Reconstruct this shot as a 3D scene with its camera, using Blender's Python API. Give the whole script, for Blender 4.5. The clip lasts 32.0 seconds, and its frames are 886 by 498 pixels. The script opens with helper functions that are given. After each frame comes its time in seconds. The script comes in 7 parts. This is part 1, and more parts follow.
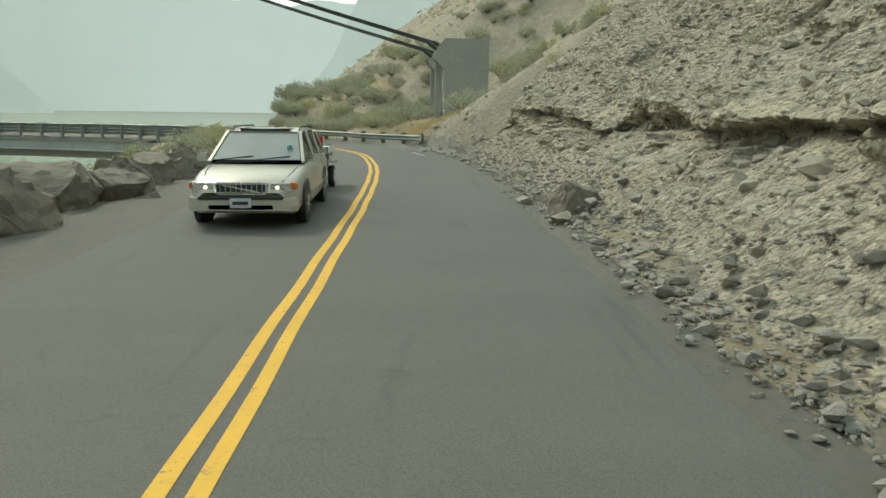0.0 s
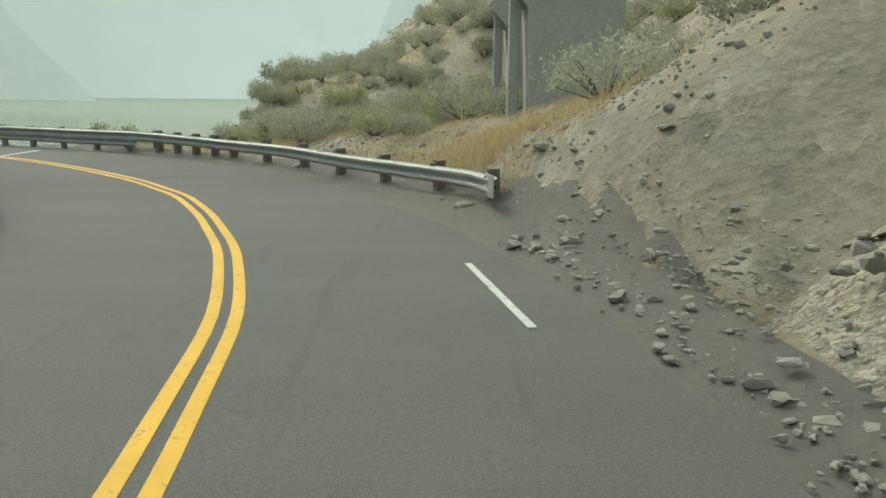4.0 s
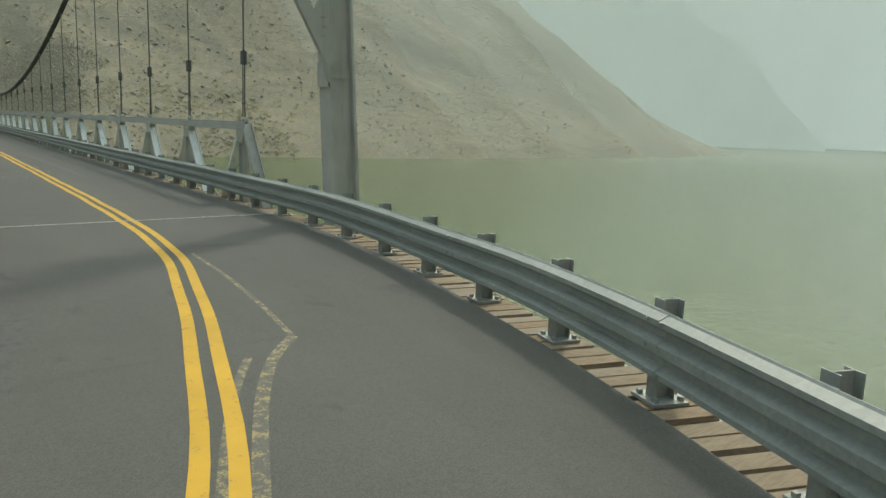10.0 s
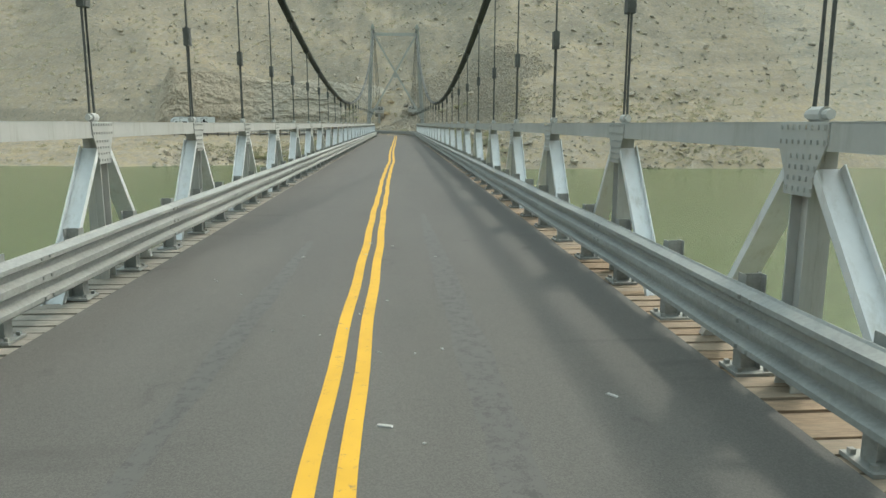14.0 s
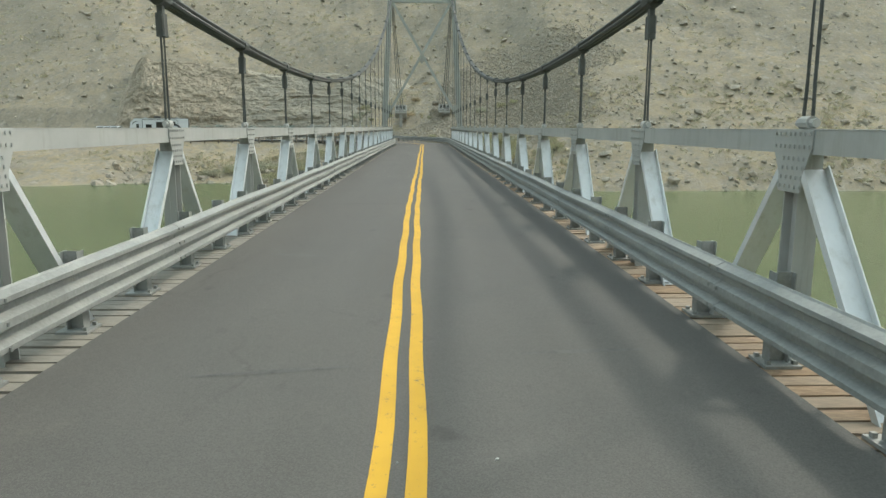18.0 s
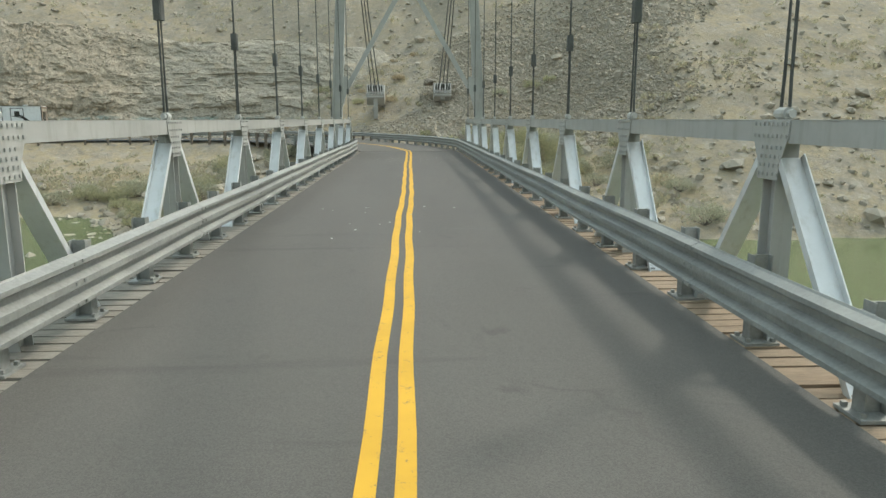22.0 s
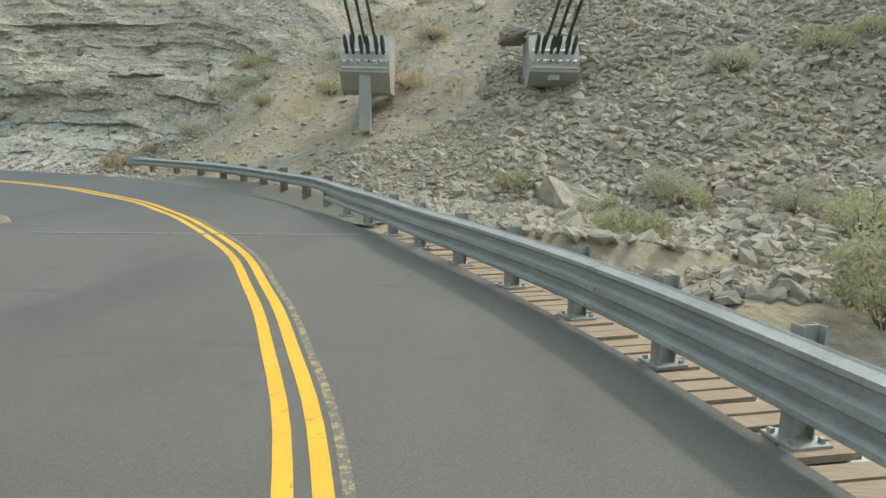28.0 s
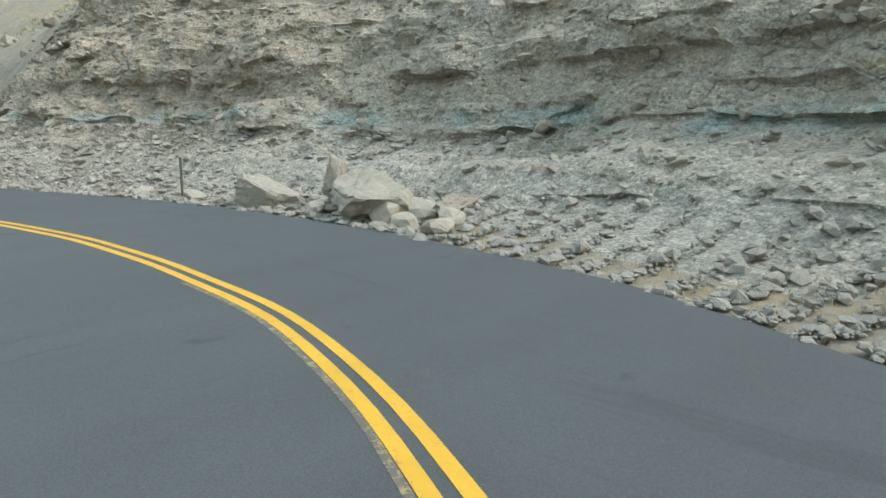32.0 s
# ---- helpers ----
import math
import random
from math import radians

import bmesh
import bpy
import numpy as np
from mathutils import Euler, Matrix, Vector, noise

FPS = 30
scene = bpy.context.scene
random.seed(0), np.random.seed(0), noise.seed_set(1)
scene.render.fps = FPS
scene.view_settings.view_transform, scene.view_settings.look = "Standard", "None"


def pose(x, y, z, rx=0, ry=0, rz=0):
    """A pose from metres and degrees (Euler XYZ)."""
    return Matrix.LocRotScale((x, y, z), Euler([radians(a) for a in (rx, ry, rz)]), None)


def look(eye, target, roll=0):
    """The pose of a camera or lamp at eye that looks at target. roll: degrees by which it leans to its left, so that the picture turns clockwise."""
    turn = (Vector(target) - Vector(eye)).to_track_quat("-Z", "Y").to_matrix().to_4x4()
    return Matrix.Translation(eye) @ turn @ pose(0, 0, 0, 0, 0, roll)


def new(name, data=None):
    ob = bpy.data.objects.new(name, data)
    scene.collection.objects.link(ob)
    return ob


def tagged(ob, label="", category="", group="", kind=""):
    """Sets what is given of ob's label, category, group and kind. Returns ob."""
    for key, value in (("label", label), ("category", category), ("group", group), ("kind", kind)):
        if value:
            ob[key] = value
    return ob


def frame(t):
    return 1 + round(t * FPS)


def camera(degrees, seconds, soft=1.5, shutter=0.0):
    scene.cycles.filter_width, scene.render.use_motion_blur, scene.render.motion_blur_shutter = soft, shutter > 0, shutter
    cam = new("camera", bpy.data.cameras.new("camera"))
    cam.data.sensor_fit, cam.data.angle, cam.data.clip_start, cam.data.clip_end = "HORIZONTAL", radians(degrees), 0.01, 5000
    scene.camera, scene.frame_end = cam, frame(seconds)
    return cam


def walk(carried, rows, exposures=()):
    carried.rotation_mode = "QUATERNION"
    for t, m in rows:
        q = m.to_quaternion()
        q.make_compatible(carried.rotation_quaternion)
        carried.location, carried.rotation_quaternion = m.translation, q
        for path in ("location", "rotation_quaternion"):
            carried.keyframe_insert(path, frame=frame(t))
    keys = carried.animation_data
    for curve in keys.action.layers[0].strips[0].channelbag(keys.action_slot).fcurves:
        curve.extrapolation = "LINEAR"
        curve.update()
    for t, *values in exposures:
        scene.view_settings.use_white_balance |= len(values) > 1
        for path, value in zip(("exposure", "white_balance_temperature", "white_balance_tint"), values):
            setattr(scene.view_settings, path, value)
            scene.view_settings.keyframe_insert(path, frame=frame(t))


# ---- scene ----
cam = camera(64.43, 32.0)
PATH = [
    (0.0, -33.361, 51.038, 1.858, 78.931, -0.748, 176.349),
    (0.5, -33.414, 47.707, 1.866, 78.715, -0.903, 176.588),
    (1.0, -33.484, 44.451, 1.869, 78.504, -1.026, 176.759),
    (1.5, -33.549, 41.294, 1.867, 78.334, -1.088, 176.916),
    (2.0, -33.624, 38.158, 1.857, 78.206, -1.047, 176.931),
    (2.5, -33.702, 35.080, 1.846, 77.905, -0.779, 177.117),
    (3.0, -33.795, 32.120, 1.849, 77.907, -0.665, 177.663),
    (3.5, -33.826, 29.256, 1.857, 77.921, -0.626, 178.565),
    (4.0, -33.718, 26.465, 1.865, 77.850, -0.628, 179.826),
    (4.5, -33.394, 23.724, 1.870, 77.792, -0.689, 181.457),
    (5.0, -32.776, 21.011, 1.867, 78.046, -0.879, 183.477),
    (5.5, -32.010, 18.518, 1.857, 78.348, -1.213, 186.656),
    (6.0, -31.095, 16.278, 1.846, 78.720, -1.460, 191.381),
    (6.5, -29.953, 14.154, 1.840, 78.989, -1.935, 196.485),
    (7.0, -28.517, 12.075, 1.848, 79.279, -1.944, 202.052),
    (7.5, -26.941, 10.106, 1.848, 79.406, -1.869, 207.911),
    (8.0, -25.229, 8.295, 1.845, 79.592, -2.092, 214.176),
    (8.5, -23.167, 6.669, 1.849, 79.411, -2.011, 219.813),
    (9.0, -20.941, 5.289, 1.866, 79.332, -2.177, 224.816),
    (9.5, -18.684, 4.063, 1.891, 79.485, -2.854, 229.211),
    (10.0, -16.495, 3.016, 1.892, 80.314, -2.282, 233.569),
    (10.5, -13.982, 1.936, 1.876, 80.276, -1.665, 238.123),
    (11.0, -11.088, 1.054, 1.868, 80.517, -0.770, 242.645),
    (11.5, -8.067, 0.376, 1.869, 80.306, -0.664, 247.616),
    (12.0, -5.011, -0.047, 1.859, 80.321, -0.421, 252.267),
    (12.5, -1.901, -0.277, 1.854, 80.073, -0.887, 257.326),
    (13.0, 1.192, -0.341, 1.847, 79.863, -0.804, 261.239),
    (13.5, 4.446, -0.395, 1.848, 79.693, -0.462, 264.525),
    (14.0, 7.801, -0.410, 1.855, 79.927, -0.111, 266.426),
    (14.5, 11.249, -0.333, 1.855, 80.140, -0.051, 267.793),
    (15.0, 14.874, -0.293, 1.855, 80.135, -0.167, 268.350),
    (15.5, 18.678, -0.279, 1.857, 80.084, -0.305, 268.375),
    (16.0, 22.665, -0.282, 1.859, 80.088, -0.344, 268.158),
    (16.5, 26.837, -0.289, 1.866, 80.189, -0.170, 267.986),
    (17.0, 31.196, -0.289, 1.881, 80.363, 0.324, 268.154),
    (17.5, 35.637, -0.219, 1.886, 80.289, 0.222, 268.402),
    (18.0, 40.207, -0.205, 1.886, 80.185, -0.084, 268.475),
    (18.5, 44.836, -0.167, 1.882, 80.099, -0.148, 268.448),
    (19.0, 49.488, -0.098, 1.871, 79.977, 0.007, 268.178),
    (19.5, 54.269, -0.064, 1.859, 79.776, -0.016, 267.937),
    (20.0, 59.112, -0.059, 1.853, 79.734, -0.142, 268.070),
    (20.5, 63.894, -0.076, 1.855, 79.850, -0.220, 267.786),
    (21.0, 68.547, -0.082, 1.866, 79.542, -0.177, 267.691),
    (21.5, 73.028, -0.124, 1.878, 79.329, -0.080, 267.690),
    (22.0, 77.426, -0.111, 1.885, 79.522, 0.080, 267.395),
    (22.5, 81.802, -0.133, 1.873, 79.571, 0.007, 267.308),
    (23.0, 86.278, -0.180, 1.849, 79.579, -0.286, 267.283),
    (23.5, 90.541, -0.232, 1.831, 79.665, -0.404, 267.378),
    (24.0, 94.476, -0.263, 1.831, 79.512, -0.662, 267.391),
    (24.5, 98.324, -0.296, 1.825, 79.596, -0.707, 267.219),
    (25.0, 102.141, -0.316, 1.817, 79.752, -0.594, 267.030),
    (25.5, 105.847, -0.305, 1.825, 79.627, -0.597, 266.912),
    (26.0, 109.345, -0.261, 1.841, 79.687, -0.738, 266.742),
    (26.5, 112.700, -0.173, 1.854, 79.897, -0.900, 266.756),
    (27.0, 115.979, -0.037, 1.863, 80.207, -1.074, 267.187),
    (27.5, 119.246, 0.160, 1.867, 80.529, -1.222, 268.263),
    (28.0, 122.569, 0.425, 1.866, 80.697, -1.274, 270.210),
    (28.5, 125.840, 0.949, 1.859, 80.313, -0.960, 273.511),
    (29.0, 128.858, 1.744, 1.860, 80.105, -0.335, 277.667),
    (29.5, 131.809, 2.924, 1.863, 79.863, -0.422, 283.075),
    (30.0, 134.424, 4.379, 1.864, 80.208, -0.444, 288.538),
    (30.5, 136.972, 6.234, 1.860, 79.735, -0.929, 293.904),
    (31.0, 139.337, 8.367, 1.853, 79.878, -0.603, 299.206),
    (31.5, 141.520, 10.812, 1.844, 79.889, -0.291, 305.476),
    (32.0, 143.690, 13.481, 1.843, 79.724, -0.258, 312.639),
]
EXPOSE = [(0.0, 0.08, 6390, -2), (6.0, 0.19, 6390, 0), (8.0, 0.14, 6320, 1), (9.3, -0.08, 6340, 1), (11.0, 0.13, 6350, 0), (13.0, 0.47, 6220, 3), (18.0, 0.43, 6180, 6),
          (22.0, 0.48, 6250, 8), (25.0, 0.52, 6250, 8), (28.0, 0.68, 6180, 9), (30.0, 0.68, 6040, 8), (32.0, 0.58, 5790, 8)]
walk(cam, [(t, pose(x, y, z, rx, ry, rz)) for t, x, y, z, rx, ry, rz in PATH], EXPOSE)

# ---- light: smoke haze over the whole sky, a weak warm sun ahead and to the right of the bridge ----
world = bpy.data.worlds.new("smoky_sky")
scene.world = world
world.use_nodes = True
wn = world.node_tree.nodes
wn.clear()
SUN_DIR = Vector((-0.64, 0.80, -1.0)).normalized()
sky = wn.new("ShaderNodeTexSky")
sky.sky_type = "NISHITA"
sky.sun_disc = False
sky.sun_elevation = math.asin(-SUN_DIR.z)
sky.sun_rotation = math.atan2(-SUN_DIR.x, -SUN_DIR.y)
sky.dust_density = 6.0
sky_bg = wn.new("ShaderNodeBackground")
sky_bg.inputs[1].default_value = 0.09
haze_bg = wn.new("ShaderNodeBackground")
haze_bg.inputs[0].default_value = (0.74, 0.87, 0.80, 1)
haze_bg.inputs[1].default_value = 0.72
both = wn.new("ShaderNodeAddShader")
wout = wn.new("ShaderNodeOutputWorld")
wl = world.node_tree.links
wl.new(sky.outputs[0], sky_bg.inputs[0])
wl.new(sky_bg.outputs[0], both.inputs[0])
wl.new(haze_bg.outputs[0], both.inputs[1])
wl.new(both.outputs[0], wout.inputs[0])
sun_data = bpy.data.lights.new("sun", "SUN")
sun_data.energy = 1.2
sun_data.angle = radians(4.0)
sun_data.color = (1.0, 0.93, 0.80)
sun = new("sun", sun_data)
sun.matrix_world = look((0, 0, 60), Vector((0, 0, 60)) + SUN_DIR)


# ---- materials ----
def lin(c):
    return (*c, 1.0) if len(c) == 3 else c


class Mat:
    """A node material: a principled surface with helpers for noise, ramps and bump."""

    def __init__(self, name, rough=0.8, metal=0.0):
        self.m = bpy.data.materials.new(name)
        self.m.use_nodes = True
        self.t = self.m.node_tree
        self.b = self.t.nodes["Principled BSDF"]
        self.b.inputs["Roughness"].default_value = rough
        self.b.inputs["Metallic"].default_value = metal
        self.co = self.t.nodes.new("ShaderNodeTexCoord").outputs["Object"]

    def node(self, kind):
        return self.t.nodes.new(kind)

    def link(self, a, b):
        self.t.links.new(a, b)

    def scaled(self, sx, sy, sz, rz=0.0):
        n = self.node("ShaderNodeMapping")
        n.inputs["Scale"].default_value = (sx, sy, sz)
        n.inputs["Rotation"].default_value = (0, 0, rz)
        self.link(self.co, n.inputs[0])
        return n.outputs[0]

    def noise(self, scale, detail=4, rough=0.6, co=None, distort=0.0):
        n = self.node("ShaderNodeTexNoise")
        n.inputs["Scale"].default_value = scale
        n.inputs["Detail"].default_value = detail
        n.inputs["Roughness"].default_value = rough
        n.inputs["Distortion"].default_value = distort
        self.link(co or self.co, n.inputs["Vector"])
        return n.outputs["Fac"]

    def voronoi(self, scale, out="Distance", co=None, feature="F1"):
        n = self.node("ShaderNodeTexVoronoi")
        n.feature = feature
        n.inputs["Scale"].default_value = scale
        self.link(co or self.co, n.inputs["Vector"])
        return n.outputs[out]

    def ramp(self, fac, *stops):
        n = self.node("ShaderNodeValToRGB")
        e = n.color_ramp.elements
        while len(e) < len(stops):
            e.new(0.5)
        for el, (p, c) in zip(e, stops):
            el.position = p
            el.color = lin(c) if not isinstance(c, float) else (c, c, c, 1)
        self.link(fac, n.inputs[0])
        return n.outputs[0]

    def mix(self, fac, a, b, kind="MIX"):
        n = self.node("ShaderNodeMix")
        n.data_type = "RGBA"
        n.blend_type = kind
        for v, i in ((fac, 0), (a, 6), (b, 7)):
            if isinstance(v, (int, float)):
                n.inputs[i].default_value = v if i == 0 else (v, v, v, 1)
            elif isinstance(v, tuple):
                n.inputs[i].default_value = lin(v)
            else:
                self.link(v, n.inputs[i])
        return n.outputs[2]

    def maths(self, op, a, b=0.5):
        n = self.node("ShaderNodeMath")
        n.operation = op
        for v, i in ((a, 0), (b, 1)):
            if isinstance(v, (int, float)):
                n.inputs[i].default_value = v
            else:
                self.link(v, n.inputs[i])
        return n.outputs[0]

    def random(self):
        return self.node("ShaderNodeObjectInfo").outputs["Random"]

    def island(self):
        return self.node("ShaderNodeNewGeometry").outputs["Random Per Island"]

    def up(self):
        n = self.node("ShaderNodeSeparateXYZ")
        self.link(self.node("ShaderNodeNewGeometry").outputs["Normal"], n.inputs[0])
        return n.outputs[2]

    def color(self, c):
        if isinstance(c, tuple):
            self.b.inputs["Base Color"].default_value = lin(c)
        else:
            self.link(c, self.b.inputs["Base Color"])
        return self

    def rough(self, fac, lo, hi):
        self.link(self.ramp(fac, (0.2, lo), (0.8, hi)), self.b.inputs["Roughness"])
        return self

    def bump(self, fac, strength=0.3, dist=0.02):
        n = self.node("ShaderNodeBump")
        n.inputs["Strength"].default_value = strength
        n.inputs["Distance"].default_value = dist
        self.link(fac, n.inputs["Height"])
        self.link(n.outputs[0], self.b.inputs["Normal"])
        return self


def plain(name, c, rough=0.6, metal=0.0, vary=0.25, scale=6.0):
    """A painted or moulded surface: one colour, slightly uneven and dusty."""
    k = Mat(name, rough, metal)
    n = k.noise(scale, 5)
    d = tuple(v * (1 - vary) for v in c)
    e = tuple(min(1.0, v * (1 + vary)) for v in c)
    k.color(k.ramp(n, (0.3, d), (0.7, e)))
    k.rough(n, max(0.03, rough - 0.12), min(1.0, rough + 0.12))
    return k.m


def make_asphalt(name):
    """Worn asphalt: blotches, traffic-polished streaks, oil spots and fine aggregate, with a newer seal on the far bend."""
    g = lambda v, w=(1.04, 1.0, 0.90): tuple(v * a for a in w)
    k = Mat(name, 0.88)
    big = k.noise(0.10, 5, 0.65)
    mid = k.noise(0.55, 6, 0.7, distort=0.6)
    streak = k.noise(0.6, 5, co=k.scaled(0.22, 1.5, 1))
    grain = k.noise(90, 3, 0.7)
    stone = k.voronoi(120, "Color")
    base = k.ramp(big, (0.3, g(0.076)), (0.7, g(0.108, (1.10, 1.0, 0.84))))
    base = k.mix(0.40, base, k.ramp(streak, (0.3, g(0.062)), (0.65, g(0.118))))
    base = k.mix(0.30, base, k.ramp(mid, (0.32, g(0.055)), (0.5, g(0.095)), (0.7, g(0.125))))
    base = k.mix(k.maths("MULTIPLY", grain, 0.5), base, k.ramp(stone, (0.2, g(0.042)), (0.8, g(0.175))))
    spot = k.ramp(k.noise(1.7, 3, 0.55, co=k.scaled(0.7, 1.1, 1)), (0.66, 0.0), (0.74, 0.45))
    base = k.mix(spot, base, g(0.042))
    scuff = k.ramp(k.noise(1.0, 4, 0.6, co=k.scaled(1.6, 0.16, 1), distort=0.3), (0.62, 0.0), (0.70, 0.35), (0.76, 0.0))
    base = k.mix(scuff, base, g(0.048))
    pale = k.ramp(k.noise(0.8, 6, 0.75), (0.63, 0.0), (0.74, 0.30))
    base = k.mix(pale, base, g(0.15, (1.10, 1.0, 0.84)))
    sep = k.node("ShaderNodeSeparateXYZ")
    k.link(k.co, sep.inputs[0])
    way = k.maths("ADD", k.maths("ADD", sep.outputs[0], k.maths("MULTIPLY", sep.outputs[1], 0.6)), k.maths("MULTIPLY", mid, 5.0))
    seal = k.ramp(k.maths("MULTIPLY", k.maths("SUBTRACT", way, 138.0), 0.06), (0.15, 0.0), (0.85, 1.0))
    base = k.mix(seal, base, k.mix(1.0, base, (0.70, 0.80, 0.92), "MULTIPLY"))
    bent = k.node("ShaderNodeVectorMath")
    k.link(k.scaled(1, 1, 0), bent.inputs[0])
    wav = k.node("ShaderNodeTexNoise")
    wav.inputs["Scale"].default_value = 0.9
    wav.inputs["Detail"].default_value = 6
    k.link(k.co, wav.inputs["Vector"])
    k.link(wav.outputs["Color"], bent.inputs[1])
    crack = k.ramp(k.voronoi(0.10, co=bent.outputs[0], feature="DISTANCE_TO_EDGE"), (0.0, 0.72), (0.003, 1.0))
    wob = k.ramp(k.noise(0.5, 3), (0.50, 0.0), (0.62, 1.0))
    base = k.mix(k.maths("MULTIPLY", wob, 0.7), base, k.mix(1.0, base, crack, "MULTIPLY"))
    k.color(base)
    k.rough(mid, 0.8, 0.95)
    return k.bump(grain, 0.35, 0.006).m


def make_paint(name, c, worn, wear=0.5):
    k = Mat(name, 0.7)
    chip = k.noise(9, 6, 0.75)
    fine = k.noise(60, 4, 0.7)
    edge = k.maths("ADD", k.maths("MULTIPLY", chip, 0.7), k.maths("MULTIPLY", fine, 0.3))
    k.color(k.mix(k.ramp(edge, (wear - 0.03, 1.0), (wear + 0.05, 0.0)), k.ramp(k.noise(1.3, 4), (0.3, tuple(v * 0.82 for v in c)), (0.7, c)), worn))
    return k.bump(fine, 0.2, 0.004).m


def make_galvanised():
    k = Mat("galvanised_steel", 0.55, 0.25)
    spangle = k.voronoi(35, "Color")
    blot = k.noise(1.6, 6, 0.7)
    c = k.ramp(blot, (0.3, (0.225, 0.236, 0.222)), (0.7, (0.36, 0.37, 0.345)))
    c = k.mix(0.12, c, k.ramp(spangle, (0.2, 0.18), (0.8, 0.5)))
    rust = k.ramp(k.noise(5, 7, 0.8), (0.66, 0.0), (0.76, 1.0))
    c = k.mix(k.maths("MULTIPLY", rust, 0.5), c, (0.20, 0.13, 0.085))
    k.color(c)
    k.rough(blot, 0.45, 0.7)
    return k.bump(k.noise(3, 3), 0.15, 0.01).m


def make_bridge_steel(name, lo, hi, metal=0.0, rough=0.6):
    k = Mat(name, rough, metal)
    blot = k.noise(1.1, 6, 0.7)
    drip = k.noise(2.5, 5, 0.7, co=k.scaled(3, 3, 0.35))
    c = k.ramp(blot, (0.3, lo), (0.7, hi))
    c = k.mix(k.ramp(drip, (0.52, 0.0), (0.75, 0.55)), c, tuple(v * w for v, w in zip(lo, (0.66, 0.62, 0.52))))
    rust = k.ramp(k.noise(7, 6, 0.8), (0.68, 0.0), (0.76, 0.5))
    c = k.mix(rust, c, (0.20, 0.135, 0.09))
    k.color(c)
    return k.bump(k.noise(30, 4), 0.1, 0.004).m


def make_rock(name, lo, hi, tint=(0.30, 0.20, 0.11), scale=1.0):
    k = Mat(name, 0.92)
    n = k.noise(2.2 * scale, 8, 0.7)
    f = k.noise(22 * scale, 6, 0.75)
    c = k.ramp(n, (0.32, lo), (0.68, hi))
    c = k.mix(0.45, c, k.ramp(f, (0.3, tuple(v * 0.5 for v in lo)), (0.7, tuple(v * 1.25 for v in hi))))
    c = k.mix(k.ramp(k.noise(0.7 * scale, 5), (0.5, 0.0), (0.72, 0.55)), c, tint)
    c = k.mix(k.maths("MULTIPLY", k.island(), 0.5), c, tuple(v * 1.15 for v in hi))
    k.color(c)
    return k.bump(k.maths("ADD", k.maths("MULTIPLY", n, 0.6), k.maths("MULTIPLY", f, 0.4)), 0.8, 0.08).m


def make_ground():
    k = Mat("dry_hillside_soil", 0.95)
    n = k.noise(0.35, 6, 0.65)
    m = k.noise(2.5, 7, 0.7)
    f = k.noise(25, 6, 0.75)
    w = k.noise(0.06, 5, 0.65)
    c = k.ramp(n, (0.30, (0.160, 0.143, 0.110)), (0.5, (0.270, 0.236, 0.175)), (0.72, (0.345, 0.293, 0.208)))
    c = k.mix(0.4, c, k.ramp(w, (0.38, (0.165, 0.157, 0.125)), (0.5, (0.29, 0.24, 0.165)), (0.62, (0.36, 0.295, 0.195))))
    c = k.mix(0.5, c, k.ramp(m, (0.3, (0.155, 0.142, 0.112)), (0.7, (0.37, 0.325, 0.245))))
    grass = k.ramp(k.noise(0.55, 5, 0.6), (0.42, 0.0), (0.58, 1.0))
    grass = k.maths("MULTIPLY", grass, k.ramp(k.up(), (0.70, 0.0), (0.92, 1.0)))
    c = k.mix(k.maths("MULTIPLY", grass, 0.42), c, k.ramp(m, (0.3, (0.27, 0.205, 0.092)), (0.7, (0.46, 0.35, 0.155))))
    peb = k.voronoi(7.0, "Color")
    c = k.mix(k.ramp(f, (0.45, 0.0), (0.75, 0.45)), c, k.ramp(peb, (0.2, (0.09, 0.085, 0.078)), (0.8, (0.42, 0.38, 0.31))))
    rock = k.voronoi(1.6, "Color")
    c = k.mix(k.ramp(k.noise(0.9, 6, 0.75), (0.50, 0.0), (0.62, 0.7)), c, k.ramp(rock, (0.2, (0.12, 0.113, 0.098)), (0.8, (0.40, 0.365, 0.30))))
    k.color(c)
    h = k.maths("ADD", k.maths("MULTIPLY", m, 0.5), k.maths("ADD", k.maths("MULTIPLY", f, 0.25), k.maths("MULTIPLY", k.voronoi(6.0), 0.35)))
    return k.bump(h, 0.9, 0.12).m


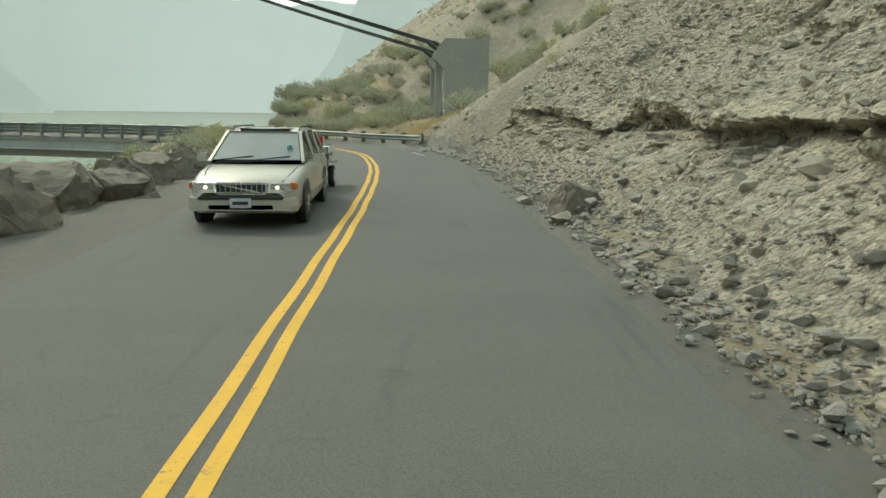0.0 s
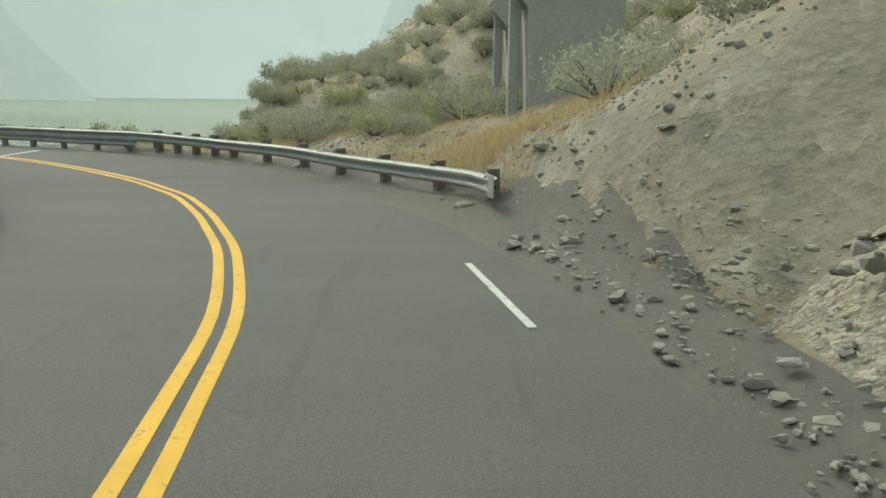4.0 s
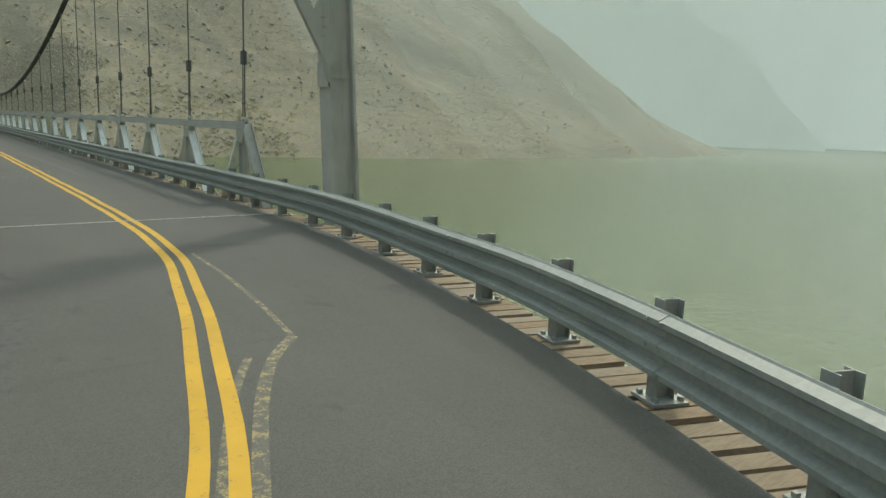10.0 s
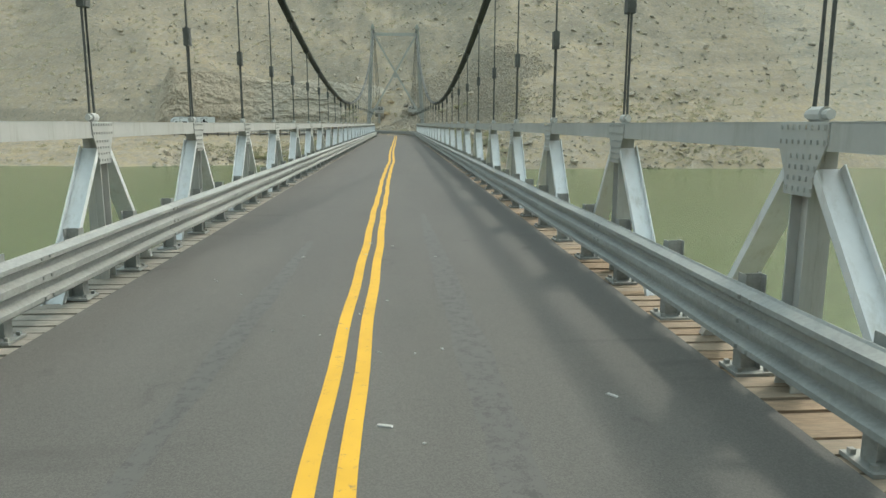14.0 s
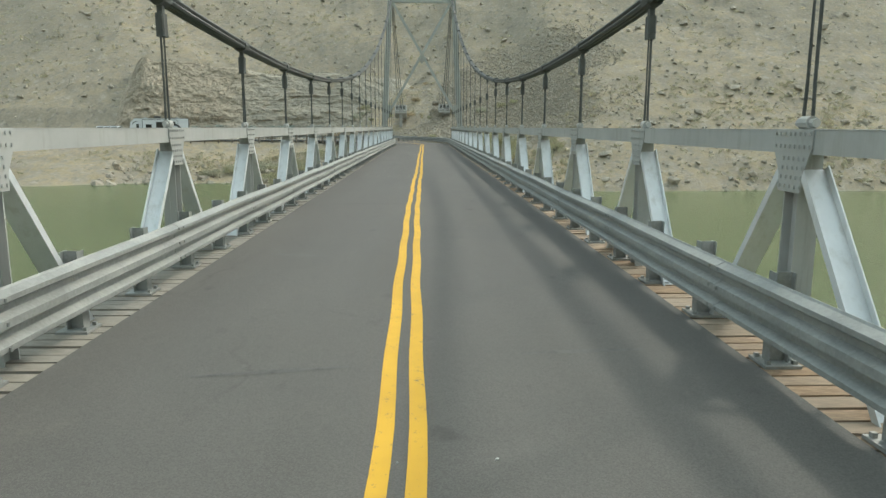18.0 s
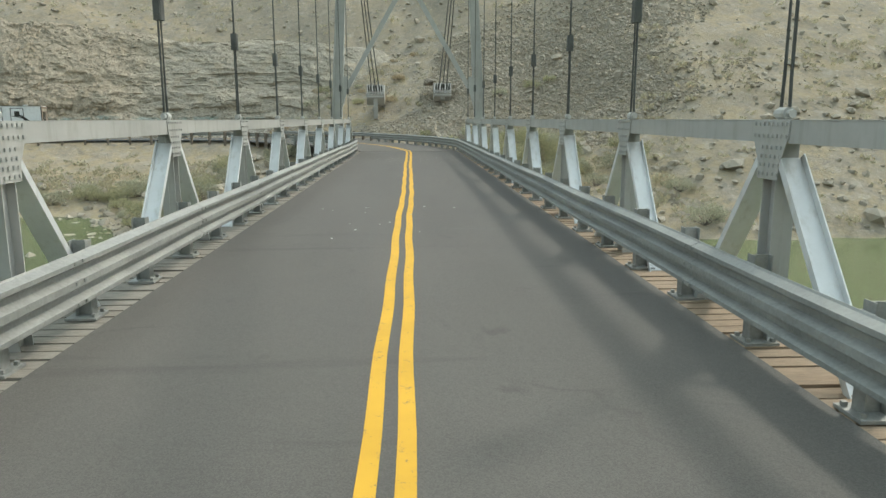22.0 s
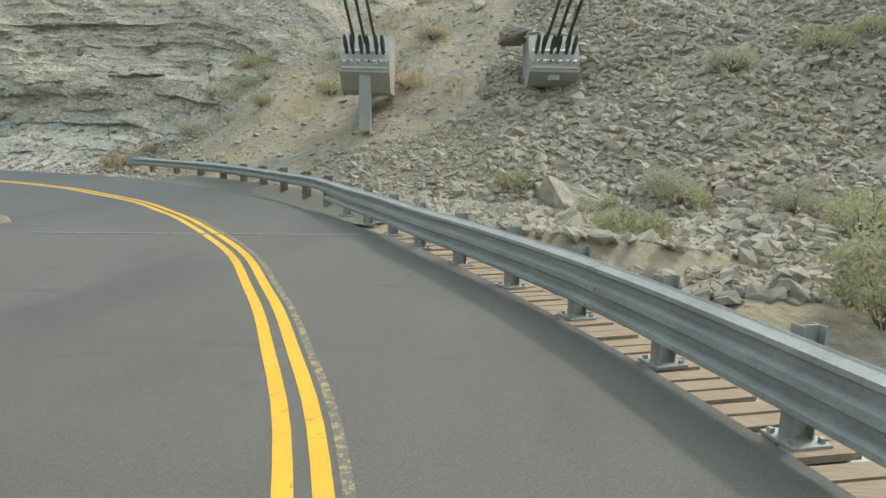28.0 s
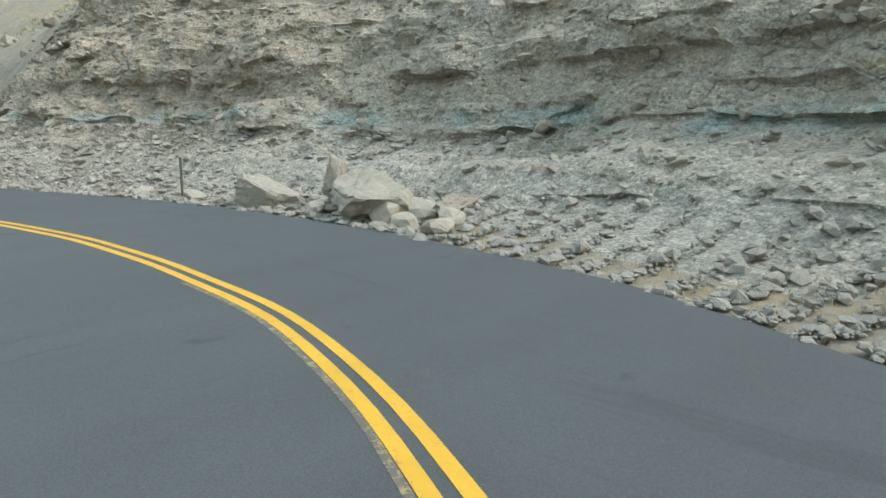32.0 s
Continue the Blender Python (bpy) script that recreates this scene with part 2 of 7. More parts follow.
def make_cliff():
    k = Mat("layered_cliff_rock", 0.95)
    warp = k.noise(0.25, 4)
    lay = k.node("ShaderNodeCombineXYZ")
    sep = k.node("ShaderNodeSeparateXYZ")
    k.link(k.co, sep.inputs[0])
    k.link(k.maths("ADD", k.maths("MULTIPLY", sep.outputs[2], 1.0), k.maths("MULTIPLY", warp, 1.6)), lay.inputs[2])
    k.link(k.maths("MULTIPLY", sep.outputs[0], 0.12), lay.inputs[0])
    k.link(k.maths("MULTIPLY", sep.outputs[1], 0.12), lay.inputs[1])
    bands = k.noise(1.3, 6, 0.6, co=lay.outputs[0])
    fine = k.noise(5.0, 8, 0.75)
    grit = k.noise(30, 5, 0.75)
    c = k.ramp(bands, (0.30, (0.27, 0.245, 0.195)), (0.42, (0.37, 0.325, 0.25)), (0.50, (0.30, 0.27, 0.22)), (0.60, (0.40, 0.35, 0.265)), (0.72, (0.33, 0.29, 0.22)))
    c = k.mix(0.4, c, k.ramp(fine, (0.3, (0.27, 0.25, 0.205)), (0.7, (0.60, 0.55, 0.44))))
    c = k.mix(k.ramp(grit, (0.5, 0.0), (0.8, 0.35)), c, (0.17, 0.16, 0.14))
    joint = k.ramp(k.voronoi(0.9, co=k.scaled(1, 1, 2.0), feature="DISTANCE_TO_EDGE"), (0.0, 0.55), (0.035, 0.0))
    c = k.mix(k.maths("MULTIPLY", joint, k.ramp(k.noise(0.5, 4), (0.45, 0.0), (0.6, 1.0))), c, (0.10, 0.095, 0.08))
    c = k.mix(k.ramp(k.noise(0.3, 4), (0.56, 0.0), (0.7, 0.5)), c, (0.42, 0.32, 0.20))
    sand = k.ramp(k.maths("MULTIPLY", k.maths("SUBTRACT", sep.outputs[1], k.maths("MULTIPLY", warp, 4.0)), 0.02), (0.50, 0.0), (0.60, 0.55))
    c = k.mix(sand, c, k.ramp(fine, (0.3, (0.29, 0.235, 0.165)), (0.7, (0.46, 0.375, 0.265))))
    grey = k.ramp(k.maths("ADD", k.maths("MULTIPLY", sep.outputs[2], 0.22), k.maths("MULTIPLY", warp, 0.35)), (0.30, 0.65), (0.62, 0.0))
    c = k.mix(grey, c, k.ramp(fine, (0.3, (0.31, 0.298, 0.258)), (0.7, (0.47, 0.45, 0.39))))
    seam = k.maths("ABSOLUTE", k.maths("SUBTRACT", k.maths("ADD", sep.outputs[2], k.maths("MULTIPLY", warp, 0.9)), 2.35))
    c = k.mix(k.maths("MULTIPLY", k.ramp(seam, (0.10, 0.8), (0.34, 0.0)), k.ramp(k.noise(0.45, 3), (0.42, 0.0), (0.56, 1.0))), c, (0.235, 0.300, 0.275))
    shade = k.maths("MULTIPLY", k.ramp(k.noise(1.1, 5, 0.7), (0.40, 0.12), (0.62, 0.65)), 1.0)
    cell = k.voronoi(8.0, "Color", co=k.scaled(1, 1, 1.5))
    c = k.mix(shade, c, k.mix(1.0, c, k.ramp(cell, (0.12, 0.50), (0.5, 0.95), (0.9, 1.5)), "MULTIPLY"))
    gravel = k.voronoi(24.0, "Color")
    c = k.mix(0.6, c, k.mix(1.0, c, k.ramp(gravel, (0.12, 0.55), (0.5, 1.0), (0.9, 1.45)), "MULTIPLY"))
    lump = k.voronoi(4.0, co=k.scaled(1, 1, 1.7))
    peb = k.voronoi(13.0)
    k.color(c)
    h = k.maths("ADD", k.maths("MULTIPLY", bands, 0.5), k.maths("ADD", k.maths("MULTIPLY", fine, 0.7), k.maths("ADD", k.maths("MULTIPLY", lump, -0.5), k.maths("MULTIPLY", peb, -0.3))))
    return k.bump(h, 1.0, 0.12).m


def make_conglomerate(name, lo, hi, ledge, height):
    """Earth full of stones, with one paler ledge running along it."""
    k = Mat(name, 0.95)
    big = k.noise(0.5, 5)
    mid = k.noise(3.0, 7, 0.7)
    stone = k.voronoi(5.5, "Color", co=k.scaled(1, 1, 1.4))
    lump = k.voronoi(5.5, co=k.scaled(1, 1, 1.4))
    pebble = k.voronoi(17)
    grit = k.noise(40, 4, 0.75)
    c = k.ramp(big, (0.3, lo), (0.7, hi))
    c = k.mix(0.5, c, k.ramp(mid, (0.3, tuple(v * 0.6 for v in lo)), (0.7, tuple(v * 1.15 for v in hi))))
    c = k.mix(k.ramp(lump, (0.25, 0.45), (0.5, 0.0)), c, k.ramp(stone, (0.2, tuple(v * 0.7 for v in lo)), (0.8, tuple(v * 1.3 for v in hi))))
    c = k.mix(k.ramp(k.noise(0.35, 4), (0.55, 0.0), (0.7, 0.55)), c, (0.33, 0.26, 0.15))
    small = k.voronoi(11, "Color", co=k.scaled(1, 1, 1.3))
    c = k.mix(k.ramp(mid, (0.42, 0.65), (0.62, 0.1)), c, k.ramp(small, (0.15, tuple(v * 0.55 for v in lo)), (0.5, lo), (0.9, tuple(v * 1.35 for v in hi))))
    sep = k.node("ShaderNodeSeparateXYZ")
    k.link(k.co, sep.inputs[0])
    off = k.maths("ABSOLUTE", k.maths("SUBTRACT", k.maths("ADD", sep.outputs[2], k.maths("MULTIPLY", big, 1.2)), height + 0.6))
    c = k.mix(k.maths("MULTIPLY", k.ramp(off, (0.12, 1.0), (0.42, 0.0)), k.ramp(mid, (0.35, 0.2), (0.6, 0.8))), c, ledge)
    c = k.mix(k.ramp(grit, (0.5, 0.0), (0.8, 0.3)), c, tuple(v * 0.5 for v in lo))
    k.color(c)
    h = k.maths("ADD", k.maths("MULTIPLY", mid, 0.7), k.maths("ADD", k.maths("MULTIPLY", lump, -0.7), k.maths("MULTIPLY", pebble, -0.35)))
    return k.bump(h, 1.0, 0.16).m


def make_water():
    k = Mat("green_lake_water", 0.12)
    k.color(k.ramp(k.noise(0.012, 3), (0.3, (0.080, 0.108, 0.042)), (0.7, (0.106, 0.134, 0.058))))
    k.b.inputs["IOR"].default_value = 1.33
    k.b.inputs["Roughness"].default_value = 0.22
    w = k.noise(1.1, 6, 0.65, co=k.scaled(1, 0.6, 1, 0.6))
    return k.bump(w, 0.4, 0.08).m


def make_timber(name, lo, hi):
    k = Mat(name, 0.9)
    g = k.noise(4, 7, 0.7, co=k.scaled(12, 1.5, 12))
    c = k.ramp(g, (0.3, lo), (0.7, hi))
    c = k.mix(k.maths("MULTIPLY", k.random(), 0.6), c, (0.30, 0.27, 0.22))
    k.color(c)
    return k.bump(g, 0.5, 0.01).m


def make_leaf(name, lo, hi, dry):
    k = Mat(name, 0.85)
    c = k.ramp(k.island(), (0.1, lo), (0.6, hi), (0.97, dry))
    c = k.mix(0.3, c, k.ramp(k.random(), (0.0, tuple(v * 0.75 for v in lo)), (1.0, tuple(v * 1.25 for v in hi))))
    k.color(c)
    thin = k.node("ShaderNodeBsdfTranslucent")
    k.link(c, thin.inputs[0])
    both_sides = k.node("ShaderNodeMixShader")
    both_sides.inputs[0].default_value = 0.4
    k.link(k.b.outputs[0], both_sides.inputs[1])
    k.link(thin.outputs[0], both_sides.inputs[2])
    k.link(both_sides.outputs[0], k.t.nodes["Material Output"].inputs[0])
    return k.m


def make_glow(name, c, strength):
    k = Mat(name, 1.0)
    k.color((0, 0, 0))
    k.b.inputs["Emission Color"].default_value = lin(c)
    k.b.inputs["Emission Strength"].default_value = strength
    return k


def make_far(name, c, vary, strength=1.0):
    """Distance drowned in smoke: haze painted as a pale glow that hardly shades."""
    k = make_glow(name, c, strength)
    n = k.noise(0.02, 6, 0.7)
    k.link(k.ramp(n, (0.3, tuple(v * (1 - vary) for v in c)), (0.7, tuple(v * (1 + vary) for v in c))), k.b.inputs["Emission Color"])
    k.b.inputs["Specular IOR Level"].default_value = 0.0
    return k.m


def make_smoke(thick, x0, x1, top):
    """Thin smoke: a veil that lets most light through and scatters the rest."""
    k = Mat("wildfire_smoke", 1.0)
    sep = k.node("ShaderNodeSeparateXYZ")
    k.link(k.co, sep.inputs[0])
    across = k.node("ShaderNodeMapRange")
    across.interpolation_type = "SMOOTHSTEP"
    for i, v in ((1, x0), (2, x1), (3, 0.0), (4, thick)):
        across.inputs[i].default_value = v
    k.link(sep.outputs[0], across.inputs[0])
    wisps = k.ramp(k.noise(0.012, 4, 0.5), (0.3, 0.75), (0.7, 1.15))
    rise = k.node("ShaderNodeMapRange")
    rise.interpolation_type = "SMOOTHSTEP"
    for i, v in ((1, top), (2, top * 0.4), (3, 0.0), (4, 1.0)):
        rise.inputs[i].default_value = v
    k.link(sep.outputs[2], rise.inputs[0])
    dense = k.maths("MULTIPLY", k.maths("MULTIPLY", across.outputs[0], wisps), rise.outputs[0])
    clear, front, back = k.node("ShaderNodeBsdfTransparent"), k.node("ShaderNodeBsdfDiffuse"), k.node("ShaderNodeBsdfTranslucent")
    for n in (front, back):
        n.inputs[0].default_value = (0.60, 0.655, 0.635, 1)
    both_ways, veil = k.node("ShaderNodeMixShader"), k.node("ShaderNodeMixShader")
    k.link(front.outputs[0], both_ways.inputs[1])
    k.link(back.outputs[0], both_ways.inputs[2])
    k.link(dense, veil.inputs[0])
    k.link(clear.outputs[0], veil.inputs[1])
    k.link(both_ways.outputs[0], veil.inputs[2])
    k.link(veil.outputs[0], k.t.nodes["Material Output"].inputs[0])
    return k.m


def make_glass(name, tint, rough=0.05):
    k = Mat(name, rough)
    k.color(tint)
    k.b.inputs["Specular IOR Level"].default_value = 0.8
    return k.m


ASPHALT = make_asphalt("asphalt")
YELLOW = make_paint("yellow_line_paint", (0.68, 0.39, 0.022), (0.17, 0.135, 0.08), 0.385)
DRY_LEAF = make_leaf("dry_brush_leaf", (0.34, 0.275, 0.18), (0.48, 0.40, 0.265), (0.56, 0.48, 0.33))
GHOST = make_paint("worn_yellow_paint", (0.38, 0.30, 0.13), (0.115, 0.105, 0.09), 0.52)
WHITE_PAINT = make_paint("worn_white_paint", (0.55, 0.54, 0.50), (0.12, 0.115, 0.10), 0.42)
RUBBER_MARK = make_paint("rubber_and_bitumen", (0.064, 0.062, 0.056), (0.090, 0.087, 0.079), 0.52)
JOINT_GREY = make_paint("worn_joint_filler", (0.24, 0.235, 0.215), (0.11, 0.107, 0.096), 0.46)
GALV = make_galvanised()
STEEL = make_bridge_steel("grey_painted_steel", (0.36, 0.365, 0.345), (0.46, 0.465, 0.44))
# Paler and slightly bluer than the rest of the truss steel.
PALE_STEEL = make_bridge_steel("pale_diagonal_steel", (0.60, 0.62, 0.62), (0.76, 0.785, 0.79), 0.2, 0.45)
DARK_STEEL = plain("dark_weathered_steel", (0.10, 0.105, 0.098), 0.7, 0.2, 0.35, 3.0)
CABLE = plain("dark_cable_wire", (0.085, 0.09, 0.085), 0.6, 0.4, 0.3, 8.0)
CONCRETE = make_rock("weathered_concrete", (0.27, 0.27, 0.25), (0.38, 0.375, 0.345), (0.22, 0.21, 0.18), 0.5)
TIMBER = make_timber("weathered_deck_timber", (0.15, 0.095, 0.055), (0.38, 0.27, 0.165))
GREY_TIMBER = make_timber("dusty_grey_deck_timber", (0.17, 0.155, 0.13), (0.33, 0.305, 0.26))
POST_WOOD = plain("grey_post_timber", (0.17, 0.145, 0.115), 0.9, 0.0, 0.4, 7.0)
GROUND = make_ground()
CLIFF = make_cliff()
CUT_ROCK = make_conglomerate("crumbling_cut_rock", (0.285, 0.258, 0.202), (0.44, 0.392, 0.302), (0.53, 0.465, 0.34), 1.75)
CUT_STONE = make_rock("cut_bank_stone", (0.245, 0.225, 0.18), (0.43, 0.39, 0.31), (0.40, 0.315, 0.20), 2.0)
GRIT = make_rock("dark_shoulder_gravel", (0.10, 0.095, 0.082), (0.19, 0.178, 0.150), (0.17, 0.145, 0.10), 4.0)
WATER = make_water()
BASALT = make_rock("grey_brown_basalt", (0.14, 0.122, 0.098), (0.275, 0.24, 0.19), (0.27, 0.195, 0.125), 1.0)
TALUS = make_rock("talus_stone", (0.22, 0.20, 0.162), (0.40, 0.36, 0.288), (0.35, 0.275, 0.185), 1.2)
PALE_ROCK = make_rock("pale_tan_stone", (0.31, 0.275, 0.22), (0.45, 0.405, 0.325), (0.38, 0.31, 0.21), 1.2)
GRAVEL = make_rock("roadside_gravel", (0.24, 0.225, 0.195), (0.42, 0.39, 0.335), (0.34, 0.29, 0.22), 3.0)
SAGE = make_leaf("sage_leaf", (0.27, 0.285, 0.205), (0.42, 0.43, 0.32), (0.48, 0.43, 0.29))
FAR_SAGE = make_leaf("far_sage_leaf", (0.34, 0.325, 0.23), (0.46, 0.435, 0.31), (0.54, 0.455, 0.29))
GREEN_LEAF = make_leaf("rabbitbrush_leaf", (0.26, 0.27, 0.165), (0.42, 0.42, 0.26), (0.52, 0.46, 0.27))
STRAW = make_leaf("dry_straw", (0.42, 0.32, 0.165), (0.60, 0.475, 0.25), (0.68, 0.58, 0.35))
TWIG = plain("grey_twig", (0.12, 0.10, 0.08), 0.9)
# Self-glowing backdrop slopes: the haze is put into their emission colour.
FAR_1 = make_far("haze_glow_slope", (0.45, 0.51, 0.47), 0.06)
FAR_2 = make_far("paler_haze_glow_slope", (0.52, 0.585, 0.55), 0.03)
WHITE_BODY = plain("white_gelcoat", (0.72, 0.74, 0.74), 0.3, 0.0, 0.06)
TAN_BODY = plain("tan_gelcoat", (0.24, 0.19, 0.14), 0.35, 0.0, 0.1)
BLACK = plain("black_plastic", (0.022, 0.022, 0.022), 0.55)
RUBBER = plain("tyre_rubber", (0.03, 0.03, 0.03), 0.85)
GLASS = make_glass("dark_vehicle_glass", (0.02, 0.025, 0.025))
CHROME = plain("bright_metal", (0.6, 0.6, 0.6), 0.25, 0.9, 0.1)
RED = plain("red_lens", (0.35, 0.02, 0.015), 0.3)
ORANGE = plain("orange_paint", (0.60, 0.16, 0.04), 0.5)
CHAMPAGNE = Mat("champagne_car_paint", 0.26, 0.1)
CHAMPAGNE = CHAMPAGNE.color(CHAMPAGNE.ramp(CHAMPAGNE.noise(1.2, 3), (0.3, (0.44, 0.415, 0.345)), (0.7, (0.50, 0.475, 0.40)))).m
# Pale blue-grey base stands in for sky mirrored in the windscreen.
SCREEN = plain("sky_pale_windscreen", (0.19, 0.22, 0.225), 0.16, 0.0, 0.12, 1.5)
SCRAP = plain("dirty_white_scraps", (0.40, 0.40, 0.375), 0.8)
SIGN_RED = plain("red_reflector", (0.55, 0.05, 0.03), 0.4)


# ---- mesh helpers ----
class Builder:
    """Collects vertices and faces for one mesh."""

    def __init__(self):
        self.v = []
        self.f = []

    def add(self, verts, faces):
        o = len(self.v)
        self.v.extend(tuple(p) for p in verts)
        self.f.extend(tuple(i + o for i in q) for q in faces)
        return self

    def box(self, c, size, rot=None, taper=1.0, bevel=0.0):
        """A box round c; taper shrinks its top; bevel cuts the upright edges."""
        hx, hy, hz = size[0] / 2, size[1] / 2, size[2] / 2
        if bevel > 0:
            b = min(bevel, hx * 0.9, hy * 0.9)
            ring = [(-hx + b, -hy), (hx - b, -hy), (hx, -hy + b), (hx, hy - b), (hx - b, hy), (-hx + b, hy), (-hx, hy - b), (-hx, -hy + b)]
        else:
            ring = [(-hx, -hy), (hx, -hy), (hx, hy), (-hx, hy)]
        n = len(ring)
        pts = [Vector((x, y, -hz)) for x, y in ring] + [Vector((x * taper, y * taper, hz)) for x, y in ring]
        if rot is not None:
            pts = [rot @ p for p in pts]
        fs = [tuple(reversed(range(n))), tuple(range(n, 2 * n))] + [(i, (i + 1) % n, n + (i + 1) % n, n + i) for i in range(n)]
        return self.add([p + Vector(c) for p in pts], fs)

    def beam(self, a, b, w, h, up=(0, 0, 1)):
        """A square bar from a to b, w wide and h high."""
        a, b = Vector(a), Vector(b)
        d = (b - a).normalized()
        s = d.cross(Vector(up))
        s = s.normalized() if s.length > 1e-4 else Vector((1, 0, 0))
        u = s.cross(d)
        q = [s * (-w / 2) + u * (-h / 2), s * (w / 2) + u * (-h / 2), s * (w / 2) + u * (h / 2), s * (-w / 2) + u * (h / 2)]
        return self.add([a + p for p in q] + [b + p for p in q], [(3, 2, 1, 0), (4, 5, 6, 7), (0, 1, 5, 4), (1, 2, 6, 5), (2, 3, 7, 6), (3, 0, 4, 7)])

    def channel(self, a, b, w, h, t, side, up=(0, 0, 1)):
        """A rolled channel from a to b: a web w wide and two flanges h deep towards side."""
        a, b = Vector(a), Vector(b)
        d = (b - a).normalized()
        n = Vector(side)
        n = (n - d * n.dot(d)).normalized()
        s = d.cross(n)
        prof = [(-w / 2, h), (-w / 2, 0), (w / 2, 0), (w / 2, h), (w / 2 - t, h), (w / 2 - t, t), (-w / 2 + t, t), (-w / 2 + t, h)]
        m = len(prof)
        vs = [p + s * x + n * y for p in (a, b) for x, y in prof]
        fs = [(i, (i + 1) % m, m + (i + 1) % m, m + i) for i in range(m)]
        fs += [(0, 1, 6, 7), (1, 2, 5, 6), (2, 3, 4, 5), (m + 7, m + 6, m + 1, m), (m + 6, m + 5, m + 2, m + 1), (m + 5, m + 4, m + 3, m + 2)]
        return self.add(vs, fs)

    def tube(self, pts, r, n=8, cap=True):
        """A round bar along pts; r is one radius or one for each point."""
        pts = [Vector(p) for p in pts]
        rs = r if isinstance(r, (list, tuple)) else [r] * len(pts)
        vs, fs = [], []
        for i, p in enumerate(pts):
            d = (pts[min(i + 1, len(pts) - 1)] - pts[max(i - 1, 0)]).normalized()
            s = d.cross(Vector((0, 0, 1)))
            s = s.normalized() if s.length > 1e-3 else Vector((1, 0, 0))
            u = s.cross(d)
            vs += [p + (s * math.cos(a) + u * math.sin(a)) * rs[i] for a in (2 * math.pi * k / n for k in range(n))]
        for i in range(len(pts) - 1):
            fs += [(i * n + k, i * n + (k + 1) % n, (i + 1) * n + (k + 1) % n, (i + 1) * n + k) for k in range(n)]
        if cap:
            fs += [tuple(reversed(range(n))), tuple((len(pts) - 1) * n + k for k in range(n))]
        return self.add(vs, fs)

    def sweep(self, frames, prof, closed=True, caps=True):
        """Carries a profile of (out, up) along frames of (point, out-vector)."""
        m = len(prof)
        vs = [Vector(p) + Vector(o) * x + Vector((0, 0, z)) for p, o in frames for x, z in prof]
        fs = []
        for i in range(len(frames) - 1):
            fs += [(i * m + k, i * m + (k + 1) % m, (i + 1) * m + (k + 1) % m, (i + 1) * m + k) for k in range(m if closed else m - 1)]
        if caps and closed:
            fs += [tuple(reversed(range(m))), tuple((len(frames) - 1) * m + k for k in range(m))]
        return self.add(vs, fs)

    def prism(self, poly, a, b, axis=1):
        """A flat outline in two axes, pulled from a to b along the third."""
        m = len(poly)
        def at(p, w):
            q = list(p)
            q.insert(axis, w)
            return q
        return self.add([at(p, a) for p in poly] + [at(p, b) for p in poly],
                        [tuple(range(m)), tuple(reversed(range(m, 2 * m)))] + [((i + 1) % m, i, m + i, m + (i + 1) % m) for i in range(m)])

    def mesh(self, name, smooth=False):
        me = bpy.data.meshes.new(name)
        me.from_pydata([tuple(p) for p in self.v], [], self.f)
        me.validate()
        if smooth:
            me.shade_smooth()
        me.update()
        return me


def part(name, b, material, parent=None, label="", smooth=False, kind=""):
    """Links what a Builder holds, or a ready mesh, as one mesh object under a thing or a part."""
    me = b.mesh(name, smooth) if isinstance(b, Builder) else b
    if material is not None and not me.materials:
        me.materials.append(material)
    ob = new(name, me)
    if parent is not None:
        ob.parent = parent
    return tagged(ob, label, kind=kind)


def thing(name, label, category, group="", at=(0, 0, 0), rz=0.0, kind=""):
    ob = new(name)
    ob.empty_display_size = 0.2
    ob.matrix_world = pose(*at, 0, 0, rz)
    return tagged(ob, label, category, group, kind)


def spline(pts, step=0.5):
    """Points every step metres along a smooth curve through pts."""
    p = [np.array(q, float) for q in pts]
    p = [2 * p[0] - p[1]] + p + [2 * p[-1] - p[-2]]
    out = []
    for i in range(1, len(p) - 2):
        n = max(2, int(np.linalg.norm(p[i + 1] - p[i]) / 0.1))
        l = [np.linalg.norm(p[j + 1] - p[j]) ** 0.5 + 1e-6 for j in (i - 1, i, i + 1)]
        m1 = (p[i + 1] - p[i]) + l[1] * ((p[i] - p[i - 1]) / l[0] - (p[i + 1] - p[i - 1]) / (l[0] + l[1]))
        m2 = (p[i + 1] - p[i]) + l[1] * ((p[i + 2] - p[i + 1]) / l[2] - (p[i + 2] - p[i]) / (l[1] + l[2]))
        for k in range(n):
            t = k / n
            out.append((2 * t**3 - 3 * t**2 + 1) * p[i] + (t**3 - 2 * t**2 + t) * m1 + (-2 * t**3 + 3 * t**2) * p[i + 1] + (t**3 - t**2) * m2)
    out.append(p[-2])
    out = np.array(out)
    s = np.concatenate([[0], np.cumsum(np.linalg.norm(np.diff(out, axis=0), axis=1))])
    q = np.linspace(0, s[-1], max(2, int(round(s[-1] / step)) + 1))
    return np.stack([np.interp(q, s, out[:, k]) for k in range(out.shape[1])], 1)


def rights(c):
    """The unit vector to the right of travel at each point of a plan curve."""
    d = np.gradient(c, axis=0)
    d /= np.linalg.norm(d, axis=1)[:, None]
    return np.stack([d[:, 1], -d[:, 0]], 1)


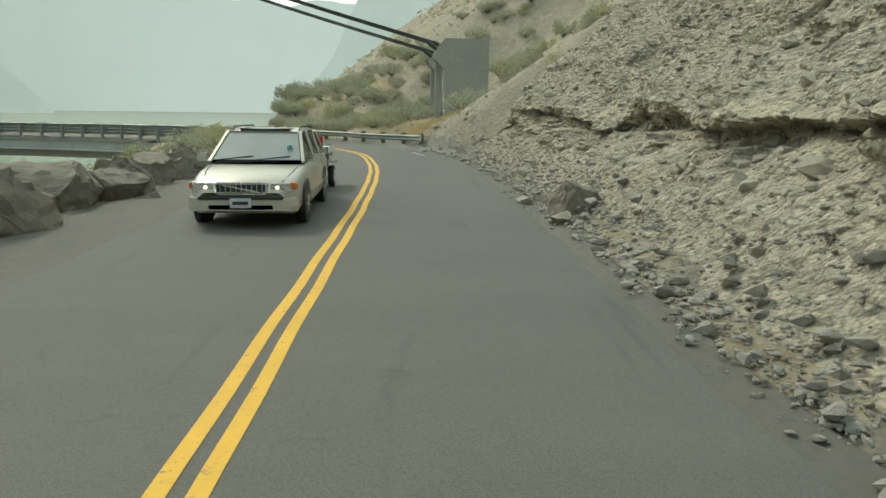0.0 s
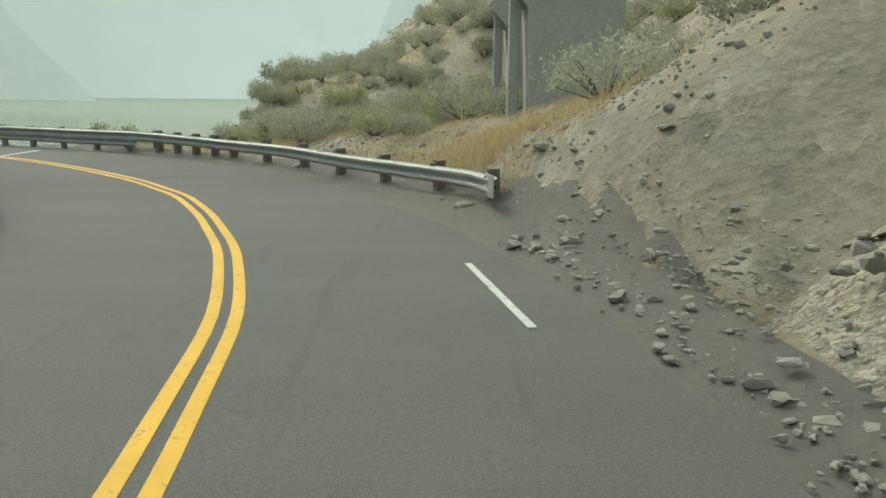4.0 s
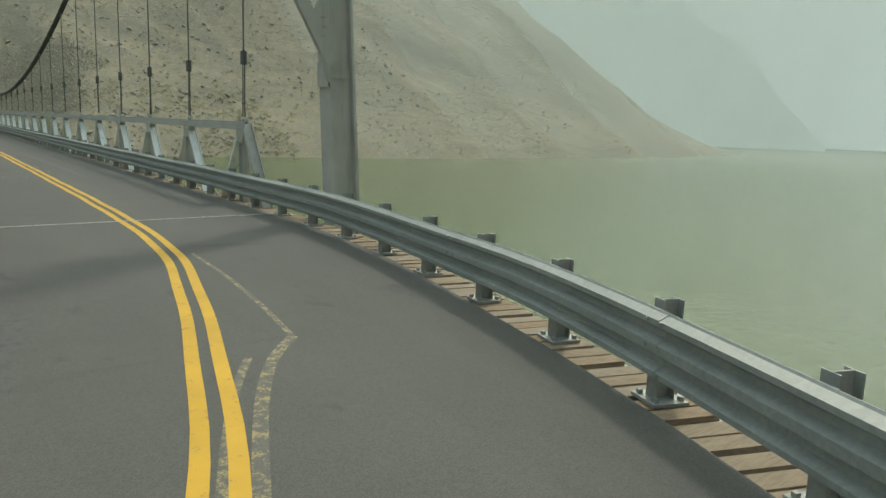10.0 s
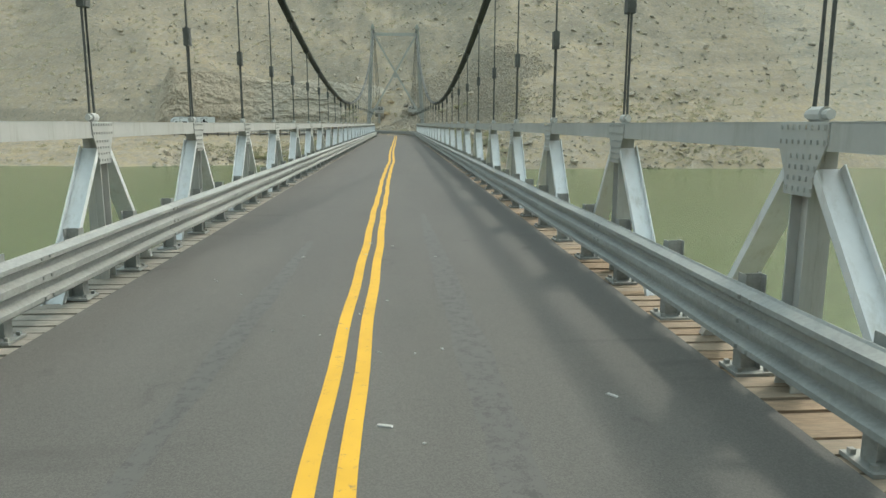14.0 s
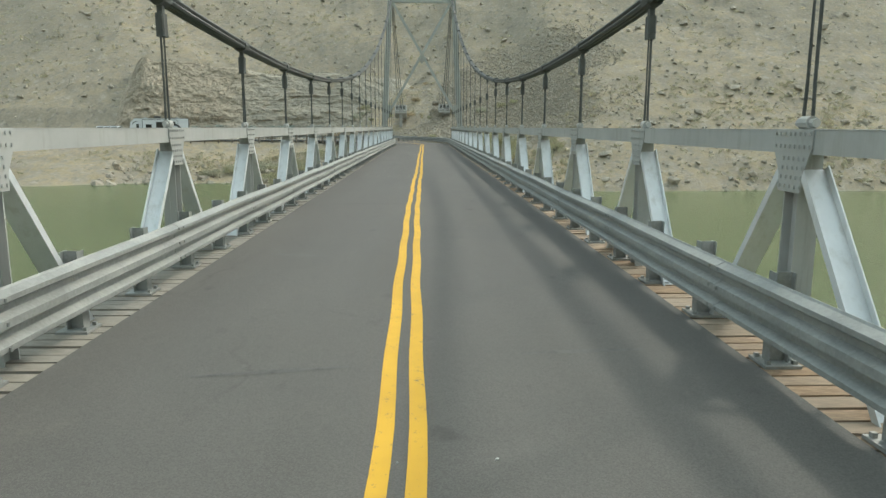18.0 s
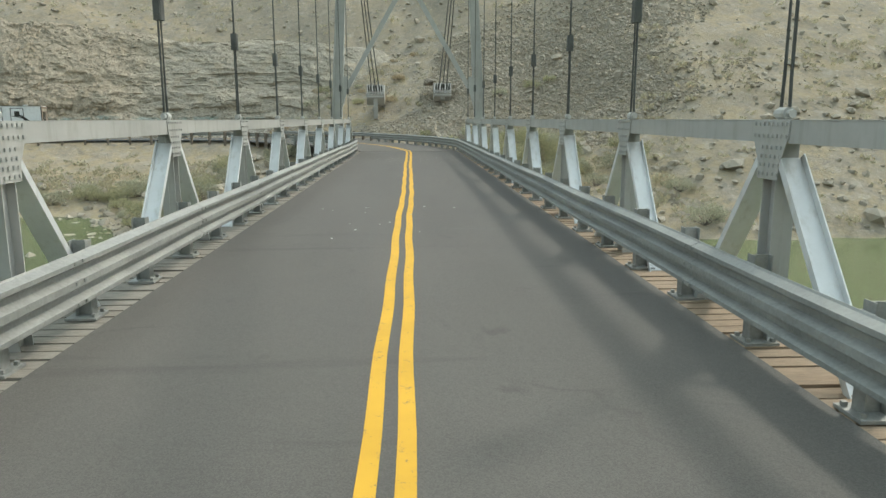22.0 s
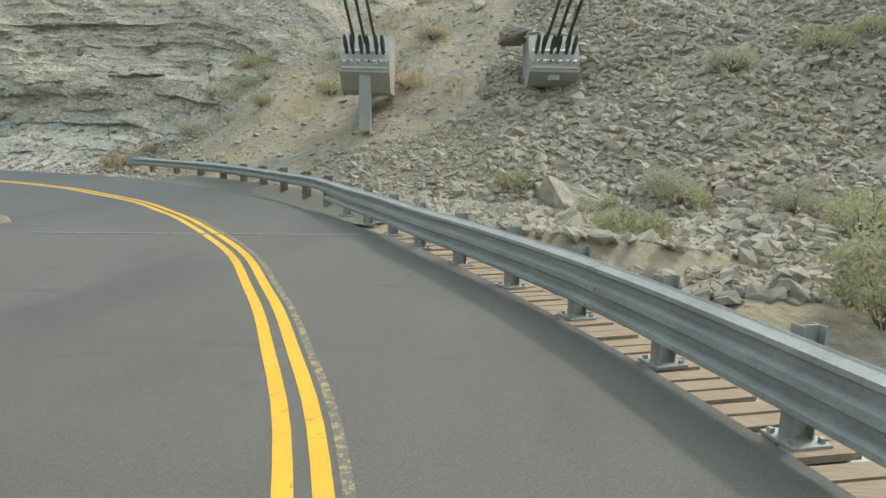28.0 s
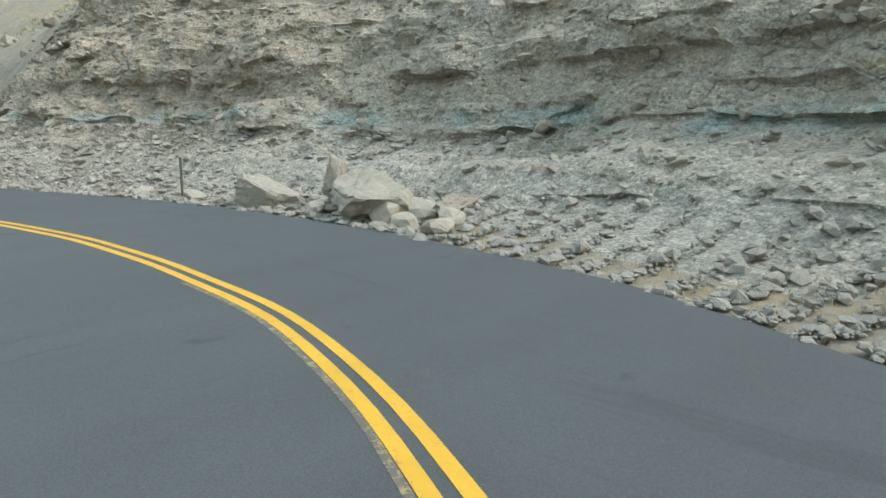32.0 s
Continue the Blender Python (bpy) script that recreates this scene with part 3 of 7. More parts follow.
# ---- plan ----
CENTRE = spline([(-32.1, 150), (-32.1, 90), (-32.1, 60), (-32.27, 49), (-32.33, 46), (-32.47, 42), (-32.62, 36.5), (-32.68, 32), (-32.48, 26), (-31.88, 20.8), (-31.26, 18.5), (-30.6, 16.75), (-29.05, 13.65),
                 (-27.9, 12.05), (-27.1, 11.05), (-25.17, 9.07), (-22.24, 6.58), (-20.1, 5.12), (-17.85, 3.85), (-15.4, 2.75), (-12.2, 1.58), (-7.6, 0.46), (-5.9, 0.20), (-3.6, 0.04), (0, -0.01), (8, 0.0), (60, 0.0), (112, 0.0),
                 (118, 0.0), (120.5, 0.12), (122.6, 0.48), (125.9, 1.10), (128.9, 1.97), (133.1, 3.55), (134.8, 4.47), (137.2, 5.9), (140.3, 8.15), (142.1, 10.0), (143.2, 11.15), (144.55, 12.95), (146.1, 15.6),
                 (147.3, 18.6), (147.75, 21.5), (147.85, 24.8), (147.45, 28.2), (146.3, 33), (144.4, 40), (143.2, 48), (143.6, 60), (146, 78), (152, 100)])
CR = rights(CENTRE)
X0, X1 = -20.4, 134.9          # the bridge's two end joints
PANEL, NODES = 4.1667, 29      # hanger spacing and number
TX = (-3.0, 119.67)            # towers
WATER_Z = -5.0
HALF = 3.27                    # cable planes


def road_index(x_from, x_to):
    """Indices of the centre line between two stations of the bridge."""
    a = int(np.argmin(np.hypot(CENTRE[:, 0] - x_from[0], CENTRE[:, 1] - x_from[1])))
    b = int(np.argmin(np.hypot(CENTRE[:, 0] - x_to[0], CENTRE[:, 1] - x_to[1])))
    return a, b


IA, IB = road_index((-20.4, 5.4), (134.9, 4.5))
N = len(CENTRE)
idx = np.arange(N)
W_R = np.interp(idx, [0, IA - 40, IA - 10, IA, IB, IB + 12, IB + 30, N], [3.3, 3.25, 3.0, 2.88, 2.88, 3.15, 3.85, 3.85])
W_L = np.interp(idx, [0, IA - 30, IA - 10, IA, IB - 42, IB - 30, IB - 22, IB - 16, IB, IB + 12, IB + 30, N], [3.4, 3.1, 2.9, 2.78, 2.78, 2.8, 3.3, 4.0, 5.0, 5.0, 3.6, 3.1])


# ---- terrain ----
def lattice(n, seed):
    r = np.random.RandomState(seed)
    return r.rand(n, n)


def value_noise(x, y, scale, seed=0):
    """Smooth noise from -1 to 1 on a plan."""
    g = lattice(64, seed)
    u, v = x / scale, y / scale
    i, j = np.floor(u).astype(int), np.floor(v).astype(int)
    a, b = u - i, v - j
    a, b = a * a * (3 - 2 * a), b * b * (3 - 2 * b)
    q = lambda p, r: g[p % 64, r % 64]
    return 2 * (q(i, j) * (1 - a) * (1 - b) + q(i + 1, j) * a * (1 - b) + q(i, j + 1) * (1 - a) * b + q(i + 1, j + 1) * a * b) - 1


def fractal(x, y, scale, octaves=4, seed=0):
    return sum(value_noise(x, y, scale / 2**k, seed + k) / 2**k for k in range(octaves))


def smooth(x, a, b):
    t = np.clip((x - a) / (b - a), 0, 1)
    return t * t * (3 - 2 * t)


def to_road(x, y):
    """Signed distance from the centre line (right of travel is positive), and the index there."""
    x, y = np.ravel(x), np.ravel(y)
    c, r = CENTRE[::2], CR[::2]
    d, k = np.empty(len(x)), np.empty(len(x), int)
    for a in range(0, len(x), 4000):
        dx, dy = x[a:a + 4000, None] - c[:, 0], y[a:a + 4000, None] - c[:, 1]
        j = np.argmin(dx * dx + dy * dy, axis=1)
        n = np.arange(len(j))
        side = dx[n, j] * r[j, 0] + dy[n, j] * r[j, 1]
        d[a:a + 4000] = np.hypot(dx[n, j], dy[n, j]) * np.where(side >= 0, 1, -1)
        k[a:a + 4000] = j * 2
    return d, k


def ground_z(x, y, rough=True):
    """Height of the ground sheet."""
    x, y = np.asarray(x, float), np.asarray(y, float)
    shape = x.shape
    x, y = x.ravel(), y.ravel()
    d, k = to_road(x, y)
    # home bank: cut slope west of the straight, a shelf and shore south of the bend
    cut = np.interp(d, [0, 3.6, 4.3, 4.8, 5.2, 6.2, 8, 11, 16, 30, 60, 200], [-0.06, -0.05, 0.1, 0.6, 1.4, 2.5, 4.1, 6.3, 10, 21, 44, 120])
    west = -33 + 0.277 * np.clip(-y - 12, 0, 58) - 0.5 * np.maximum(0, -y - 85) - x + 2.3 * smooth(-y, 14, 22)
    shelf = np.interp(west, [-60, -17, -11.5, -8, -5, -2.6, 0, 3, 6, 30, 60, 200], [-25, -8, -2.6, -0.3, 0.2, 0.6, 0.9, 1.3, 2.3, 20, 42, 115])
    shelf = shelf + 3.2 * smooth(-y, 14, 30) * smooth(west, -11, -3)
    left = np.interp(-d, [3.3, 5, 7, 9, 15, 25, 60], [-0.05, 0.02, -0.15, -0.9, -4.3, -9, -16])
    b = smooth(y, 11, 19)
    shelf = -0.06 + (shelf + 0.06) * smooth(d, 3.5, 6.5)
    shelf = np.where((d > 0) & (d < 8) & (x < -20.6), np.maximum(shelf, np.interp(d, [3.4, 4.0, 5.5, 8], [-0.06, 0.10, 0.0, -0.5])), shelf)
    home = np.where(d > 0, shelf * (1 - b) + cut * b, left)
    home = np.where(x > -20.6, np.minimum(home, np.interp(x, [-21, -19, -12, -4, 20], [-0.3, -1.7, -4.0, -7, -12])), home)
    # far bank: talus fan, layered cliff past the bend, shore below
    d0 = np.interp(y, [-12, -3, 3, 8, 13, 16, 40], [10, 9.6, 6, 4.6, 4.4, 4.2, 4.2])
    e_fan, e_road = x - 140.3 - 0.25 * np.maximum(0, -y - 100), d - d0
    g = smooth(y, -16, 6)
    e = e_fan * (1 - g) + e_road * g
    fan = np.interp(e, [-60, -23, -6, -1.5, 0, 2, 8, 20, 60, 150, 400], [-20, -5.2, -1.2, -0.08, 0, 1.2, 5.4, 13.5, 40, 98, 190])
    cliff = np.interp(e, [-20, -0.5, 0, 1.5, 3.3, 5.3, 8, 20, 60, 150, 400], [-0.1, -0.1, -0.05, 0.2, 0.7, 1.7, 4.6, 13, 42, 100, 190])
    steep = np.interp(e, [-60, -24, -18, -8, 0, 20, 60, 150, 400], [-24, -5.6, -2.0, 3.0, 7.0, 20, 48, 108, 200])
    w = smooth(-y, 10, 26)
    fan = fan * (1 - w) + steep * w
    c = smooth(y, 8, 14)
    up = fan * (1 - c) + cliff * c
    low = np.interp(-d, [3.1, 4.3, 8, 17, 40, 80], [-0.06, -0.5, -2.0, -5.0, -9, -14])
    far = np.where((d > 0) | (y < -2), up, low)
    far = np.where(x < 135.2, np.minimum(far, np.interp(x, [60, 116, 128, 134, 136], [-14, -5.3, -2.2, -0.7, -0.3]) + 14 * smooth(-y, 5, 22)), far)
    far = np.where((x > 135.4) & (d > 0) & (d < 9) & (y > -5), np.maximum(far, np.interp(d, [3.7, 4.2, 6.5, 9], [-0.09, 0.15, 0.08, -0.3]) - 0.6 * smooth(y, 9, 13)), far)
    fall = np.interp(y, [-430, -375, -310, -240], [0.0, 0.12, 0.6, 1.0])
    far = far * fall - 9 * (1 - fall)
    z = np.where(x < 60, home, far)
    z = z - np.where((x < 0) & (d > 4.4) & (d < 21), 1.6, 0.0) * smooth(y, 17, 21) * smooth(-y, -61, -57) * smooth(d, 4.2, 5.2)
    deep = (x > 5) & (x < 100)
    z = np.where(deep, np.minimum(z, -9), z)
    if rough:
        lift = smooth(np.abs(d), 4.0, 8.0)
        z = z + lift * (0.5 * fractal(x, y, 9, 4, 3) * smooth(np.abs(z), 0.3, 4) + 0.16 * fractal(x, y, 1.6, 3, 11))
        z = z + smooth(z, 9, 18) * (1.1 * fractal(x, y, 20, 3, 31) + 0.45 * fractal(x, y, 5, 2, 37))
        z = z + smooth(np.abs(z), 8, 40) * 6 * fractal(x, y, 70, 3, 21)
    z = np.where(np.abs(d) < 3.55, np.minimum(z, -0.07), z)
    return z.reshape(shape)


def axis(*spans):
    """Grid stations from spans of (start, end, step)."""
    out = []
    for a, b, s in spans:
        out += list(np.arange(a, b - 1e-6, s))
    return np.array(out + [spans[-1][1]])


def build_ground():
    xs = axis((-2600, -400, 200), (-400, -120, 28), (-120, -60, 4), (-60, -46, 1.0), (-46, -18, 0.4), (-18, 0, 1.2), (0, 100, 10), (100, 132, 1.5), (132, 162, 0.5), (162, 200, 1.5), (200, 300, 4), (300, 600, 20), (600, 2600, 200))
    ys = axis((-2600, -600, 200), (-600, -440, 20), (-440, -150, 7), (-150, -60, 4), (-60, -20, 1.2), (-20, 60, 0.45), (60, 110, 2), (110, 400, 15), (400, 2600, 200))
    gx, gy = np.meshgrid(xs, ys, indexing="ij")
    gz = ground_z(gx, gy)
    n, m = gx.shape
    v = np.stack([gx, gy, gz], -1).reshape(-1, 3)
    i = np.arange((n - 1) * (m - 1))
    a = (i // (m - 1)) * m + i % (m - 1)
    f = np.stack([a, a + m, a + m + 1, a + 1], 1)
    me = bpy.data.meshes.new("ground")
    me.from_pydata(v.tolist(), [], f.tolist())
    me.materials.append(GROUND)
    me.shade_smooth()
    tagged(new("ground", me), "dry rocky canyon slopes of tan soil, gravel and straw", "ground", kind="structure")


build_ground()


def build_water():
    b = Builder()
    b.add([(-2600, -2600, WATER_Z), (2600, -2600, WATER_Z), (2600, 2600, WATER_Z), (-2600, 2600, WATER_Z)], [(0, 1, 2, 3)])
    tagged(part("water", b, WATER), "still murky green reservoir water under smoke", "water", kind="structure")


build_water()


def build_distance():
    """Glowing canyon walls with the smoke haze painted in, far beyond the lake."""
    def ridge(name, pts, mat, label):
        b = Builder()
        c = spline(pts, 14)
        h = fractal(np.arange(len(c)) * 1.0, np.zeros(len(c)), 7.0, 4, len(pts))
        for i in range(len(c) - 1):
            p, q = c[i], c[i + 1]
            b.add([(p[0], p[1], -8), (q[0], q[1], -8), (q[0], q[1], q[2] + 12 * h[i + 1]), (p[0], p[1], p[2] + 12 * h[i])], [(0, 1, 2, 3)])
        tagged(part(name, b, mat), label, "backdrop", kind="structure")
    ridge("backdrop", [(-1500, -900, 420), (-700, -1250, 330), (-250, -1300, 260), (120, -1250, 186), (420, -1200, 222), (760, -1050, 300), (1300, -700, 420), (1600, 0, 420)], FAR_2, "canyon wall with smoke haze painted into its glow")
    ridge("backdrop", [(-420, -330, 290), (-200, -480, 250), (-70, -600, 200), (-10, -645, 120), (18, -658, 70), (48, -670, 4)], FAR_1, "cliff across the reservoir with haze painted into its glow")
    ridge("backdrop", [(700, -500, 260), (480, -620, 150), (380, -660, 80), (310, -690, 5)], FAR_1, "slope running down to the water with haze painted into its glow")
    for y, thick, x0, x1 in ((-70, 0.12, 30, 120), (-105, 0.15, 30, 120), (-145, 0.19, 30, 130), (-195, 0.24, 20, 130), (-255, 0.30, 0, 140)):
        b = Builder().add([(0, y, WATER_Z + 0.05), (900, y - 60, WATER_Z + 0.05), (900, y - 60, 260), (0, y, 260)], [(0, 1, 2, 3)])
        sheet = tagged(part("smoke_bank", b, make_smoke(thick, x0, x1, 260)), "thin grey-green bank of wildfire smoke over the reservoir", "smoke", kind="stuff")
        sheet.visible_shadow = False
    ridge("backdrop", [(-1500, 900, 420), (-500, 1100, 330), (300, 1100, 330), (1500, 900, 420)], FAR_2, "canyon wall with smoke haze painted into its glow")


build_distance()


# ---- road ----
def ribbon(lo, hi, i0, i1, z, step=1, thick=0.0):
    """A strip along the centre line between two offsets to the right."""
    b = Builder()
    ks = list(range(i0, i1 + 1, step))
    lo = lo if hasattr(lo, "__len__") else np.full(N, lo)
    hi = hi if hasattr(hi, "__len__") else np.full(N, hi)
    cols = 6 if (hi[i0] - lo[i0]) > 1 else 1
    vs = []
    for k in ks:
        for c in range(cols + 1):
            o = lo[k] + (hi[k] - lo[k]) * c / cols
            p = CENTRE[k] + CR[k] * o
            vs.append((p[0], p[1], z))
    m = cols + 1
    fs = [(a * m + c, a * m + c + 1, (a + 1) * m + c + 1, (a + 1) * m + c) for a in range(len(ks) - 1) for c in range(cols)]
    b.add(vs, fs)
    if thick:
        e = len(ks) - 1
        rim = [a * m for a in range(e + 1)], [a * m + cols for a in range(e + 1)]
        low = []
        for side in rim:
            for a in side:
                low.append((vs[a][0], vs[a][1], z - thick))
        b.add([vs[a] for a in rim[0]] + low[:e + 1], [(a, a + 1, e + 2 + a, e + 1 + a) for a in range(e)])
        b.add([vs[a] for a in rim[1]] + low[e + 1:], [(a + 1, a, e + 1 + a, e + 2 + a) for a in range(e)])
    return b


rag = np.array([0.035 * math.sin(i * 0.9) + 0.03 * math.sin(i * 2.3 + 1) for i in range(N)])
off_bridge = np.where((idx > IA - 4) & (idx < IB + 4), 0.0, 1.0)
road = tagged(part("road", ribbon(-(W_L + rag * off_bridge), W_R + rag * off_bridge, 0, N - 1, 0.0, 1, 0.09), ASPHALT), "worn grey two-lane asphalt road, newer and darker past the bridge", "road", kind="structure")


WANDER = spline([(0, 0.0), (4.5, 0.021), (11.1, 0.018), (34.6, -0.032), (43.6, 0.046), (52.8, -0.039), (62.4, -0.059), (71.8, -0.020), (80.7, -0.032), (89.5, -0.032), (97.7, 0.018), (105.3, -0.011), (112, 0.0)], 0.5)
DRIFT = np.where((idx > IA) & (idx < IB), np.interp(CENTRE[:, 0], WANDER[:, 0], WANDER[:, 1]), 0.0)


def stripe(name, label, offset, width, i0, i1, mat, z=0.004, wob=0.008):
    o = DRIFT + np.array([offset + wob * math.sin(i * 0.37) + wob * math.sin(i * 1.1) for i in range(N)])
    return tagged(part(name, ribbon(o - width / 2, o + width / 2, i0, i1, z), mat), label, "road marking", kind="structure")


for side in (-1, 1):
    stripe("centre_line", "solid yellow line of the double centre marking, scuffed", side * 0.105, 0.115, 0, N - 1, YELLOW)
def ghost_line(label, pts, width):
    """A worn older line along a free curve."""
    c = spline(pts, 0.2)
    r = rights(c)
    b = Builder()
    b.add([(*(c[i] + r[i] * o), 0.003) for i in range(len(c)) for o in (-width / 2, width / 2)], [(2 * i, 2 * i + 1, 2 * i + 3, 2 * i + 2) for i in range(len(c) - 1)])
    tagged(part("old_centre_line", b, GHOST), label, "road marking", kind="structure")


OLD = [(-19.3, 4.38), (-18.04, 3.68), (-16.86, 3.0), (-15.9, 2.60), (-14.6, 2.18), (-13.3, 1.72), (-12.0, 1.18), (-11.3, 0.80), (-10.82, 0.42)]
ghost_line("faded ghost of an older yellow line swerving beside the new one", OLD, 0.10)
ghost_line("faded ghost of an older yellow line swerving beside the new one", [(x + 0.10, y + 0.17) for x, y in OLD[:7]] + [(-11.2, 0.98)], 0.07)
ghost_line("faded ghost of an older yellow line closing back to the new one", [(-10.82, 0.42), (-9.6, 0.23), (-8.0, 0.06), (-6.44, -0.03)], 0.06)
stripe("old_centre_line", "faded ghost of an older yellow line", -0.005, 0.06, IA - 2, IA + 12, GHOST, 0.0015, 0.02)
stripe("old_centre_line", "faded ghost of an older yellow line", 0.24, 0.07, IB - 22, IB + 6, GHOST, 0.003, 0.01)
stripe("old_centre_line", "crumbling edge of an older yellow line", -0.20, 0.06, IB + 8, IB + 44, GHOST, 0.003, 0.012)


def flat_bar(name, label, a, b_, width, mat, z=0.006, lift=0.0):
    b = Builder()
    n = 12
    a, b_ = Vector((*a, 0)), Vector((*b_, 0))
    d = (b_ - a)
    s = Vector((-d.y, d.x, 0)).normalized()
    for k in range(n):
        p, q = a + d * (k / n), a + d * ((k + 1) / n)
        h = (p + q) / 2
        b.box((h.x, h.y, z), ((q - p).length * 1.001, width, 0.008), Matrix.Rotation(math.atan2(d.y, d.x), 3, "Z"))
    return tagged(part(name, b, mat), label, "road marking", kind="structure")


flat_bar("edge_line", "short worn white edge line on the asphalt", (-29.97, 28.1), (-29.95, 30.3), 0.09, WHITE_PAINT)
flat_bar("edge_line", "broken worn white edge line on the asphalt", (-34.05, 18.6), (-34.5, 20.9), 0.08, WHITE_PAINT)
flat_bar("expansion_joint", "pale worn joint strip across the road at the bridge end", (-20.8, 8.2), (-20.38, 2.95), 0.16, WHITE_PAINT)
flat_bar("expansion_joint", "dark sealed joint at the kerb side", (-20.38, 2.95), (-20.46, 2.45), 0.10, DARK_STEEL)
flat_bar("expansion_joint", "thin pale joint across the bridge deck at the tower", (-3.0, 2.8), (-2.68, -2.8), 0.045, WHITE_PAINT)
flat_bar("expansion_joint", "pale worn joint strip across the road at the far bridge end", (134.75, 7.6), (135.3, 1.95), 0.09, JOINT_GREY)
flat_bar("expansion_joint", "thin pale joint across the bridge deck at the tower", (119.4, 2.8), (119.6, -2.8), 0.045, DARK_STEEL)


# ---- suspension bridge ----
bridge = thing("suspension_bridge", "grey steel suspension road bridge with timber-edged deck over green water", "bridge")


def node_x(k):
    return k * PANEL


def cable_z(x):
    return 3.35 + 12.6 * ((x - 58.33) / 62.2) ** 2


def rivets(b, y, face, pts, r=0.015):
    for x, z in pts:
        b.box((x, y + face * 0.006, z), (r * 2, 0.014, r * 2), None, 1, 0.006)


def build_truss():
    zt, zb = 1.775, -0.95
    for side in (-1, 1):
        y = side * HALF
        inn = -side
        for k in range(NODES):
            x = node_x(k)
            post = part("truss_post", Builder().channel((x, y, zb - 0.1), (x, y, zt - 0.02), 0.22, 0.09, 0.014, (0, inn, 0)).channel((x, y - inn * 0.002, zb - 0.1), (x, y - inn * 0.002, zt - 0.02), 0.22, 0.09, 0.014, (0, -inn, 0)), STEEL, bridge)
            g = Builder()
            g.prism([(x - 0.30, zt + 0.094), (x + 0.30, zt + 0.094), (x + 0.29, zt - 0.05), (x + 0.18, zt - 0.26), (x + 0.17, zt - 0.40), (x - 0.17, zt - 0.40), (x - 0.18, zt - 0.26), (x - 0.29, zt - 0.05)], y + inn * 0.100, y + inn * 0.112)
            pts = [(x - 0.26 + 0.074 * q, zt + dz) for q in range(8) for dz in (0.065, -0.035)]
            pts += [(x - (0.19 - 0.01 * r_) + 0.076 * q, zt - 0.13 - 0.075 * r_) for q in range(5) for r_ in range(4)]
            rivets(g, y + inn * 0.112, inn, pts)
            part("gusset_plate", g, STEEL, post, "riveted gusset plate")
            hang_eye = Builder()
            hang_eye.tube([(x - 0.07, y, zt + 0.15), (x + 0.07, y, zt + 0.15)], 0.055, 10)
            hang_eye.tube([(x - 0.13, y, zt + 0.15), (x + 0.13, y, zt + 0.15)], 0.035, 8)
            part("hanger_pin", hang_eye, STEEL, post)
            for end, sg in ((0, -1), (NODES - 1, 1)):
                if k == end:
                    part("end_diagonal", Builder().channel((x + sg * 0.10, y, zt + 0.05), (x + sg * 1.95, y, zb), 0.24, 0.09, 0.012, (sg * 0.8, 0, 0.6)), STEEL, bridge)
            if k < NODES - 1:
                xm = x + PANEL / 2
                for a, b_ in (((x + 0.12, zt - 0.22), (xm - 0.12, zb + 0.05)), ((x + PANEL - 0.12, zt - 0.22), (xm + 0.12, zb + 0.05))):
                    up = Vector((b_[0] - a[0], 0, b_[1] - a[1])).cross(Vector((0, 1, 0)))
                    up = up if up.z > 0 else -up
                    part("truss_diagonal", Builder().channel((a[0], y, a[1]), (b_[0], y, b_[1]), 0.22, 0.07, 0.012, tuple(up)), PALE_STEEL, bridge, "pale steel diagonal channel")
                part("top_chord", Builder().channel((x, y + inn * 0.098, zt), (x + PANEL - 0.006, y + inn * 0.098, zt), 0.18, 0.075, 0.012, (0, -inn, 0)).channel((x, y - inn * 0.098, zt), (x + PANEL - 0.006, y - inn * 0.098, zt), 0.19, 0.075, 0.012, (0, inn, 0)).box((x + PANEL / 2, y, zt + 0.097), (PANEL - 0.006, 0.20, 0.008)), STEEL, bridge)
                part("bottom_chord", Builder().channel((x, y, zb - 0.1), (x + PANEL - 0.006, y, zb - 0.1), 0.22, 0.08, 0.012, (0, inn, 0)), STEEL, bridge)


build_truss()


def build_hangers():
    for side in (-1, 1):
        y = side * HALF
        for k in range(NODES):
            x = node_x(k)
            top = cable_z(x) - 0.06
            h = part("hanger", Builder().tube([(x, y, top), (x, y, min(top - 0.05, 3.45))], 0.018, 6), CABLE, bridge, "dark wire rope hanger")
            zs = min(3.30, top - 0.35)
            for dx in (-0.055, 0.055):
                part("hanger_rod", Builder().tube([(x + dx, y, zs + 0.22), (x + dx, y, 2.25), (x + dx * 1.25, y, 1.98)], 0.016, 6), CABLE, h)
            part("hanger_socket", Builder().box((x, y, zs + 0.05), (0.17, 0.11, 0.30), None, 1, 0.02).box((x, y, zs - 0.02), (0.19, 0.09, 0.03)), DARK_STEEL, h)
            part("cable_band", Builder().tube([(x - 0.13, y, cable_z(x - 0.13)), (x + 0.13, y, cable_z(x + 0.13))], 0.125, 10).box((x, y, top - 0.10), (0.10, 0.07, 0.20)), DARK_STEEL, h)


build_hangers()


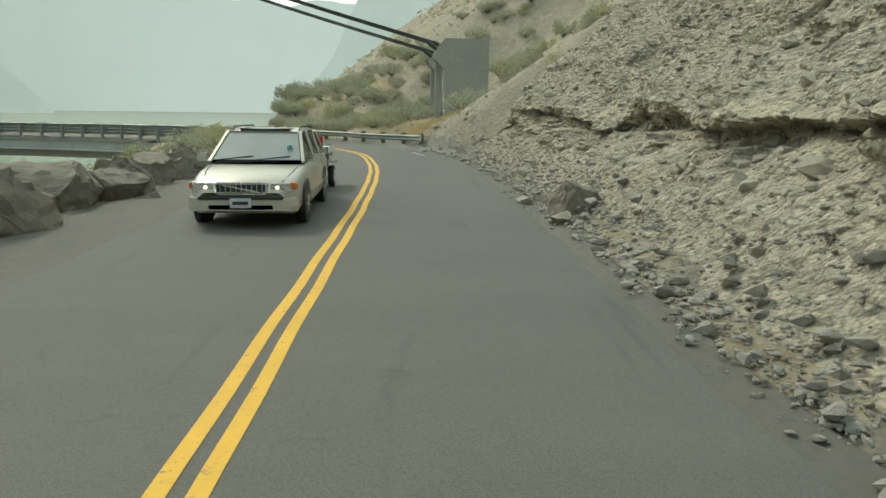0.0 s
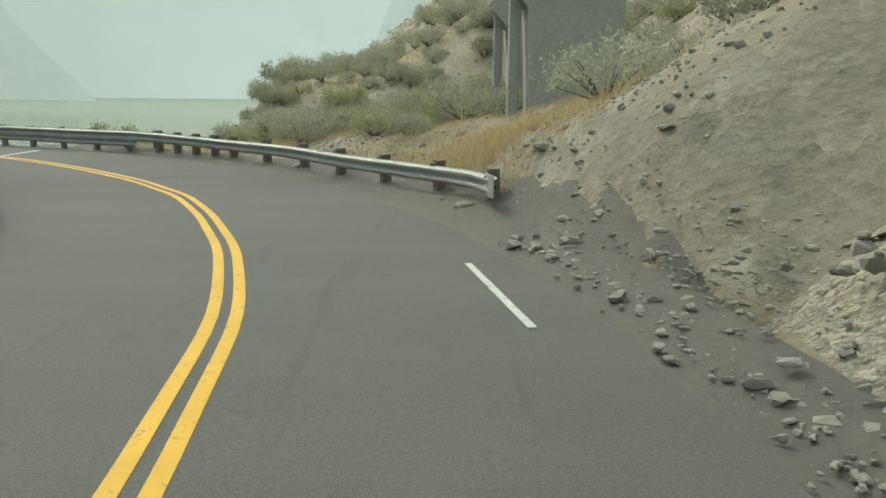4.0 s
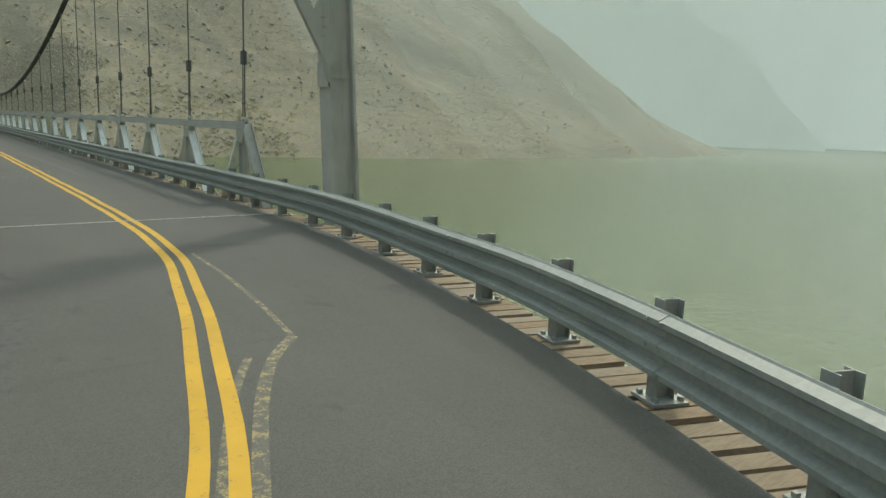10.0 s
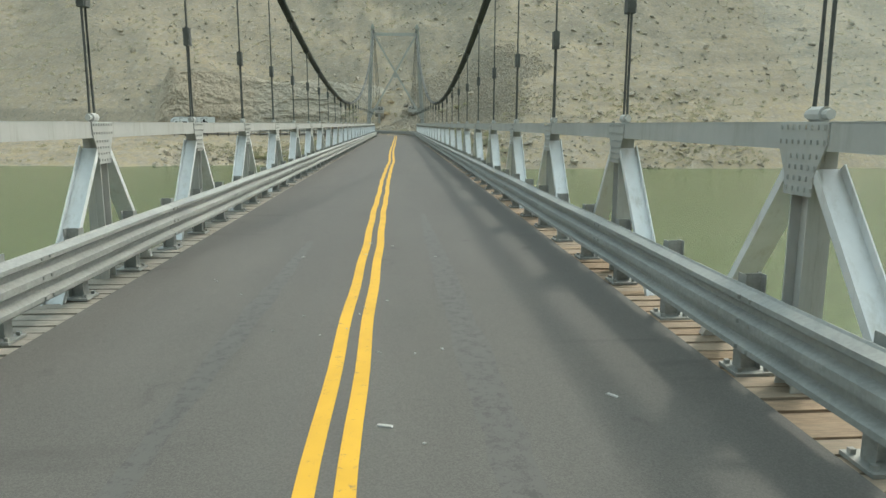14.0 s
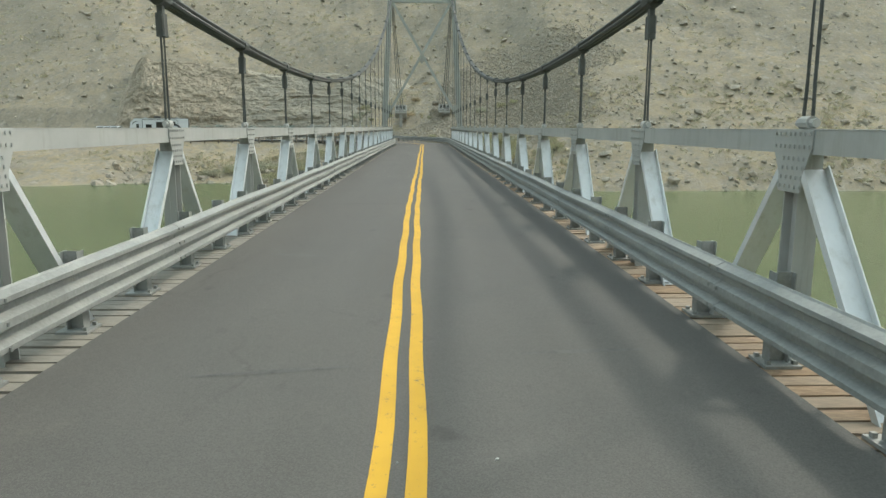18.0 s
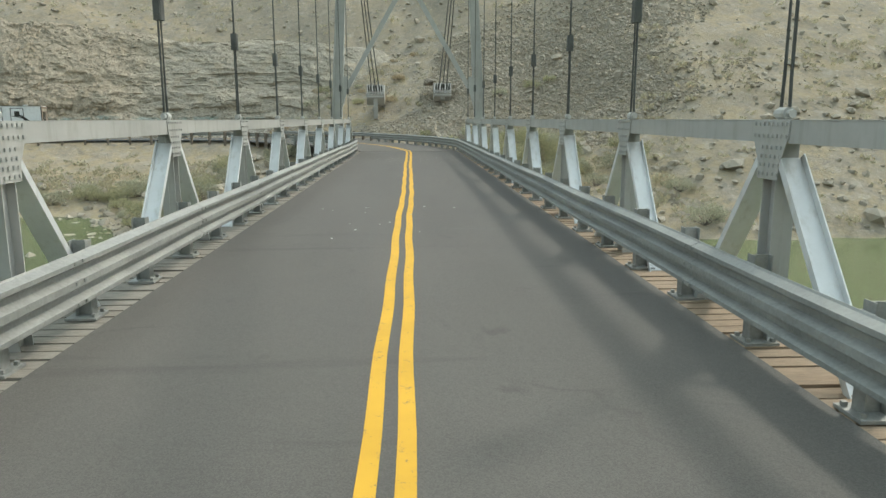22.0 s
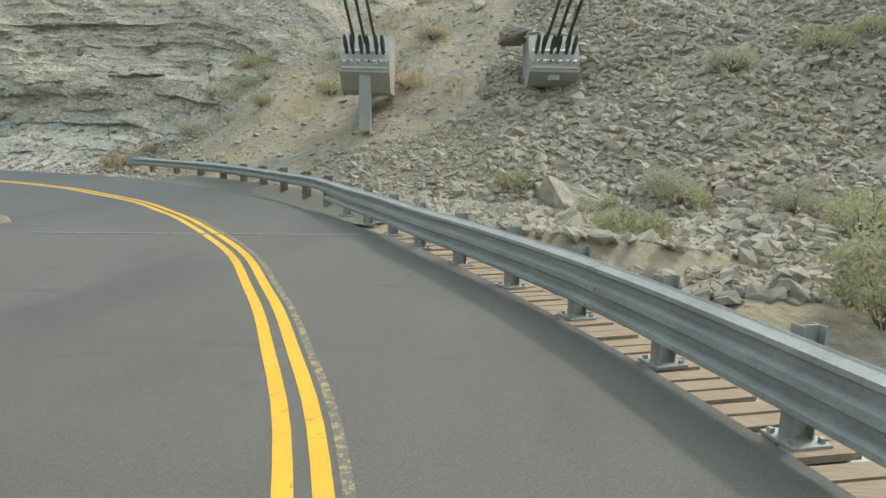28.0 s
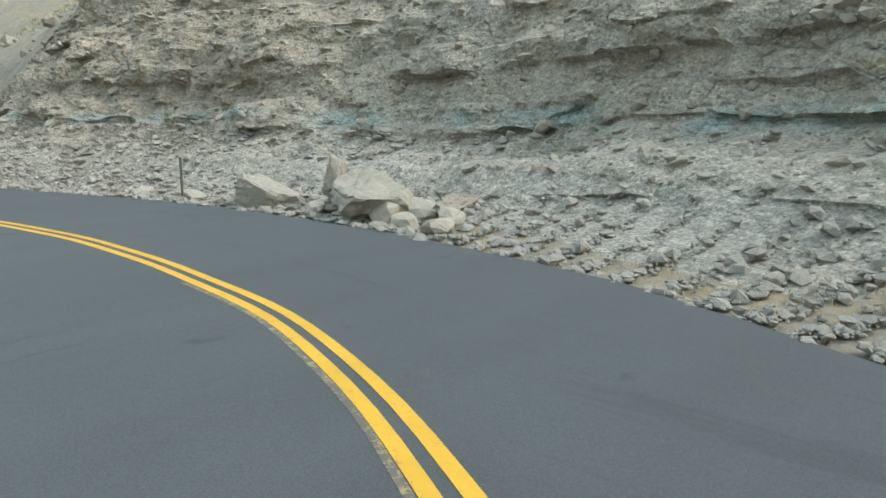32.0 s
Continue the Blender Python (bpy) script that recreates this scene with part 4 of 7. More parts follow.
def build_cables():
    offs = [(-0.075, 0.035), (0.0, 0.035), (0.075, 0.035), (-0.075, -0.035), (0.0, -0.035), (0.075, -0.035)]
    for side in (-1, 1):
        y = side * HALF
        for n, (oy, oz) in enumerate(offs):
            pts = [(TX[0] - 0.3, y + oy, 16.55 + oz)] + [(x, y + oy, cable_z(x) + oz) for x in np.linspace(TX[0] + 0.5, TX[1] - 0.5, 60)] + [(TX[1] + 0.3, y + oy, 16.55 + oz)]
            part("cable_strand", Builder().tube(pts, 0.036, 6), CABLE, bridge, "dark spiral wire strand of the main cable")
            fan = [-0.36, 0.0, 0.36][n % 3]
            drop = 0.07 if n < 3 else -0.07
            for tx, ax, az, sg in ((TX[0], -36.1, 6.15, -1), (TX[1], 147.5, 4.95, 1)):
                a, b_ = Vector((tx + sg * 0.3, y + oy, 16.55 + oz)), Vector((ax, y + fan, az + drop))
                pts = [a.lerp(b_, t) - Vector((0, 0, 0.5 * math.sin(math.pi * t))) for t in np.linspace(0, 1, 13)]
                part("backstay_strand", Builder().tube(pts, 0.034, 6), CABLE, bridge, "dark wire strand running down to the anchor")


build_cables()


def build_tower(tx):
    t = part("tower", Builder().box((tx, 0, 15.35), (0.42, 6.6, 0.42)), STEEL, bridge, "braced grey steel tower")
    for side in (-1, 1):
        def leg_y(z):
            return side * (4.30 - 0.057 * z)
        # an open H-shaped leg: two flanges along the road and a web between them
        for nm, dx, dy, w, h in (("inner_flange", 0, -0.30, 0.56, 0.07), ("outer_flange", 0, 0.30, 0.56, 0.07), ("web", -0.10, 0, 0.05, 0.54)):
            b = Builder()
            vs = []
            for z in (-7.0, 16.2):
                k = 1.0 - 0.018 * max(0, z)
                cy = leg_y(z) + side * dy * k
                vs += [(tx + dx - w / 2 * k, cy - h / 2 * k, z), (tx + dx + w / 2 * k, cy - h / 2 * k, z), (tx + dx + w / 2 * k, cy + h / 2 * k, z), (tx + dx - w / 2 * k, cy + h / 2 * k, z)]
            b.add(vs, [(3, 2, 1, 0), (4, 5, 6, 7), (0, 1, 5, 4), (1, 2, 6, 5), (2, 3, 7, 6), (3, 0, 4, 7)])
            part(nm, b, STEEL, t)
        for z in (2.9, 5.2, 9.3, 13.0):
            part("splice_plate", Builder().box((tx, leg_y(z) - side * 0.34 * (1 - 0.018 * z), z), (0.50 - 0.01 * z, 0.02, 0.5)).box((tx - 0.14, leg_y(z), z), (0.02, 0.50 - 0.01 * z, 0.12)), STEEL, t)
        part("cap", Builder().box((tx, leg_y(16.3), 16.3), (0.95, 0.6, 0.22), None, 1, 0.05).tube([(tx - 0.3, leg_y(16.3), 16.55), (tx + 0.3, leg_y(16.3), 16.55)], 0.22, 10).tube([(tx, leg_y(16.3), 16.7), (tx, leg_y(16.3), 16.95)], 0.07, 6), STEEL, t, "cable saddle")
        part("brace", Builder().beam((tx + side * 0.07 - 0.2, leg_y(3.1) - side * 0.25, 3.1), (tx + side * 0.07 - 0.2, -leg_y(15.2) + side * 0.25, 15.2), 0.26, 0.12, (1, 0, 0)), STEEL, t, "diagonal brace")
        g = Builder().prism([(leg_y(3) - side * 0.30, 2.7), (leg_y(3) - side * 0.40, 2.8), (leg_y(3) - side * 0.72, 4.0), (leg_y(3) - side * 0.62, 4.3), (leg_y(3) - side * 0.38, 4.3)], tx - 0.32, tx - 0.30, 0)
        for j in range(12):
            g.box((tx - 0.325, leg_y(3) - side * (0.42 + 0.06 * (j % 3)), 3.45 + 0.18 * (j // 3)), (0.02, 0.035, 0.035))
        part("brace_gusset", g, STEEL, t, "riveted corner gusset")
        part("pier", Builder().box((tx, leg_y(-6), -6.0), (1.8, 1.8, 5.0), None, 0.85, 0.2), CONCRETE, t, "concrete tower footing")
    part("hub_plate", Builder().box((tx, 0, 9.3), (0.14, 0.75, 0.75), Matrix.Rotation(radians(45), 3, "X")), STEEL, t)
    part("deck_strut", Builder().box((tx, 0, -0.75), (0.5, 7.4, 0.5)), STEEL, t)


for tx in TX:
    build_tower(tx)


def build_deck():
    """Floor beams, stringers, edge timbers and the approach girders."""
    for k in range(NODES * 2 - 1):
        x = k * PANEL / 2
        part("floor_beam", Builder().box((x, 0, -0.45), (0.16, 6.9, 0.32)), DARK_STEEL, bridge)
    for side in (-1, 1):
        for a, b_ in ((IA, IA + 36), (IB - 34, IB)):
            fr = [((*(CENTRE[k] + CR[k] * side * 2.75), 0.0), (CR[k][0] * side, CR[k][1] * side, 0)) for k in range(a, b_ + 1)]
            part("approach_girder", Builder().sweep(fr, [(0, -0.30), (0.0, -1.30), (0.12, -1.30), (0.12, -0.30)]), STEEL, bridge, "deep plate girder under the approach span")
            fr = [((*(CENTRE[k] + CR[k] * side * 3.36), 0.0), (CR[k][0] * side, CR[k][1] * side, 0)) for k in range(a, b_ + 1)]
            part("fascia_beam", Builder().sweep(fr, [(0, -0.12), (0, -0.82), (0.16, -0.82), (0.16, -0.77), (0.03, -0.74), (0.03, -0.20), (0.16, -0.17), (0.16, -0.12)]), STEEL, bridge, "pale steel fascia channel under the deck edge")
    slab = ribbon(-np.maximum(3.35, W_L + 0.3), 3.35, IA, IB, -0.10)
    part("deck_slab", slab, DARK_STEEL, bridge)


build_deck()


# ---- guardrails ----
W_BEAM = [(0.0, 0.0), (0.012, 0.02), (0.085, 0.055), (0.085, 0.095), (0.012, 0.135), (0.012, 0.175), (0.085, 0.215), (0.085, 0.255), (0.012, 0.29), (0.0, 0.31)]
THRIE = [(0.0, 0.0), (0.012, 0.02), (0.085, 0.05), (0.085, 0.09), (0.012, 0.13), (0.012, 0.18), (0.085, 0.22), (0.085, 0.285), (0.012, 0.325), (0.012, 0.375), (0.085, 0.415), (0.085, 0.455), (0.012, 0.49), (0.0, 0.506)]


def thick_profile(p):
    return p + [(x - 0.006, z) for x, z in reversed(p)]


def rail(name, label, line, side, spans, panel=3.81, dip=((0, 1), (0, 0))):
    """A steel guardrail along a plan line. side: +1 where the road lies to its left. spans: (start m, end m, profile, bottom height, post spacing, post kind)."""
    g = thing(name, label, "guardrail", "guardrails along the road")
    c = spline(line, 0.25)
    s = np.concatenate([[0], np.cumsum(np.linalg.norm(np.diff(c, axis=0), axis=1))])
    r = rights(c) * -side
    def at(q):
        p = np.array([np.interp(q, s, c[:, 0]), np.interp(q, s, c[:, 1])])
        o = np.array([np.interp(q, s, r[:, 0]), np.interp(q, s, r[:, 1])])
        return p, o / np.linalg.norm(o)
    rnd = random.Random(len(line))
    steel_post = wood_post = plate = block = bolt_mesh = None
    for a, b_, prof, z0, gap, kind in spans:
        b_ = s[-1] if b_ is None else b_
        n = max(1, round((b_ - a) / panel))
        for i in range(n):
            q0, q1 = a + (b_ - a) * i / n, a + (b_ - a) * (i + 1) / n + (0.10 if i < n - 1 else 0)
            fr = []
            for q in np.linspace(q0, q1, max(3, int((q1 - q0) / 0.5))):
                p, o = at(min(q, s[-1]))
                lift = 0.006 * math.sin(q * 0.9) + 0.004 * (i % 2) + float(np.interp(q, *dip))
                fr.append(((p[0] + o[0] * (0.16 + 0.004 * (i % 2)), p[1] + o[1] * (0.16 + 0.004 * (i % 2)), z0 + lift), (o[0], o[1], 0)))
            beam = part("beam", Builder().sweep(fr, thick_profile(prof)), GALV, g)
            if i < n - 1:
                p, o = at(q1 - 0.05)
                if bolt_mesh is None:
                    bolt_mesh = Builder().box((0, 0, 0), (0.026, 0.03, 0.03), None, 1, 0.008).mesh("splice_bolt")
                    bolt_mesh.materials.append(GALV)
                for zz in (0.06, 0.24) if prof is W_BEAM else (0.06, 0.25, 0.43):
                    for t in (-0.08, 0.08):
                        w = np.array([o[1], -o[0]]) * t
                        part("splice_bolt", bolt_mesh, None, beam).matrix_basis = pose(p[0] + o[0] * 0.25 + w[0], p[1] + o[1] * 0.25 + w[1], z0 + zz + 0.01 + float(np.interp(q1 - 0.05, *dip)), 0, 0, math.degrees(math.atan2(o[1], o[0])))
        for q in np.arange(a + gap * 0.4, b_ - 0.1, gap):
            p, o = at(q)
            ang = math.degrees(math.atan2(o[1], o[0]))
            if kind == "steel":
                if steel_post is None:
                    steel_post = Builder().box((0, 0, 0.36), (0.15, 0.012, 0.76)).box((0.075, 0, 0.36), (0.01, 0.13, 0.76)).box((-0.075, 0, 0.36), (0.01, 0.13, 0.76)).box((0.118, 0, 0.46), (0.075, 0.15, 0.42)).mesh("post")
                    steel_post.materials.append(GALV)
                    plate = Builder().box((0, 0, -0.02), (0.30, 0.30, 0.025)).box((0.11, 0.10, 0.0), (0.035, 0.035, 0.05)).box((0.11, -0.10, 0.0), (0.035, 0.035, 0.05)).box((-0.11, 0.1, 0.0), (0.035, 0.035, 0.05)).mesh("base_plate")
                    plate.materials.append(GALV)
                po = part("post", steel_post, None, g)
                po.matrix_basis = pose(p[0], p[1], 0.0, rnd.uniform(-1, 1), rnd.uniform(-1, 1), ang)
                part("base_plate", plate, None, po)
            else:
                if wood_post is None:
                    wood_post = Builder().box((-0.02, 0, 0.20), (0.20, 0.17, 1.22), None, 0.97, 0.012).mesh("post")
                    wood_post.materials.append(POST_WOOD)
                    block = Builder().box((0.115, 0, 0.60), (0.07, 0.15, 0.34), None, 1, 0.01).mesh("blockout")
                    block.materials.append(POST_WOOD)
                po = part("post", wood_post, None, g, "grey weathered timber post")
                po.matrix_basis = pose(p[0], p[1], z0 - 0.42 + float(np.interp(q, *dip)) + rnd.uniform(-0.03, 0.02), rnd.uniform(-2, 2), rnd.uniform(-2, 2), ang)
                part("blockout", block, None, po)
    return g, at, s[-1]


RIGHT_RAIL = [(-34.75, 15.7), (-34.4, 14.4), (-33.3, 12.75), (-31.3, 10.1), (-30, 8.35), (-28.7, 7.0), (-27.3, 5.75), (-25.9, 4.7), (-24.3, 3.6), (-22.6, 2.65), (-20.4, 1.7),
              (-18.3, 0.7), (-16.7, -0.05), (-15, -0.75), (-13.2, -1.4), (-11.55, -1.88), (-10, -2.2), (-8.1, -2.56), (-6.4, -2.8), (-4.5, -2.97), (-2.2, -3.06), (2, -3.1), (20, -3.1), (60, -3.1), (100, -3.1),
              (117, -3.1), (120, -3.05), (124, -2.5), (128.8, -1.35), (130.7, -0.7), (132.3, -0.02), (134, 0.75), (135.7, 1.40), (138.2, 2.5), (139.6, 3.1)]
right_rail, right_at, right_len = rail("guardrail", "dull galvanised guardrail along the outer kerb of bend and bridge", RIGHT_RAIL, 1,
                                       [(0.0, 11.6, W_BEAM, 0.39, 1.9, "wood"), (11.6, 16.6, W_BEAM, 0.39, 0.93, "wood"), (16.6, None, THRIE, 0.195, 1.5625, "steel")],
                                       dip=((0, 2, 6, 12, 16.6), (-0.02, -0.06, -0.09, -0.07, 0.0)))
LAP = [(-24.85, 3.3), (-24.2, 3.0), (-23.4, 2.65), (-22.3, 2.12)]
rail("guardrail", "older guardrail end lapped behind the bridge rail", LAP, 1, [(0.0, None, W_BEAM, 0.35, 1.3, "wood")])
FAR_RIGHT = [(139.6, 3.1), (140.65, 3.6), (142.7, 4.95), (144.4, 6.15), (146.2, 7.6), (147.6, 8.95), (149.2, 10.9), (150.5, 12.7)]
far_rail, far_at, far_len = rail("guardrail", "weathered guardrail on timber posts below the talus slope", FAR_RIGHT, 1, [(0.0, None, W_BEAM, 0.40, 1.6, "wood")])
near_left = [tuple(CENTRE[k] - CR[k] * o) for k, o in [(IA - 12, 3.1), (IA - 4, 3.1)] + [(k, 3.1) for k in range(IA + 6, IB - 46, 12)]] + [(112.0, 3.05), (116.0, 3.10), (119.2, 3.22), (121.5, 3.6), (124.0, 4.4), (127.0, 5.8), (129.8, 7.4), (132.2, 9.2)]
LEFT_RAIL = [(-28.08, 24.8), (-28.05, 22.5), (-27.85, 19.2), (-27.0, 16.4)] + near_left
left_rail, left_at, left_len = rail("guardrail", "galvanised guardrail along the inner kerb of bend and bridge", LEFT_RAIL, -1,
                                    [(0.0, 16.0, W_BEAM, 0.39, 1.9, "wood"), (16.0, None, THRIE, 0.195, 1.5625, "steel")])
FAR_LEFT = [(132.2, 9.2)] + [tuple(CENTRE[k] - CR[k] * (W_L[k] + 0.45)) for k in range(IB + 10, N - 100, 8)]
far_left, fl_at, fl_len = rail("guardrail", "weathered guardrail on the water side past the bridge", FAR_LEFT, -1, [(0.0, None, W_BEAM, 0.42, 1.9, "wood")])


def rail_end(at, q, sign, g, reflect, z0=0.42):
    """The flared end shoe of a rail."""
    p, o = at(q)
    d = np.array([o[1], -o[0]]) * sign
    fr = []
    for t in np.linspace(0, 0.75, 6):
        w = p + d * (t - 0.1) + o * (0.16 - 0.10 * (t / 0.75) ** 2)
        fr.append(((w[0], w[1], z0 - 0.02 * t), (o[0], o[1], 0)))
    end = part("end_shoe", Builder().sweep(fr, [(0.095, 0.0), (0.095, 0.34), (0.08, 0.345), (0.08, -0.005)]), GALV, g, "flat flared end plate")
    if reflect:
        e = fr[-2][0]
        for zz in (0.06, 0.26):
            part("reflector", Builder().box((e[0] + o[0] * 0.10, e[1] + o[1] * 0.10, z0 + zz), (0.05, 0.05, 0.05)), SIGN_RED, end)


rail_end(right_at, 0.0, 1, right_rail, True, 0.37)
rail_end(left_at, 0.0, -1, left_rail, False)
rail_end(far_at, far_len, -1, far_rail, False)


def shoulder(label, i0, i1, d0, d1, side):
    """A strip of dark grit between the asphalt and the rail."""
    ks, offs = np.arange(i0, i1), np.linspace(0, 1, 6)
    X = np.array([CENTRE[k] + CR[k] * side * (d0[k] + (d1 - d0[k]) * o) for k in ks for o in offs])
    z = ground_z(X[:, 0], X[:, 1]) + 0.055 + 0.012 * fractal(X[:, 0], X[:, 1], 0.9, 2, 5)
    z = np.where((np.repeat(ks, 6) > IA - 5) & (np.repeat(ks, 6) < IB), np.maximum(z, -0.03), z)
    z[0::6] = -0.012
    z[1::6] = np.minimum(z[1::6], 0.02)
    z[5::6] -= 0.08
    b = Builder().add(np.column_stack([X, z]).tolist(), [(a * 6 + c, a * 6 + c + 1, a * 6 + c + 7, a * 6 + c + 6) for a in range(len(ks) - 1) for c in range(5)])
    tagged(part("shoulder", b, GRIT, None, "", True), label, "road shoulder", kind="structure")


shoulder("dark gritty shoulder under the guardrail of the bend", int(np.argmin(np.hypot(CENTRE[:, 0] + 32.3, CENTRE[:, 1] - 24))), IA + 9, W_R - 0.1, 4.9, 1)
shoulder("dark gritty shoulder under the guardrail below the talus", IB + 2, IB + 33, W_R - 0.1, 4.9, 1)
i_bend = int(np.argmin(np.hypot(CENTRE[:, 0] + 32.3, CENTRE[:, 1] - 24)))
i_far = int(np.argmin(np.hypot(CENTRE[:, 0] + 32.1, CENTRE[:, 1] - 66)))
shoulder("dark gritty shoulder along the foot of the cut", i_far, i_bend + 1, W_R - 0.1, 3.75, 1)
shoulder("dark gritty verge in front of the boulders", i_far, i_bend + 14, W_L - 0.1, 5.0, -1)


# ---- rock faces ----
def rock_face(name, label, i0, i1, prof, ledges, mat, step, seed, fade, bedded=1.0, ledge=None):
    """A rough sheet along the right of the road. prof: (distance from the centre line, height) up the slope."""
    prof = np.array(prof, float)
    run = np.concatenate([[0], np.cumsum(np.hypot(*np.diff(prof, axis=0).T))])
    q = np.arange(0, run[-1], step)
    pd, pz = np.interp(q, run, prof[:, 0]), np.interp(q, run, prof[:, 1])
    k = np.linspace(i0, i1, max(2, int((i1 - i0) * 0.5 / step)))
    cx, cy = np.interp(k, idx, CENTRE[:, 0]), np.interp(k, idx, CENTRE[:, 1])
    rx, ry = np.interp(k, idx, CR[:, 0]), np.interp(k, idx, CR[:, 1])
    S, Q = np.meshgrid(k * 0.5, q, indexing="ij")
    D, Z = np.broadcast_to(pd, S.shape).copy(), np.broadcast_to(pz, S.shape).copy()
    lift = smooth(Z, 0.05, 1.6)
    warp = Z + 0.5 * fractal(S, Z * 2, 9.0, 3, seed)
    soft = bedded * (1 - 0.92 * smooth(Z + 2.0 * fractal(S, Q, 11.0, 2, seed + 3), 4.6, 8.0))
    if ledge is not None:
        # a hard lip with broken blocks and a hollow under it
        lip = np.interp(cy, ledge[0], ledge[1])[:, None] + 0.22 * fractal(S, S * 0, 2.6, 3, seed + 60) + 0.25 * fractal(S, S * 0, 9.0, 2, seed + 66)
        under = lip - Z
        soft = soft + 1.3 * np.exp(-((under - 0.45) / 0.5) ** 2)
        depth = 0.22 + 0.22 * fractal(S, S * 0, 3.5, 2, seed + 63)
        D += np.where(under > 0, depth * np.clip(1 - under / 0.85, 0, 1), 0.0)
        D -= np.where(under <= 0, 0.14 * np.clip(1 + under / 0.55, 0, 1), 0.0)
    band = np.floor(warp / ledges)
    frac_ = warp / ledges - band
    hard = np.random.RandomState(seed).rand(400)[(band.astype(int)) % 400]
    D += lift * soft * (hard * 0.6 - 0.28) * (1 - smooth(frac_, 0.75, 1.0))
    joint = value_noise(S * 1.0, band * 7.3, 0.9, seed + 5)
    D += lift * soft * 0.25 * joint * hard
    cell = np.floor(S / (0.7 + 1.5 * hard) + 13.7 * hard + 0.35 * fractal(S, Q, 1.5, 2, seed + 8)).astype(int)
    block = np.random.RandomState(seed + 1).rand(4096)[(cell * 131 + band.astype(int) * 977) % 4096]
    D += lift * soft * 0.34 * (block - 0.5)
    D += lift * (0.55 * fractal(S, Q, 5.0, 4, seed + 9) + 0.17 * fractal(S, Q, 0.8, 3, seed + 20))
    Z += lift * 0.12 * fractal(S, Q, 1.1, 3, seed + 30)
    D += lift * 0.10 * fractal(S, Q, 0.42, 2, seed + 40)
    edge = np.minimum(smooth(S, S.min(), S.min() + fade), smooth(-S, -S.max(), -S.max() + fade))
    X, Y = cx[:, None] + rx[:, None] * D, cy[:, None] + ry[:, None] * D
    sunk = np.maximum(smooth(Q + 3.5 * fractal(S, Q, 12.0, 3, seed + 50), run[-1] - 9.0, run[-1] - 2.5), 1 - edge)
    Z = Z * (1 - sunk) + (np.minimum(ground_z(X, Y), Z + 1.0) - 0.7) * sunk
    n, m = X.shape
    v = np.stack([X, Y, Z], -1).reshape(-1, 3)
    i = np.arange((n - 1) * (m - 1))
    a = (i // (m - 1)) * m + i % (m - 1)
    f = np.stack([a, a + 1, a + m + 1, a + m], 1)
    me = bpy.data.meshes.new(name)
    me.from_pydata(v.tolist(), [], f.tolist())
    me.materials.append(mat)
    tagged(new(name, me), label, "rock face", kind="structure")
    return v[(sunk.ravel() < 0.5) & (Z.ravel() > 0.9)]


def near_index(x, y):
    return int(np.argmin(np.hypot(CENTRE[:, 0] - x, CENTRE[:, 1] - y)))


CLIFF_PTS = rock_face("cliff", "layered tan and grey cliff face with ledges above the road", near_index(143.5, 11.2), near_index(143.2, 50),
          [(3.9, -0.08), (4.6, 0.0), (6.0, 0.35), (7.6, 1.25), (8.9, 2.25), (9.3, 2.9), (9.7, 3.7), (10.4, 4.6), (11.6, 5.6), (14, 8.6), (17, 12), (22, 17)], 0.62, CLIFF, 0.13, 40, 8.0)
CUT_PTS = rock_face("cut_bank", "crumbling roadside cut of tan earth with a grey rock ledge", near_index(-32.4, 62), near_index(-31.6, 19.5),
          [(3.5, -0.06), (4.2, 0.05), (4.7, 0.35), (5.05, 0.95), (5.5, 1.6), (6.2, 2.35), (7.6, 3.6), (10.5, 6.0), (15, 9.6), (20, 13.4)], 0.5, CUT_ROCK, 0.11, 70, 3.0, 0.12, ([12, 22, 27, 30, 40, 50, 62], [2.3, 1.85, 1.65, 1.6, 1.75, 2.0, 2.1]))


# ---- loose stones ----
def ico():
    g = (1 + 5**0.5) / 2
    v = np.array([(-1, g, 0), (1, g, 0), (-1, -g, 0), (1, -g, 0), (0, -1, g), (0, 1, g), (0, -1, -g), (0, 1, -g), (g, 0, -1), (g, 0, 1), (-g, 0, -1), (-g, 0, 1)]) / 1.9
    f = [(0, 11, 5), (0, 5, 1), (0, 1, 7), (0, 7, 10), (0, 10, 11), (1, 5, 9), (5, 11, 4), (11, 10, 2), (10, 7, 6), (7, 1, 8), (3, 9, 4), (3, 4, 2), (3, 2, 6), (3, 6, 8), (3, 8, 9), (4, 9, 5), (2, 4, 11), (6, 2, 10), (8, 6, 7), (9, 8, 1)]
    return v, f


ICO_V, ICO_F = ico()


def stone_verts(rng, flat=0.7):
    """An angular stone: a jittered solid with a few faces cut off flat."""
    v = ICO_V * (0.75 + 0.45 * rng.rand(12, 1))
    v = v * np.array([1, 0.6 + 0.5 * rng.rand(), flat * (0.6 + 0.5 * rng.rand())])
    for _ in range(3):
        n = rng.randn(3)
        n /= np.linalg.norm(n)
        d = v @ n
        cap = 0.42 + 0.2 * rng.rand()
        v = v - np.outer(np.maximum(0, d - cap * d.max()), n)
    a = rng.rand() * 6.28
    c, s = math.cos(a), math.sin(a)
    v = v @ np.array([[c, -s, 0], [s, c, 0], [0, 0, 1]]).T
    t = rng.uniform(-0.5, 0.5)
    c, s = math.cos(t), math.sin(t)
    return v @ np.array([[1, 0, 0], [0, c, -s], [0, s, c]]).T


